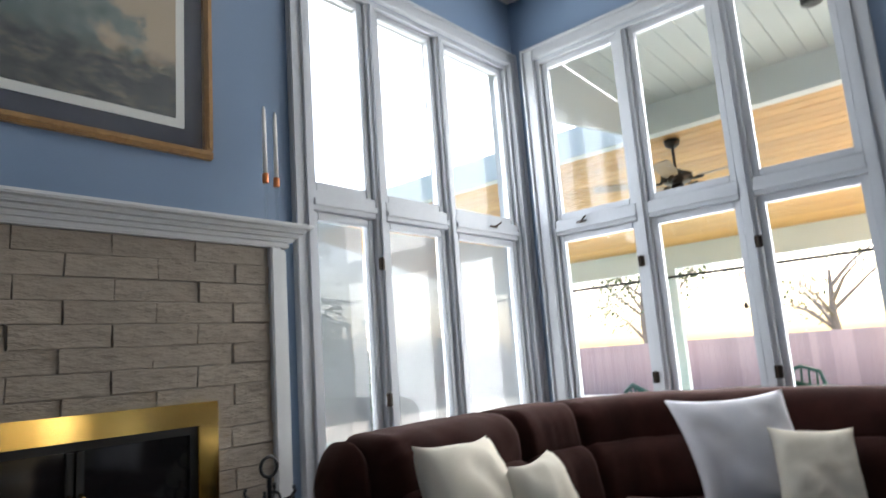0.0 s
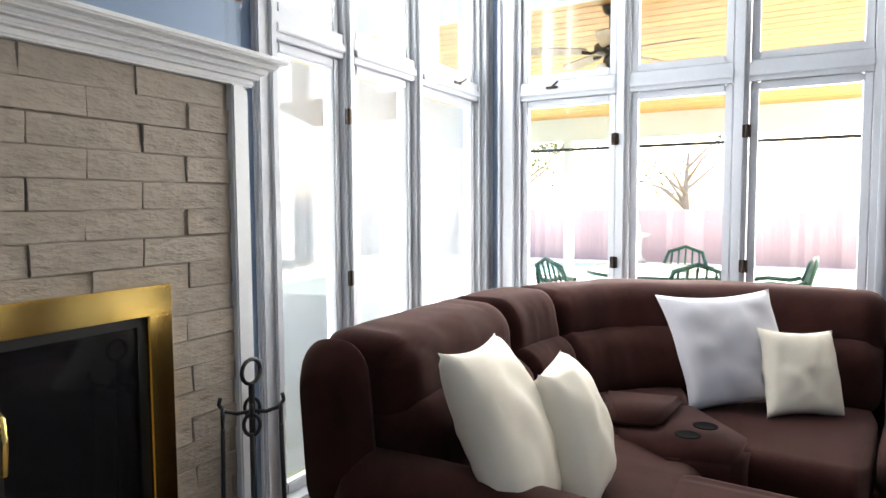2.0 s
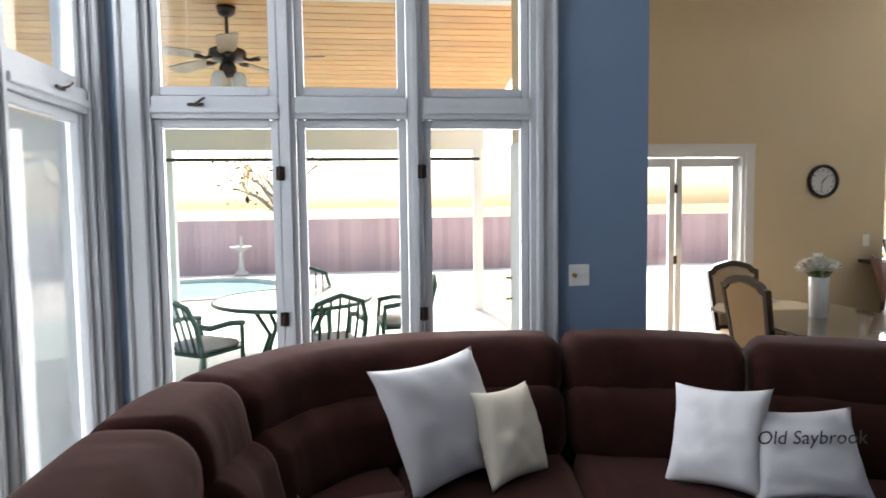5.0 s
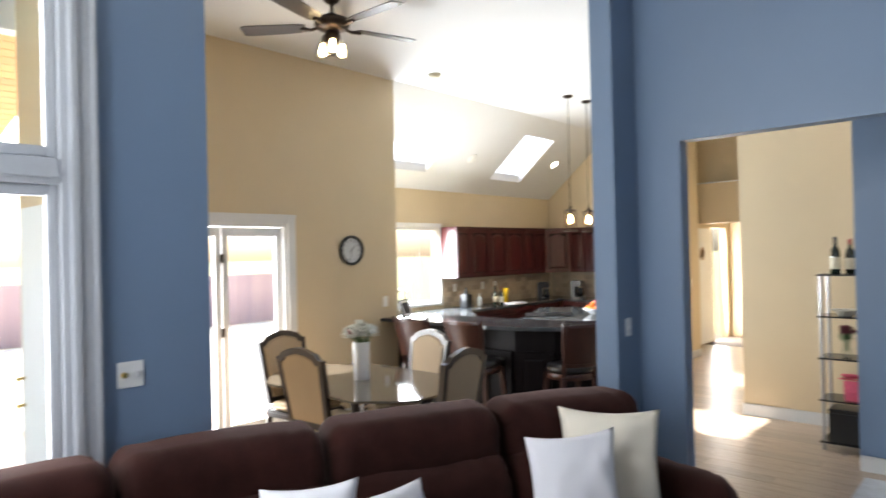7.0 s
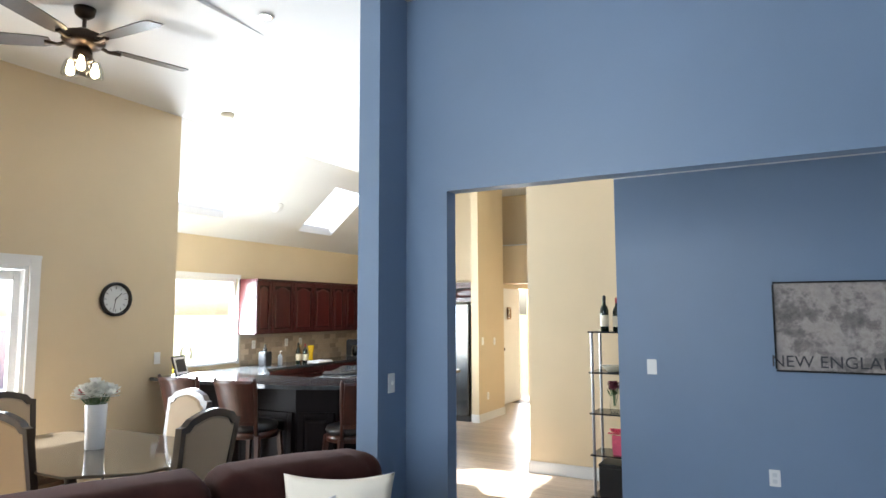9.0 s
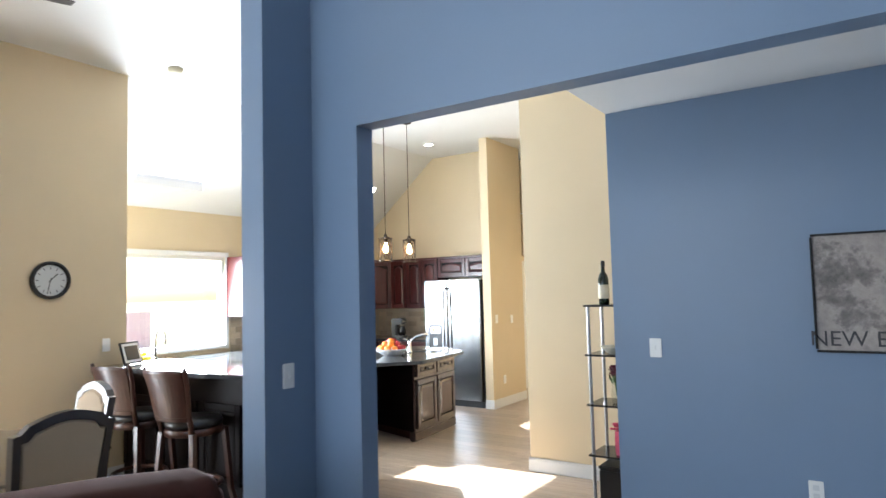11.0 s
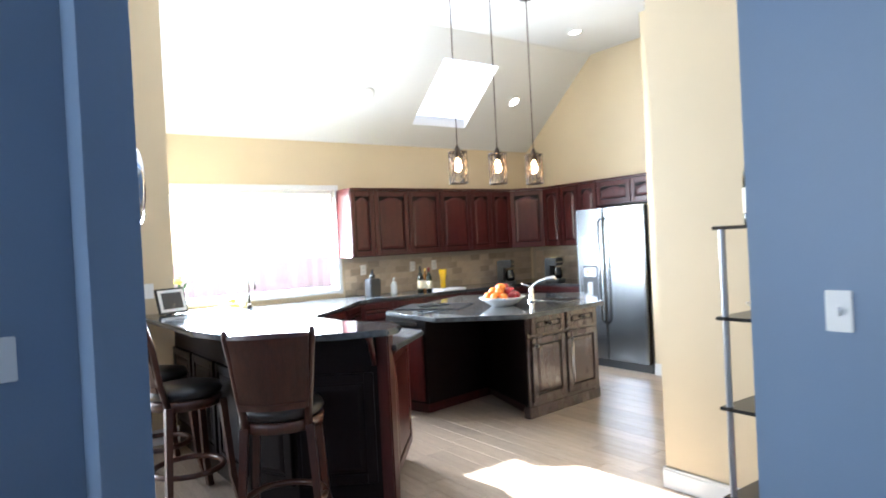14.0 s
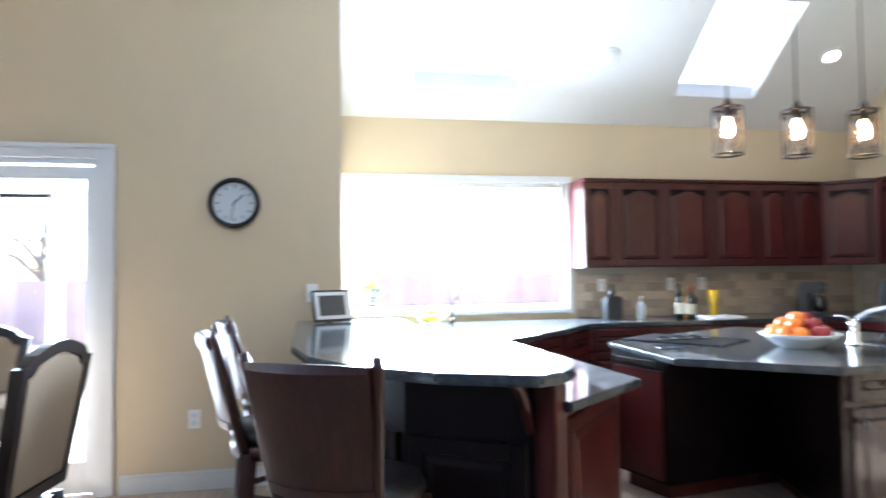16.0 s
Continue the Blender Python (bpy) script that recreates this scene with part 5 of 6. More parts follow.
def upper_unit(p0, p1, depth, z0, z1, doors, label="dark cherry wall cabinet with raised arched panel doors"):
    """A wall cabinet on the face p0 to p1, its body behind it."""
    w = math.dist(p0, p1)
    u = thing("wall_cabinet", face_pose(p0, p1, z0), label, "cabinet", "cherry wall cabinets")
    h = z1 - z0
    part("body", B(0.0015, w - 0.0015, -depth, 0.0, 0, h, bevel=0.002), CHERRY, u)
    part("crown", B(0.0015, w - 0.0015, -depth, 0.034, h + 0.0005, h + 0.026, bevel=0.006), CHERRY, u)
    dw = w / doors
    for k in range(doors):
        add_door(u, pose(k * dw + 0.004, 0.0, 0.012), dw - 0.008, h - 0.024, CHERRY)
    return u


UF = KW - 0.325
y = -5.42
for w, n in ((0.30, 1), (0.91, 2), (0.46, 1), (0.67, 2)):
    upper_unit((UF, y - w), (UF, y), 0.324, 1.345, 2.085, n)
    y -= w
CY = y
UR = GY + 0.325
upper_unit((UF - 0.30, UR), (UF, CY), 0.16, 1.345, 2.085, 1, "dark cherry diagonal corner wall cabinet with arched panel door")
upper_unit((7.15, UR), (UF - 0.305, UR), 0.324, 1.345, 2.085, 1)
upper_unit((6.56, UR), (7.148, UR), 0.324, 1.345, 2.085, 2)
upper_unit((5.575, UR), (6.555, UR), 0.324, 1.80, 2.085, 2, "shallow dark cherry cabinet over the refrigerator")


def base_unit(p0, p1, depth, doors, drawer=True):
    w = math.dist(p0, p1)
    u = thing("base_cabinet", face_pose(p0, p1), "dark cherry base cabinet with panel doors and drawers", "cabinet", "cherry base cabinets")
    part("body", B(0.0015, w - 0.0015, -depth, 0.0, 0.10, 0.862, bevel=0.002), CHERRY, u)
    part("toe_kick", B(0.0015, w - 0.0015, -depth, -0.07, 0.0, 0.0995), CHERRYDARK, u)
    dw = w / doors
    for k in range(doors):
        add_door(u, pose(k * dw + 0.004, 0, 0.115), dw - 0.008, 0.55, CHERRY, False, (0.05, 0.5))
        add_door(u, pose(k * dw + 0.004, 0, 0.685), dw - 0.008, 0.165, CHERRY, False, (dw / 2, 0.08), name="drawer")


BX = 7.47
yy = -5.33
for w in (0.80, 0.80, 0.80):
    base_unit((BX, yy - w), (BX, yy), 0.60, 2)
    yy -= w
base_unit((6.57, -7.79), (7.45, -7.79), 0.60, 2)
base_unit((BX - 0.01, -5.32), (7.03, -4.94), 0.30, 1)
base_unit((7.03, -4.93), (6.47, -4.355), 0.30, 1)

tagged(part("worktop", prism([(4.56, -4.01), (4.94, -4.45), (6.46, -4.36), (7.02, -4.96), (7.45, -5.33), (7.45, -7.77), (6.575, -7.77), (6.575, -8.385), (8.065, -8.385), (8.065, -3.375), (5.2, -3.60)][::-1], 0.864, 0.898, bevel=0.006), GRANITE), "dark polished granite worktop running round the kitchen", "worktop")


def peninsula():
    p = thing("breakfast_bar", (0, 0, 0), "dark cherry breakfast bar with raised granite top and panelled front", "breakfast bar")
    front = [(4.60, -3.90), (4.86, -3.51), (5.20, -3.35), (6.82, -3.335)]
    back = [(6.82, -3.49), (5.28, -3.50), (5.02, -3.62), (4.755, -3.98)]
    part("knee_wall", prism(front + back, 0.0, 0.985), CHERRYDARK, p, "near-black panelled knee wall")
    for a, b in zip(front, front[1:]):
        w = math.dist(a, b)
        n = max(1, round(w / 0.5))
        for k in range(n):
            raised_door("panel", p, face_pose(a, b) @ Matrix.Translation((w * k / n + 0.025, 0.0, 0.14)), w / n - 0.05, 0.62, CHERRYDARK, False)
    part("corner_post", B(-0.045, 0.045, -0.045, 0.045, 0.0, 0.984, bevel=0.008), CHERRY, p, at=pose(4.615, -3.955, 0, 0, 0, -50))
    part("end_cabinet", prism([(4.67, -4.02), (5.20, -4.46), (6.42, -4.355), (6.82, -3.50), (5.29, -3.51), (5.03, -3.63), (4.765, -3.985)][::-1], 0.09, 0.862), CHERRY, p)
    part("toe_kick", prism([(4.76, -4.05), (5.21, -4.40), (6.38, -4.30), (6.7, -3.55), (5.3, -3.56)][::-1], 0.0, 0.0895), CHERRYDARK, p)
    a, b = (5.20, -4.46), (4.67, -4.02)
    w = math.dist(a, b)
    raised_door("end_panel", p, face_pose(a, b) @ Matrix.Translation((0.015, 0, 0.12)), w - 0.03, 0.70, CHERRY, False)
    part("corbel", tube([(4.605, -3.885, 0.80), (4.58, -3.86, 0.90), (4.535, -3.825, 0.96), (4.49, -3.79, 0.984)], [0.014, 0.018, 0.02, 0.018]), CHERRY, p, smooth=True)
    part("bar_top", prism([(6.825, -3.07), (5.35, -3.10), (4.98, -3.17), (4.70, -3.32), (4.48, -3.56), (4.36, -3.84), (4.40, -3.93), (4.48, -4.00), (4.64, -4.04), (5.00, -3.87), (5.35, -3.79), (6.825, -3.75)], 0.986, 1.022, bevel=0.010), GRANITE, p, "polished dark granite bar top")
    return p


peninsula()


def island():
    s = thing("kitchen_island", (0, 0, 0), "angled dark cherry kitchen island with granite top and panel doors", "kitchen island")
    body = [(5.29, -5.66), (5.39, -6.61), (5.90, -6.84), (6.70, -6.15), (6.40, -5.02), (5.97, -5.15), (6.10, -5.90)]
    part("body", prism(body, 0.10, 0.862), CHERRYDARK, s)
    inner = [(5.36, -5.74), (5.45, -6.55), (5.90, -6.76), (6.62, -6.12), (6.36, -5.10), (6.05, -5.20), (6.18, -6.0)]
    part("plinth", prism(inner, 0.0, 0.0995), CHERRY, s)
    a, b = (5.39, -6.61), (5.29, -5.66)
    w = math.dist(a, b)
    m = face_pose(a, b)
    part("face_frame", B(0.0, w, 0.0005, 0.016, 0.10, 0.861, bevel=0.003), CHERRYSHEEN, s, at=m)
    part("base_moulding", B(-0.01, w + 0.01, -0.05, 0.02, 0.0, 0.098, bevel=0.008), CHERRYSHEEN, s, at=m)
    dw = (w - 0.10) / 2
    for k in range(2):
        off = 0.035 + k * (dw + 0.03)
        add_door(s, m @ Matrix.Translation((off, 0.016, 0.13)), dw, 0.52, CHERRYSHEEN, False, (dw - 0.04 if k == 0 else dw - 0.04, 0.46), BLACK)
        add_door(s, m @ Matrix.Translation((off, 0.016, 0.68)), dw, 0.15, CHERRYSHEEN, False, (dw / 2, 0.075), BLACK, name="drawer")
    c, d = (5.97, -5.15), (6.40, -5.02)
    part("side_panel", B(0.03, 0.42, 0.001, 0.02, 0.12, 0.74, bevel=0.004), CHERRY, s, "reddish cherry side panel", at=face_pose(c, d))
    part("towel_bar", B(0.06, 0.40, 0.022, 0.040, 0.76, 0.80, bevel=0.006), STEEL, s, "brushed steel handle strip", at=face_pose(c, d))
    part("island_top", prism([(6.20, -4.90), (5.41, -4.87), (4.96, -5.38), (5.10, -6.41), (5.85, -7.0), (6.85, -6.2)], 0.864, 0.900, bevel=0.008), GRANITE, s, "polished dark granite island top")
    part("cooktop", B(-0.30, 0.30, -0.22, 0.22, 0.9005, 0.908, bevel=0.003), BLACKPL, s, "black glass cooktop", at=pose(6.12, -5.35, 0, 0, 0, 35))
    for k in range(3):
        part("burner_grate", tube([(6.02 + 0.07 * math.cos(t), -5.18 - 0.1 * k + 0.05 * math.sin(t), 0.925) for t in [2 * math.pi * j / 10 for j in range(11)]], 0.006, 6), BLACK, s)
    part("sink_rim", B(-0.2, 0.2, -0.14, 0.14, 0.9005, 0.906, bevel=0.002), STEEL, s, "steel prep sink rim", at=pose(5.55, -6.32, 0, 0, 0, 10))
    return s


island()


def tap(x, y, z, deg, mat, label):
    t = thing("tap", pose(x, y, z, 0, 0, deg), label, "tap")
    part("base", lathe([(0.032, 0), (0.034, 0.008), (0.022, 0.03), (0.019, 0.10), (0.022, 0.12), (0.015, 0.13)], 18), mat, t, smooth=True)
    part("spout", tube([(0, 0, 0.10), (0.02, 0, 0.145), (0.07, 0, 0.175), (0.14, 0, 0.195), (0.20, 0, 0.205), (0.21, 0, 0.185)], [0.016, 0.016, 0.017, 0.02, 0.021, 0.018], 12), mat, t, smooth=True)
    part("lever", tube([(0, 0, 0.12), (-0.04, 0, 0.15), (-0.08, 0, 0.16)], [0.010, 0.008, 0.006]), mat, t, smooth=True)


tap(5.62, -6.06, 0.900, -132, CHROME, "chrome pull-out tap on the granite island")
goose = thing("tap", (7.86, -4.30, 0.898), "tall dark arched kitchen tap in front of the window", "tap")
part("base", lathe([(0.026, 0), (0.026, 0.02), (0.016, 0.05)], 16), BRONZE, goose, smooth=True)
part("spout", tube([(0, 0, 0.04), (0, 0, 0.26)] + [(-0.09 + 0.09 * math.cos(a), 0, 0.26 + 0.09 * math.sin(a)) for a in [math.pi * k / 8 for k in range(1, 9)]] + [(-0.18, 0, 0.20)], 0.011, 10), BRONZE, goose, smooth=True)


def fridge():
    f = thing("refrigerator", pose(5.59, -7.67, 0), "stainless steel side-by-side refrigerator with ice dispenser", "refrigerator")
    part("cabinet", B(0.004, 0.926, -0.68, -0.035, 0.02, 1.745, bevel=0.006), plain("grey_fridge_case", (0.12, 0.12, 0.125), 0.45, 0.3, relief=0.0), f)
    part("grille", B(0.01, 0.92, -0.60, -0.025, 0.0, 0.085), BLACKPL, f)
    part("door", B(0.004, 0.524, -0.030, 0.04, 0.095, 1.75, bevel=0.012, seg=3), STEEL, f, "wide brushed steel door")
    d = part("door", B(0.532, 0.926, -0.030, 0.04, 0.095, 1.75, bevel=0.012, seg=3), STEEL, f, "narrow brushed steel door with dispenser")
    for x in (0.500, 0.556):
        h = tube([(x, 0.042, 0.50), (x, 0.085, 0.54), (x, 0.09, 1.05), (x, 0.085, 1.60), (x, 0.042, 1.64)], 0.013, 10)
        part("handle", h, STEEL, f, "long bowed steel handle", smooth=True)
    part("dispenser", B(0.63, 0.84, 0.0405, 0.046, 0.76, 1.12, bevel=0.003), BLACKPL, d, "black ice and water dispenser")
    part("dispenser_panel", B(0.65, 0.82, 0.0465, 0.050, 1.00, 1.10, bevel=0.002), GREYTUBE, d)
    part("dispenser_cup", B(0.70, 0.77, 0.0465, 0.060, 0.80, 0.94, bevel=0.006), GREYTUBE, d)
    part("sticker", B(0.74, 0.80, 0.0503, 0.0510, 1.03, 1.08), plain("yellow_sticker", (0.75, 0.62, 0.05), 0.5, relief=0.0), d, "small yellow label")


fridge()


# backsplash
def backsplash(name, m, w, h, seed):
    """Staggered stone tiles with recessed grout; local x along the wall, y out."""
    s = setting(name, B(0, w, 0.0005, 0.005, 0, h), GROUT, "beige tumbled stone tile backsplash under the cabinets", "backsplash")
    s.matrix_basis = m
    rng = random.Random(seed)
    th = 0.0775
    tile = finish(B(-0.0745, 0.0745, 0, 0.006, 0.0, th - 0.004, bevel=0.0025, seg=1))
    tile.materials.append(TILEM)
    half = finish(B(-0.036, 0.036, 0, 0.006, 0.0, th - 0.004, bevel=0.0025, seg=1))
    half.materials.append(TILEM)
    rows = int(h / th)
    for r in range(rows):
        x = 0.002
        first = r % 2
        while x < w - 0.07:
            full = not first and x + 0.152 <= w
            first = 0
            me, ln = (tile, 0.1525) if full else (half, 0.0755)
            part("tile", me, TILEM, s, at=pose(x + ln / 2, 0.0051 + rng.uniform(0, 0.0015), r * th + 0.002))
            x += ln
    return s


backsplash("backsplash_back", face_pose((KW - 0.001, -8.38), (KW - 0.001, -5.46), 0.898), 2.90, 0.445, 3)
backsplash("backsplash_side", face_pose((6.60, GY + 0.001), (8.05, GY + 0.001), 0.898), 1.44, 0.445, 4)
for yv in (-5.72, -6.40, -6.72):
    wall_plate(pose(KW - 0.014, yv, 1.19, 0, 0, 90), "socket", "white wall socket on the stone tile backsplash", "wall_socket")

kw = thing("window_3", (KW, 0, 0), "wide white-framed kitchen window over the worktop, blazing daylight", "window", "", "structure")
cas = B(-0.02, -0.001, -5.45, -5.40, 0.94, 2.17, bevel=0.004)
B(-0.02, -0.001, -3.46, -3.38, 0.94, 2.17, bevel=0.004, bm=cas)
B(-0.02, -0.001, -5.40, -3.46, 2.11, 2.17, bevel=0.004, bm=cas)
part("casing", cas, TRIM, kw)
part("window_sill", B(-0.05, 0.10, -5.40, -3.46, 0.955, 0.99, bevel=0.005), TRIM, kw)
fr = B(0.02, 0.06, -5.40, -5.36, 0.99, 2.11)
B(0.02, 0.06, -3.50, -3.46, 0.99, 2.11, bm=fr)
B(0.02, 0.06, -5.36, -3.50, 0.99, 1.03, bm=fr)
B(0.02, 0.06, -5.36, -3.50, 2.07, 2.11, bm=fr)
part("window_frame", fr, TRIM, kw)
g = part("pane", B(0.038, 0.042, -5.36, -3.50, 1.03, 2.07), GLASS, kw)
g.visible_shadow = False


def bar_stool():
    c = thing("bar_stool", (0, 0, 0), "espresso wood bar stool with panel back and black leather seat", "bar stool", "stools at the breakfast bar")
    for sx in (-1, 1):
        for sy in (-1, 1):
            part("leg", loft([[(sx * a + u, sy * b + v, z) for u, v in ((-q, -q), (q, -q), (q, q), (-q, q))] for a, b, z, q in ((0.155, 0.155, 0.62, 0.020), (0.17, 0.17, 0.40, 0.018), (0.185, 0.185, 0.16, 0.017), (0.215, 0.215, 0.0, 0.019))]), STOOLWOOD, c)
    part("seat_ring", lathe([(0.175, 0.585), (0.205, 0.59), (0.21, 0.635), (0.20, 0.645), (0.17, 0.645)], 28), STOOLWOOD, c, smooth=True)
    part("seat", lathe([(0.05, 0.640), (0.195, 0.646), (0.212, 0.675), (0.20, 0.705), (0.12, 0.722), (0.02, 0.725)], 28), LEATHER, c, "round black leather seat", smooth=True)
    part("foot_ring", tube([(0.197 * math.cos(a), 0.197 * math.sin(a), 0.22) for a in [2 * math.pi * k / 24 for k in range(25)]], 0.017, 8), STOOLWOOD, c, smooth=True)
    for s in (-1, 1):
        part("back_post", tube([(s * 0.145, -0.15, 0.60), (s * 0.162, -0.195, 0.75), (s * 0.184, -0.232, 0.95), (s * 0.199, -0.268, 1.075), (s * 0.201, -0.276, 1.105)], [0.020, 0.019, 0.018, 0.017, 0.012]), STOOLWOOD, c, smooth=True)

    def bow(x, z, dy):
        q = 1 - (x / 0.2) ** 2
        return (x * (0.86 + 0.14 * (z - 0.735) / 0.34), -0.20 - (z - 0.75) * 0.24 - 0.05 * q + dy, z)
    xs = [-0.186 + 0.372 * k / 12 for k in range(13)]
    part("back_panel", loft([[bow(x, z, dy) for z, dy in ((0.745, 0.007), (1.035, 0.007), (1.035, -0.007), (0.745, -0.007))] for x in xs]), STOOLWOOD, c, "curved wooden back panel")
    part("top_rail", loft([[bow(x, z, dy) for z, dy in ((1.034, 0.014), (1.066, 0.016), (1.082 + 0.010 * (1 - (x / 0.2) ** 2), 0.006), (1.082 + 0.010 * (1 - (x / 0.2) ** 2), -0.008), (1.066, -0.018), (1.034, -0.016))] for x in xs]), STOOLWOOD, c)
    part("bottom_rail", loft([[bow(x, z, dy) for z, dy in ((0.715, 0.014), (0.746, 0.014), (0.746, -0.014), (0.715, -0.014))] for x in xs]), STOOLWOOD, c)
    return c


stool = bar_stool()
stool.matrix_basis = facing(4.577, -3.325, -30)
copy_thing(stool, facing(5.42, -3.06, -82))
copy_thing(stool, facing(6.08, -3.03, -80))

EDISON = glow("edison_bulb", (1.0, 0.62, 0.28), 12.0)


def pendant():
    p = thing("pendant_light", (0, 0, 0), "dark bronze cage pendant light with a glowing filament bulb", "pendant light", "pendants over the island")
    part("canopy", lathe([(0.012, -0.035), (0.055, -0.025), (0.062, 0.0)], 20), BRONZE, p, smooth=True)
    part("cord", rod((0, 0, -1.42), (0, 0, -0.03), 0.005, seg=8), BRONZE, p)
    part("socket", lathe([(0.02, -1.52), (0.024, -1.50), (0.024, -1.44), (0.01, -1.41)], 16), BRONZE, p, smooth=True)
    top, bot, rr = -1.47, -1.735, 0.078
    def spot(k, z):
        a = 2 * math.pi * k / 6
        return (rr * math.cos(a), rr * math.sin(a), z)
    for z in (top, bot):
        part("ring", tube([(rr * math.cos(a), rr * math.sin(a), z) for a in [2 * math.pi * k / 24 for k in range(25)]], 0.006, 6), BRONZE, p)
    for k in range(6):
        part("cage_bar", tube([spot(k, top), spot(k, bot)], 0.005, 6), BRONZE, p)
        part("cage_brace", tube([spot(k, top), spot(k + 1, (top + bot) / 2), spot(k, bot)] if k % 2 else [spot(k + 1, top), spot(k, (top + bot) / 2), spot(k + 1, bot)], 0.005, 6), BRONZE, p)
    for k in range(3):
        part("spider_arm", tube([(0.0, 0.0, -1.44), spot(2 * k, top)], 0.005, 6), BRONZE, p)
    part("bulb", lathe([(0.005, -1.64), (0.026, -1.625), (0.031, -1.595), (0.020, -1.545), (0.012, -1.52)], 16), EDISON, p, smooth=True)
    return p


pd = pendant()
pd.matrix_basis = pose(5.86, -5.50, H + 0.003)
copy_thing(pd, pose(5.85, -5.94, H + 0.003))
copy_thing(pd, pose(5.81, -6.35, H + 0.003))

# small things on the counters
fb = thing("fruit_bowl", (5.62, -5.72, 0.9005), "white ceramic bowl heaped with oranges and red apples", "bowl")
part("bowl", lathe([(0.09, 0), (0.10, 0.006), (0.17, 0.055), (0.20, 0.075), (0.195, 0.078), (0.16, 0.058), (0.05, 0.02)], 36), plain("white_glaze", (0.74, 0.75, 0.76), 0.2, vary=0.02, relief=0.0), fb, smooth=True)
ORANGE = plain("orange_peel", (0.80, 0.22, 0.02), 0.45, vary=0.1, grain=200, relief=0.3)
APPLE = plain("red_apple_skin", (0.32, 0.025, 0.03), 0.25, vary=0.35, grain=30, relief=0.0)
rng = random.Random(12)
for k in range(19):
    ring = 0 if k < 10 else (1 if k < 16 else 2)
    a = (k * 0.63 if ring == 0 else k * 1.05 if ring == 1 else k * 2.1)
    d = (0.125, 0.075, 0.03)[ring]
    r = rng.uniform(0.034, 0.040)
    kind = ORANGE if math.cos(a - 1.6) > 0.35 else APPLE
    prof = [(0.006, -r * 0.92)] + [(r * math.cos(t), r * 0.95 * math.sin(t)) for t in [-1.2, -0.8, -0.4, 0, 0.4, 0.8, 1.2]] + [(0.005, r * 0.86)]
    fruit = new("orange" if kind is ORANGE else "apple", finish(lathe(prof, 14), True))
    fruit.data.materials.append(kind)
    fruit.matrix_basis = pose(5.62 + d * math.cos(a), -5.72 + d * math.sin(a), 0.9005 + (0.085, 0.125, 0.155)[ring], rng.uniform(-30, 30), rng.uniform(-30, 30), 0)
    tagged(fruit, "ripe orange in the white fruit bowl" if kind is ORANGE else "dark red apple in the white fruit bowl", "fruit", "fruit in the bowl")

bottle(7.72, -6.28, 0.898, 0.30, 0.036, BOTTLE, "dark green wine bottle on the back worktop", "bottles on the worktop", BLACKPL)
bottle(7.66, -6.36, 0.898, 0.28, 0.036, BOTTLE, "dark wine bottle with cream label on the back worktop", "bottles on the worktop")
bottle(7.80, -6.40, 0.898, 0.27, 0.030, plain("amber_bottle_glass", (0.25, 0.10, 0.02), 0.1, relief=0.0), "amber oil bottle on the back worktop", "bottles on the worktop", BRASS)
tagged(part("yellow_vase", lathe([(0.03, 0), (0.034, 0.01), (0.03, 0.10), (0.05, 0.24), (0.046, 0.24), (0.026, 0.12)], 20, (7.80, -6.66, 0.898)), plain("yellow_glaze", (0.85, 0.55, 0.02), 0.25, vary=0.05, relief=0.0), smooth=True), "bright yellow flared vase on the back worktop", "vase")
kb = thing("coffee_canister", (7.82, -5.70, 0.898), "dark square kitchen canister with a tall pump top", "canister")
part("body", B(-0.07, 0.07, -0.07, 0.07, 0, 0.20, bevel=0.012), BLACKPL, kb)
part("cap", lathe([(0.03, 0.20), (0.03, 0.24), (0.015, 0.25), (0.012, 0.30)], 14), BLACKPL, kb, smooth=True)
sb = thing("soap_bottle", (7.76, -5.94, 0.898), "clear plastic soap bottle with white pump", "soap bottle")
part("body", lathe([(0.03, 0), (0.034, 0.01), (0.034, 0.12), (0.015, 0.15)], 18), plain("milky_plastic", (0.6, 0.64, 0.66), 0.25, relief=0.0), sb, smooth=True)
part("pump", tube([(0, 0, 0.15), (0, 0, 0.19), (-0.03, 0, 0.195)], 0.007), WHITEPL, sb, smooth=True)
cloth = bmesh.new()
n = 12
vs = [[cloth.verts.new((7.55 + 0.24 * i / n - 0.12, -6.55 + 0.34 * j / n - 0.17, 0.905 + 0.03 * abs(noise.noise(Vector((i * 0.4, j * 0.4, 2)))) + 0.012)) for i in range(n + 1)] for j in range(n + 1)]
for j in range(n):
    for i in range(n):
        cloth.faces.new((vs[j][i], vs[j][i + 1], vs[j + 1][i + 1], vs[j + 1][i]))
ret = bmesh.ops.extrude_face_region(cloth, geom=list(cloth.faces))
for v in ret["geom"]:
    if isinstance(v, bmesh.types.BMVert):
        v.co.z = 0.899
tagged(part("dish_cloth", cloth, COTTON, smooth=True), "crumpled white dish cloth on the dark worktop", "cloth")


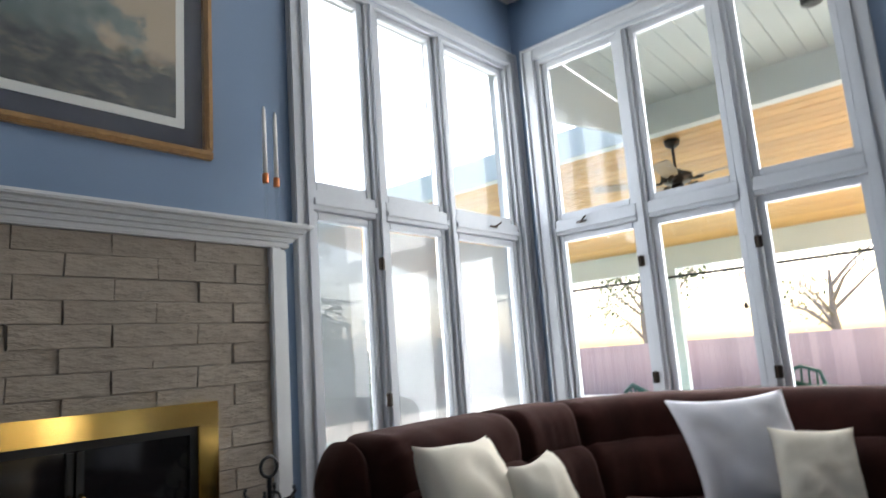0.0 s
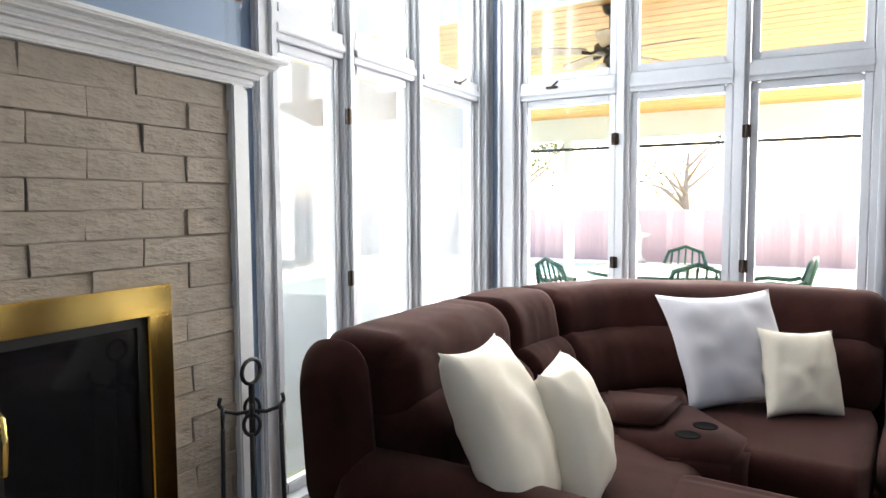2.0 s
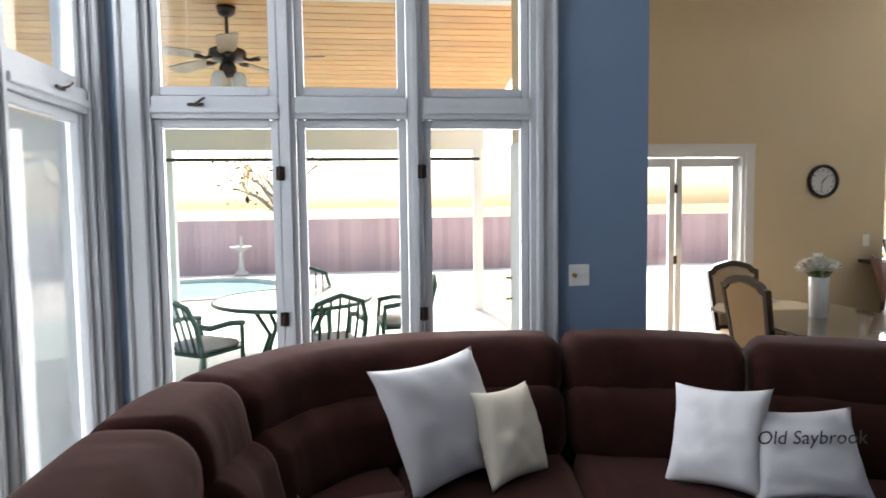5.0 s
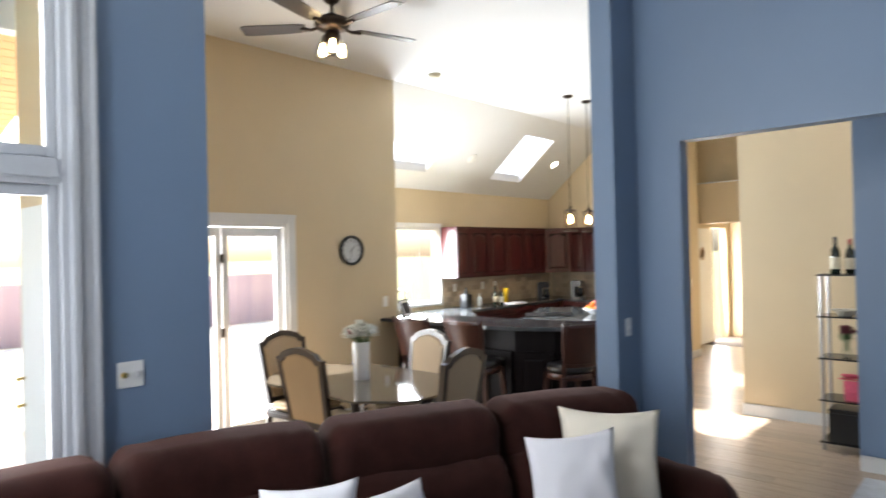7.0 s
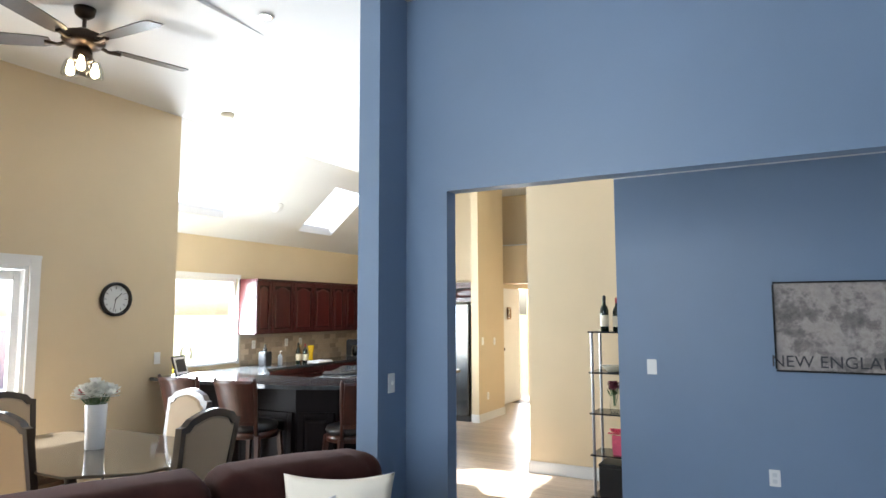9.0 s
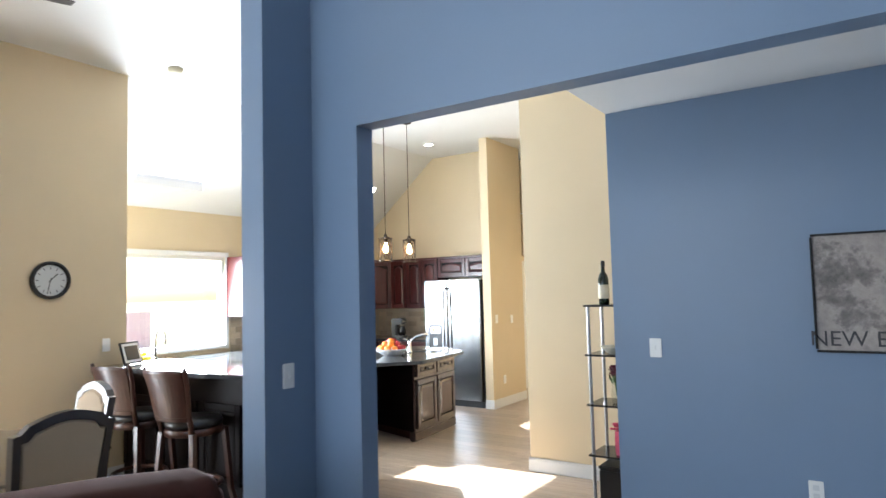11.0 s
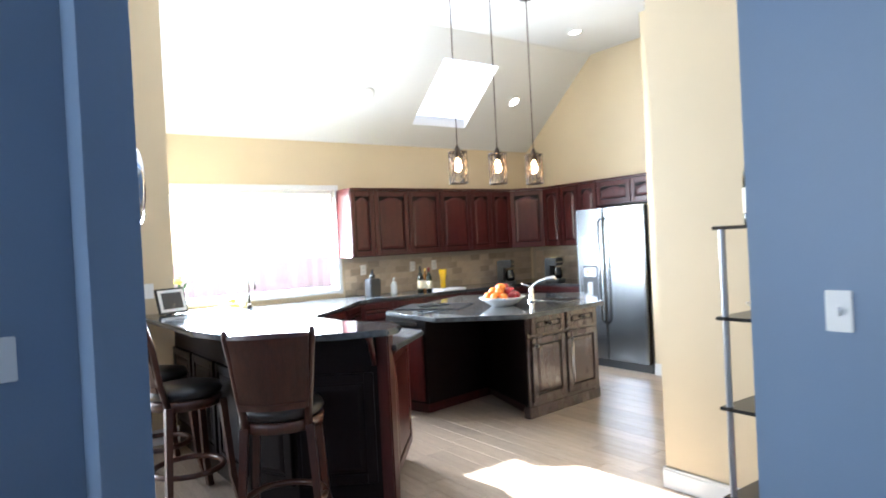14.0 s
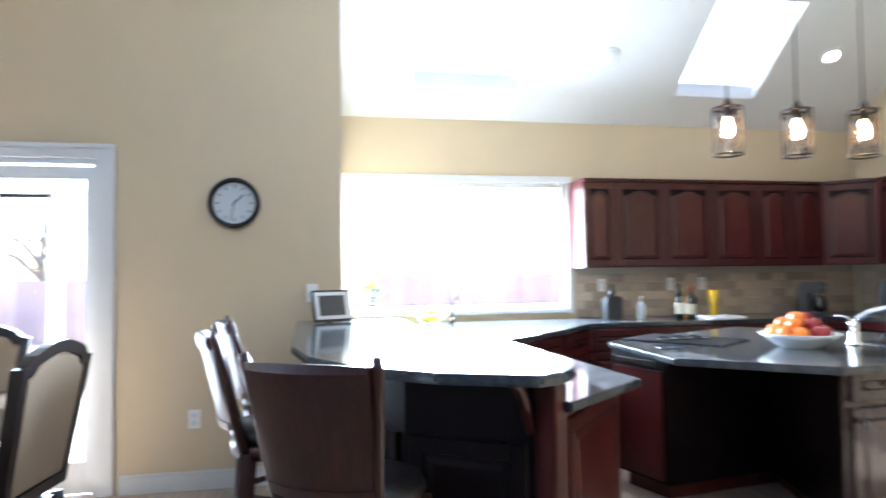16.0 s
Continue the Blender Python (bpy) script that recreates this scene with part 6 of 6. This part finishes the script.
def coffee_maker(x, y, deg):
    c = thing("coffee_maker", pose(x, y, 0.898, 0, 0, deg), "black countertop coffee maker with steel band", "coffee maker", "coffee makers")
    part("base", B(-0.08, 0.08, -0.11, 0.11, 0, 0.03, bevel=0.008), BLACKPL, c)
    part("tower", B(-0.075, 0.075, -0.11, -0.02, 0.0305, 0.27, bevel=0.012), BLACKPL, c)
    part("head", B(-0.078, 0.078, -0.11, 0.09, 0.20, 0.30, bevel=0.016), BLACKPL, c)
    part("band", B(-0.08, 0.08, 0.0905, 0.095, 0.235, 0.255, bevel=0.001), CHROME, c)
    part("carafe", lathe([(0.045, 0.031), (0.06, 0.06), (0.058, 0.12), (0.04, 0.16), (0.045, 0.175)], 18, (0, 0.045, 0)), FIREGLASS, c, smooth=True)


coffee_maker(7.68, -7.58, 125)
coffee_maker(7.32, -8.08, 100)

SCREEN = plain("dark_photo_screen", (0.06, 0.062, 0.065), 0.2, vary=0.1, relief=0.0)
pf = thing("photo_frame", pose(6.62, -3.30, 1.022, 0, 0, 112), "tilted black and white digital photo frame on the bar", "photo frame")
tilt = pose(0, 0, 0, 16, 0, 0)
part("frame", B(-0.125, 0.125, -0.009, 0.009, 0.004, 0.205, bevel=0.006), BLACKPL, pf, at=tilt)
part("border", B(-0.110, 0.110, 0.0091, 0.0115, 0.02, 0.19), WHITEPL, pf, at=tilt)
part("screen", B(-0.085, 0.085, 0.0116, 0.0135, 0.042, 0.168), SCREEN, pf, at=tilt)
part("stand", B(-0.02, 0.02, -0.075, -0.06, 0.0, 0.10, bevel=0.003), BLACKPL, pf)

lb = thing("lemon_bowl", (7.78, -4.10, 0.898), "clear glass bowl of lemons by the window", "bowl")
part("bowl", lathe([(0.05, 0), (0.055, 0.004), (0.11, 0.05), (0.125, 0.07), (0.12, 0.07), (0.10, 0.05), (0.03, 0.01)], 28), CLEAR, lb, smooth=True)
LEMON = plain("lemon_peel", (0.78, 0.60, 0.03), 0.4, vary=0.08, grain=150, relief=0.2)
for k in range(6):
    a = k * 1.256
    lm = new("lemon", finish(lathe([(0.004, -0.042), (0.014, -0.036), (0.028, -0.015), (0.03, 0.0), (0.028, 0.015), (0.014, 0.036), (0.004, 0.042)], 14), True))
    lm.data.materials.append(LEMON)
    lm.matrix_basis = pose(7.78 + (0.06 * math.cos(a) if k < 5 else 0), -4.10 + (0.06 * math.sin(a) if k < 5 else 0), 0.955 if k < 5 else 0.995, 80, 0, k * 70)
    tagged(lm, "yellow lemon in the glass bowl", "fruit", "lemons in the bowl")
bouquet("flower_vase", 7.86, -3.66, 0.898, lathe([(0.04, 0), (0.045, 0.005), (0.05, 0.10), (0.04, 0.16), (0.045, 0.18)], 18), CLEAR, "clear glass vase", [(5, 0.04, plain("yellow_petal", (0.80, 0.60, 0.05), 0.6, relief=0.1))], 0.10, 0.28, 21, "yellow flowers with green leaves in a glass vase by the window")

# ---- floor planks ----
plank_len, plank_w = 1.22, 0.152
shapes = {}
rng = random.Random(77)
rest = bmesh.new()
row = 0
yv = -9.88
count = 0
while yv < NY - 0.02:
    x = -2.0 - rng.uniform(0, plank_len)
    w = min(plank_w, NY - 0.02 - yv)
    while x < KW:
        a, b = max(x, -1.98), min(x + plank_len, KW - 0.005)
        x += plank_len
        if b - a < 0.05 or w < 0.03:
            continue
        near = a > 2.6 and -7.7 < yv < -1.0 and b < 7.4
        if near and count < 300:
            key = (round(b - a, 2), round(w, 3))
            if key not in shapes:
                shapes[key] = finish(B(-(b - a) / 2 + 0.0008, (b - a) / 2 - 0.0008, -w / 2 + 0.0008, w / 2 - 0.0008, -0.0115, 0.0, bevel=0.0012, seg=1))
                shapes[key].materials.append(PLANK)
            part("plank", shapes[key], PLANK, bpy.data.objects["floor"], at=pose((a + b) / 2, yv + w / 2, 0, 0, 0, 180 if rng.random() < 0.5 else 0))
            count += 1
        else:
            vs = [rest.verts.new(p) for p in ((a + 0.001, yv + 0.001, -0.0005), (b - 0.001, yv + 0.001, -0.0005), (b - 0.001, yv + w - 0.001, -0.0005), (a + 0.001, yv + w - 0.001, -0.0005), (a + 0.001, yv + 0.001, -0.0115), (b - 0.001, yv + 0.001, -0.0115), (b - 0.001, yv + w - 0.001, -0.0115), (a + 0.001, yv + w - 0.001, -0.0115))]
            for q in ((0, 1, 2, 3), (0, 4, 5, 1), (1, 5, 6, 2), (2, 6, 7, 3), (3, 7, 4, 0)):
                rest.faces.new([vs[i] for i in q])
    yv += plank_w
far = part("floor_boards", rest, PLANK, bpy.data.objects["floor"])
far["kind"] = "stuff"


# ---- outside ----
CONC = plain("pale_patio_concrete", (0.48, 0.45, 0.41), 0.85, vary=0.12, grain=40, relief=0.3, big=0.8)
GRASSM = plain("dry_lawn", (0.12, 0.13, 0.05), 0.95, vary=0.3, grain=30, relief=0.5, big=0.6)
# red-brown boards, paled in their colour for the haze of the window glass
FENCEM = wood("hazed_red_brown_fence_wood", (0.52, 0.36, 0.36), (0.62, 0.46, 0.46), 0.8, (5, 5, 0.7), 3, 0.2)
PINE = wood("golden_pine_board", (0.50, 0.25, 0.07), (0.72, 0.42, 0.15), 0.45, (9, 0.8, 9), 3, 0.2)
PORCHW = plain("pale_porch_paint", (0.62, 0.66, 0.67), 0.5, vary=0.05, grain=60, relief=0.08)
GREENM = plain("green_painted_metal", (0.02, 0.10, 0.065), 0.4, 0.2, vary=0.15, relief=0.03)
SEATW = plain("pale_outdoor_cushion", (0.62, 0.62, 0.56), 0.9, vary=0.08, grain=200, relief=0.3)
BARK = plain("grey_bark", (0.26, 0.22, 0.19), 0.9, vary=0.3, grain=25, relief=0.8, depth=0.01)
FOLIAGE = plain("tree_leaves", (0.055, 0.095, 0.03), 0.6, vary=0.35, grain=8, relief=0.0, big=2)

gm = bmesh.new()
gm.faces.new([gm.verts.new(p) for p in ((-300, -300, -0.16), (300, -300, -0.16), (300, 300, -0.16), (-300, 300, -0.16))])
setting("ground", gm, GRASSM, "flat dry lawn reaching the horizon", "ground")
POOL = [(14.6 + 1.5 * math.cos(a) * (1 + 0.12 * math.cos(2 * a)), 5.0 + 1.9 * math.sin(a) * (1 + 0.10 * math.sin(a))) for a in [2 * math.pi * k / 40 for k in range(40)]]
pv = bmesh.new()
ring = [pv.verts.new((x, y, -0.06)) for x, y in POOL]
outer = []
for k in range(40):
    a = 2 * math.pi * k / 40
    c, s = math.cos(a), math.sin(a)
    t = min((17.2 - 14.6) / c if c > 1e-6 else 1e9, (EX + 0.17 - 14.6) / c if c < -1e-6 else 1e9, (12.0 - 5.0) / s if s > 1e-6 else 1e9, (-9.0 - 5.0) / s if s < -1e-6 else 1e9)
    outer.append(pv.verts.new((14.6 + c * t, 5.0 + s * t, -0.06)))
for k in range(40):
    pv.faces.new((ring[k], ring[(k + 1) % 40], outer[(k + 1) % 40], outer[k]))
for cx, cy, ks in ((17.2, 12.0, None), (EX + 0.17, 12.0, None), (EX + 0.17, -9.0, None), (17.2, -9.0, None)):
    near = sorted(range(40), key=lambda k: (outer[k].co.x - cx) ** 2 + (outer[k].co.y - cy) ** 2)[:2]
    for k in range(40):
        a, b = outer[k], outer[(k + 1) % 40]
        if abs(a.co.x - b.co.x) > 1e-4 and abs(a.co.y - b.co.y) > 1e-4 and min((a.co.x - cx) ** 2 + (a.co.y - cy) ** 2, (b.co.x - cx) ** 2 + (b.co.y - cy) ** 2) < 40 and ((abs(a.co.x - cx) < 1e-3 and abs(b.co.y - cy) < 1e-3) or (abs(b.co.x - cx) < 1e-3 and abs(a.co.y - cy) < 1e-3)):
            pv.faces.new((a, b, pv.verts.new((cx, cy, -0.06))))
setting("pavement_patio", pv, CONC, "pale concrete pool patio behind the house", "pavement")
m, nt, p = start_mat("pool_water", 0.05)
p.inputs["Base Color"].default_value = (0.24, 0.52, 0.52, 1)
wv = noise_tex(nt, tex_coord(nt), 6.0, 3)
nt.links.new(bump(nt, wv, 0.2, 0.02), p.inputs["Normal"])
wm = bmesh.new()
wm.faces.new([wm.verts.new((x, y, -0.12)) for x, y in POOL])
setting("water", wm, m, "turquoise swimming pool water", "water")
cope = bmesh.new()
loops = [[(14.6 + (x - 14.6) * f, 5.0 + (y - 5.0) * f, z) for f, z in ((0.985, -0.12), (0.985, -0.02), (1.07, -0.02), (1.07, -0.059))] for x, y in POOL]
loft(loops + loops[:1], cope, close=False)
setting("pool_coping", cope, CONC, "pale rounded stone rim round the pool", "coping")

setting("porch_floor", B(EX + 0.17, 11.2, 0.31, 9.5, -0.10, -0.045, bevel=0.01), plain("green_porch_paint", (0.17, 0.28, 0.25), 0.5, vary=0.1, grain=30, relief=0.1), "grey-green painted porch floor slab", "floor")

# fence
fence = thing("fence", (18.0, 0, -0.16), "red-brown board fence at the end of the garden", "fence")
board = finish(B(-0.012, 0.012, -0.0742, 0.0742, 0.02, 1.40, bevel=0.004, seg=1))
board.materials.append(FENCEM)
for k in range(170):
    part("board", board, FENCEM, fence, at=pose(0.0, -10.5 + 0.15 * k, 0))
for z in (0.35, 1.15):
    part("rail", B(0.013, 0.06, -10.6, 15.1, z - 0.04, z + 0.04), FENCEM, fence)
nf = thing("fence", (0, 13.0, -0.16), "red-brown board fence along the side of the garden", "fence")
side_board = finish(B(-0.145, 0.145, -0.012, 0.012, 0.02, 1.75, bevel=0.004, seg=1))
side_board.materials.append(FENCEM)
for k in range(70):
    part("board", side_board, FENCEM, nf, at=pose(-3.0 + 0.30 * k, 0, 0))

# porch roof
porch = thing("porch_roof", (0, 0, 0), "covered porch with pale board ceiling, golden pine slope and white beams", "porch")
PW0, PW1, PW2 = -0.2, 3.2, 9.4
for k in range(16):
    ya = 0.32 + (PW1 - 0.32) / 16 * k
    yb = ya + (PW1 - 0.32) / 16 - 0.008
    part("ceiling_board", loft([[(x, ya, z), (x, yb, z), (x, yb, z + 0.02), (x, ya, z + 0.02)] for x, z in ((EX + 0.165, 4.02), (7.2, 3.84))]), PORCHW, porch)
part("roof_deck", loft([[(x, PW0, z), (x, PW1, z), (x, PW1, z + 0.05), (x, PW0, z + 0.05)] for x, z in ((EX + 0.165, 4.10), (7.3, 3.90))]), PORCHW, porch)
part("roof_deck", loft([[(x, PW0, z), (x, PW2, z), (x, PW2, z + 0.05), (x, PW0, z + 0.05)] for x, z in ((7.36, 3.86), (11.3, 2.95))]), PORCHW, porch)
part("inner_beam", B(7.2, 7.36, PW0, PW2, 3.50, 3.86, bevel=0.006), PORCHW, porch)
boards = 27
for k in range(boards):
    xa = 7.37 + (11.0 - 7.37) / boards * k
    xb = xa + (11.0 - 7.37) / boards - 0.012
    za, zb = 3.52 - 0.2 * (xa - 7.37), 3.52 - 0.2 * (xb - 7.37)
    part("pine_board", loft([[(xa, y, za), (xb, y, zb), (xb, y, zb + 0.022), (xa, y, za + 0.022)] for y in (PW0, PW2)]), PINE, porch)
part("outer_beam", B(11.0, 11.16, PW0, PW2, 2.43, 2.80, bevel=0.006), PORCHW, porch)
for yv in (-0.1, 4.5, 9.25):
    part("post", B(11.01, 11.15, yv - 0.07, yv + 0.07, -0.06, 2.43, bevel=0.006), PORCHW, porch)
part("gable_end", loft([[(x, y, z) for x, z in ((EX + 0.17, 3.2), (EX + 0.17, 4.02), (7.2, 3.84), (7.2, 3.55))] for y in (PW1, PW1 + 0.05)]), PORCHW, porch)
part("light_rail", rod((10.9, -0.1, 2.28), (10.9, 9.3, 2.28), 0.025), BLACK, porch, "dark hanging rail")
can = thing("porch_light", (6.2, 1.15, 3.905), "small dark round porch ceiling light", "ceiling light")
part("housing", lathe([(0.06, -0.06), (0.08, -0.05), (0.085, 0.0)], 18), BLACK, can, smooth=True)
OPAL = plain("opal_glass", (0.75, 0.72, 0.66), 0.25, vary=0.03, relief=0.0)
TANBLADE = wood("tan_fan_blade", (0.22, 0.14, 0.08), (0.42, 0.30, 0.18), 0.5, (1, 8, 8), 4, 0.2)
ceiling_fan(pose(7.55, 2.92, 3.48) @ Matrix.Scale(1.3, 4), TANBLADE, BRONZE, 0.28, 3, OPAL, OPAL, "dark bronze porch fan with tan blades and opal shades", 47)
ch = thing("wind_chime", (10.85, 3.35, 2.26), "small copper wind chime hanging from the porch beam", "wind chime")
part("cord", rod((0, 0, -0.05), (0, 0, 0.0), 0.004), BRONZE, ch)
part("disc", lathe([(0.05, -0.07), (0.055, -0.06), (0.02, -0.05)], 16), COPPER, ch)
for k in range(5):
    a = 1.256 * k
    part("tube", rod((0.04 * math.cos(a), 0.04 * math.sin(a), -0.36 + 0.03 * k), (0.04 * math.cos(a), 0.04 * math.sin(a), -0.07), 0.008, seg=8), COPPER, ch)
part("sail", lathe([(0.004, -0.62), (0.035, -0.58), (0.03, -0.54), (0.004, -0.50)], 12), BRONZE, ch)
pdoor = thing("door_3", (6.0, 0.50, -0.05), "pale porch door standing open with brass handle", "door", "", "structure")
part("leaf", B(-0.5, 0.02, 0.0, 0.045, 0.02, 2.10, bevel=0.004), PORCHW, pdoor)
for z in (0.92, 1.08):
    part("door_handle", tube([(-0.03, 0.045, z), (-0.03, 0.09, z), (-0.09, 0.095, z)], 0.010), BRASS, pdoor, "brass lever", smooth=True)


def patio_chair():
    c = thing("patio_chair", (0, 0, 0), "green metal patio armchair with pale seat cushion", "chair", "chairs round the patio table")
    for s in (-1, 1):
        part("leg", tube([(s * 0.26, 0.24, 0.0), (s * 0.25, 0.22, 0.35), (s * 0.27, 0.20, 0.62)], 0.021), GREENM, c, smooth=True)
        part("leg", tube([(s * 0.25, -0.30, 0.0), (s * 0.24, -0.22, 0.40)], 0.021), GREENM, c, smooth=True)
        part("arm", tube([(s * 0.27, 0.22, 0.62), (s * 0.285, 0.05, 0.645), (s * 0.27, -0.16, 0.63), (s * 0.24, -0.25, 0.66)], 0.025), GREENM, c, smooth=True)
    part("back_hoop", tube([(-0.24, -0.22, 0.40), (-0.25, -0.28, 0.66), (-0.20, -0.33, 0.82), (0, -0.36, 0.89), (0.20, -0.33, 0.82), (0.25, -0.28, 0.66), (0.24, -0.22, 0.40)], 0.024), GREENM, c, smooth=True)
    for k in range(5):
        x = -0.16 + 0.08 * k
        part("spindle", tube([(x, -0.22, 0.42), (x * 1.05, -0.29, 0.66), (x, -0.345, 0.86 - abs(x) * 0.2)], 0.013), GREENM, c, smooth=True)
    part("seat_frame", B(-0.26, 0.26, -0.24, 0.24, 0.385, 0.41, bevel=0.01), GREENM, c)
    part("seat", B(-0.235, 0.235, -0.22, 0.23, 0.411, 0.47, bevel=0.025, seg=3), SEATW, c, "pale seat cushion", smooth=True)
    return c


pc = patio_chair()
base = Matrix.Translation((0, 0, -0.045))
pc.matrix_basis = base @ facing(6.95, 3.10, -35)
for x, y, deg in ((6.95, 2.00, 20), (8.80, 2.35, 180), (7.85, 1.30, 95)):
    copy_thing(pc, base @ facing(x, y, deg))
pt = thing("patio_table", (7.8, 2.4, -0.045), "round green metal patio table with pale glass top", "table")
part("tabletop", lathe([(0.76, 0.685), (0.78, 0.69), (0.78, 0.705), (0.76, 0.71)], 36), plain("frosted_table_glass", (0.55, 0.62, 0.60), 0.1, relief=0.0), pt)
part("rim", tube([(0.785 * math.cos(a), 0.785 * math.sin(a), 0.697) for a in [2 * math.pi * k / 32 for k in range(33)]], 0.02), GREENM, pt, smooth=True)
for k in range(4):
    a = math.pi / 4 + math.pi / 2 * k
    c, s = math.cos(a), math.sin(a)
    part("leg", tube([(0.50 * c, 0.50 * s, 0.685), (0.30 * c, 0.30 * s, 0.38), (0.48 * c, 0.48 * s, 0.0)], 0.024), GREENM, pt, smooth=True)

def tree(x, y, h, spread, seed, leaves, label):
    t = thing("tree", (x, y, -0.16), label, "tree", "garden trees")
    rng = random.Random(seed)
    wood_bm, lf = bmesh.new(), bmesh.new()
    tips = []
    tube([(0, 0, 0), (0.05, 0.02, h * 0.2), (-0.04, 0.06, h * 0.42), (0.05, 0.0, h * 0.7)], [0.16, 0.13, 0.10, 0.04], 8, wood_bm)
    for k in range(9):
        a, z0 = rng.uniform(0, 6.28), h * rng.uniform(0.28, 0.6)
        ln = spread * rng.uniform(0.6, 1.0)
        p0 = Vector((0, 0.03, z0))
        p1 = p0 + Vector((math.cos(a) * ln * 0.5, math.sin(a) * ln * 0.5, h * 0.14))
        p2 = p0 + Vector((math.cos(a) * ln, math.sin(a) * ln, h * rng.uniform(0.18, 0.36)))
        tube([p0, p1, p2], [0.06, 0.04, 0.012], 6, wood_bm)
        tips += [p1, p2, (p1 + p2) / 2]
        for j in range(3):
            q = p2 + Vector((rng.uniform(-1, 1), rng.uniform(-1, 1), rng.uniform(-0.2, 0.9))) * spread * 0.35
            tube([p1.lerp(p2, 0.4 + 0.2 * j), q], [0.02, 0.006], 5, wood_bm)
            tips.append(q)
    tips.append(Vector((0, 0, h * 0.85)))
    for k in range(leaves):
        c = rng.choice(tips) + Vector((rng.gauss(0, 1), rng.gauss(0, 1), rng.gauss(0, 0.8))) * spread * 0.16
        d = Vector((rng.uniform(-1, 1), rng.uniform(-1, 1), rng.uniform(-0.6, 0.6))).normalized()
        s = d.cross(Vector((0.3, 0.2, 1))).normalized()
        ln = rng.uniform(0.10, 0.20)
        lf.faces.new([lf.verts.new(p) for p in (c, c + d * ln * 0.5 + s * ln * 0.28, c + d * ln, c + d * ln * 0.5 - s * ln * 0.28)])
    part("trunk", wood_bm, BARK, t)
    if leaves:
        c = part("crown", lf, FOLIAGE, t)
    return t


tree(21.0, 9.5, 5.0, 2.2, 3, 2600, "leafy green garden tree behind the fence")
tree(22.0, 4.2, 4.5, 2.0, 4, 250, "nearly bare garden tree behind the fence")
tree(10.5, 16.5, 6.2, 2.2, 5, 2600, "leafy green tree behind the neighbouring roof")
tree(4.5, 15.2, 5.0, 2.3, 8, 2600, "leafy green tree behind the side fence")
tree(7.6, 15.6, 5.4, 2.4, 9, 2600, "leafy green tree behind the side fence")
tree(4.2, 6.2, 2.0, 0.9, 6, 1500, "small leafy shrub tree beside the patio")
tree(6.6, 7.0, 1.8, 0.8, 7, 1400, "small leafy shrub tree beside the patio")
ft = thing("bird_bath", (17.0, 4.6, -0.06), "white stone bird bath in front of the fence", "bird bath")
part("pedestal", lathe([(0.16, 0), (0.17, 0.06), (0.07, 0.14), (0.06, 0.5), (0.09, 0.6)], 18), CONC, ft, smooth=True)
part("basin", lathe([(0.08, 0.6), (0.24, 0.66), (0.26, 0.70), (0.24, 0.70), (0.05, 0.64)], 24), CONC, ft, smooth=True)
part("finial", lathe([(0.03, 0.66), (0.05, 0.74), (0.02, 0.82), (0.035, 0.88), (0.005, 0.96)], 14), CONC, ft, smooth=True)
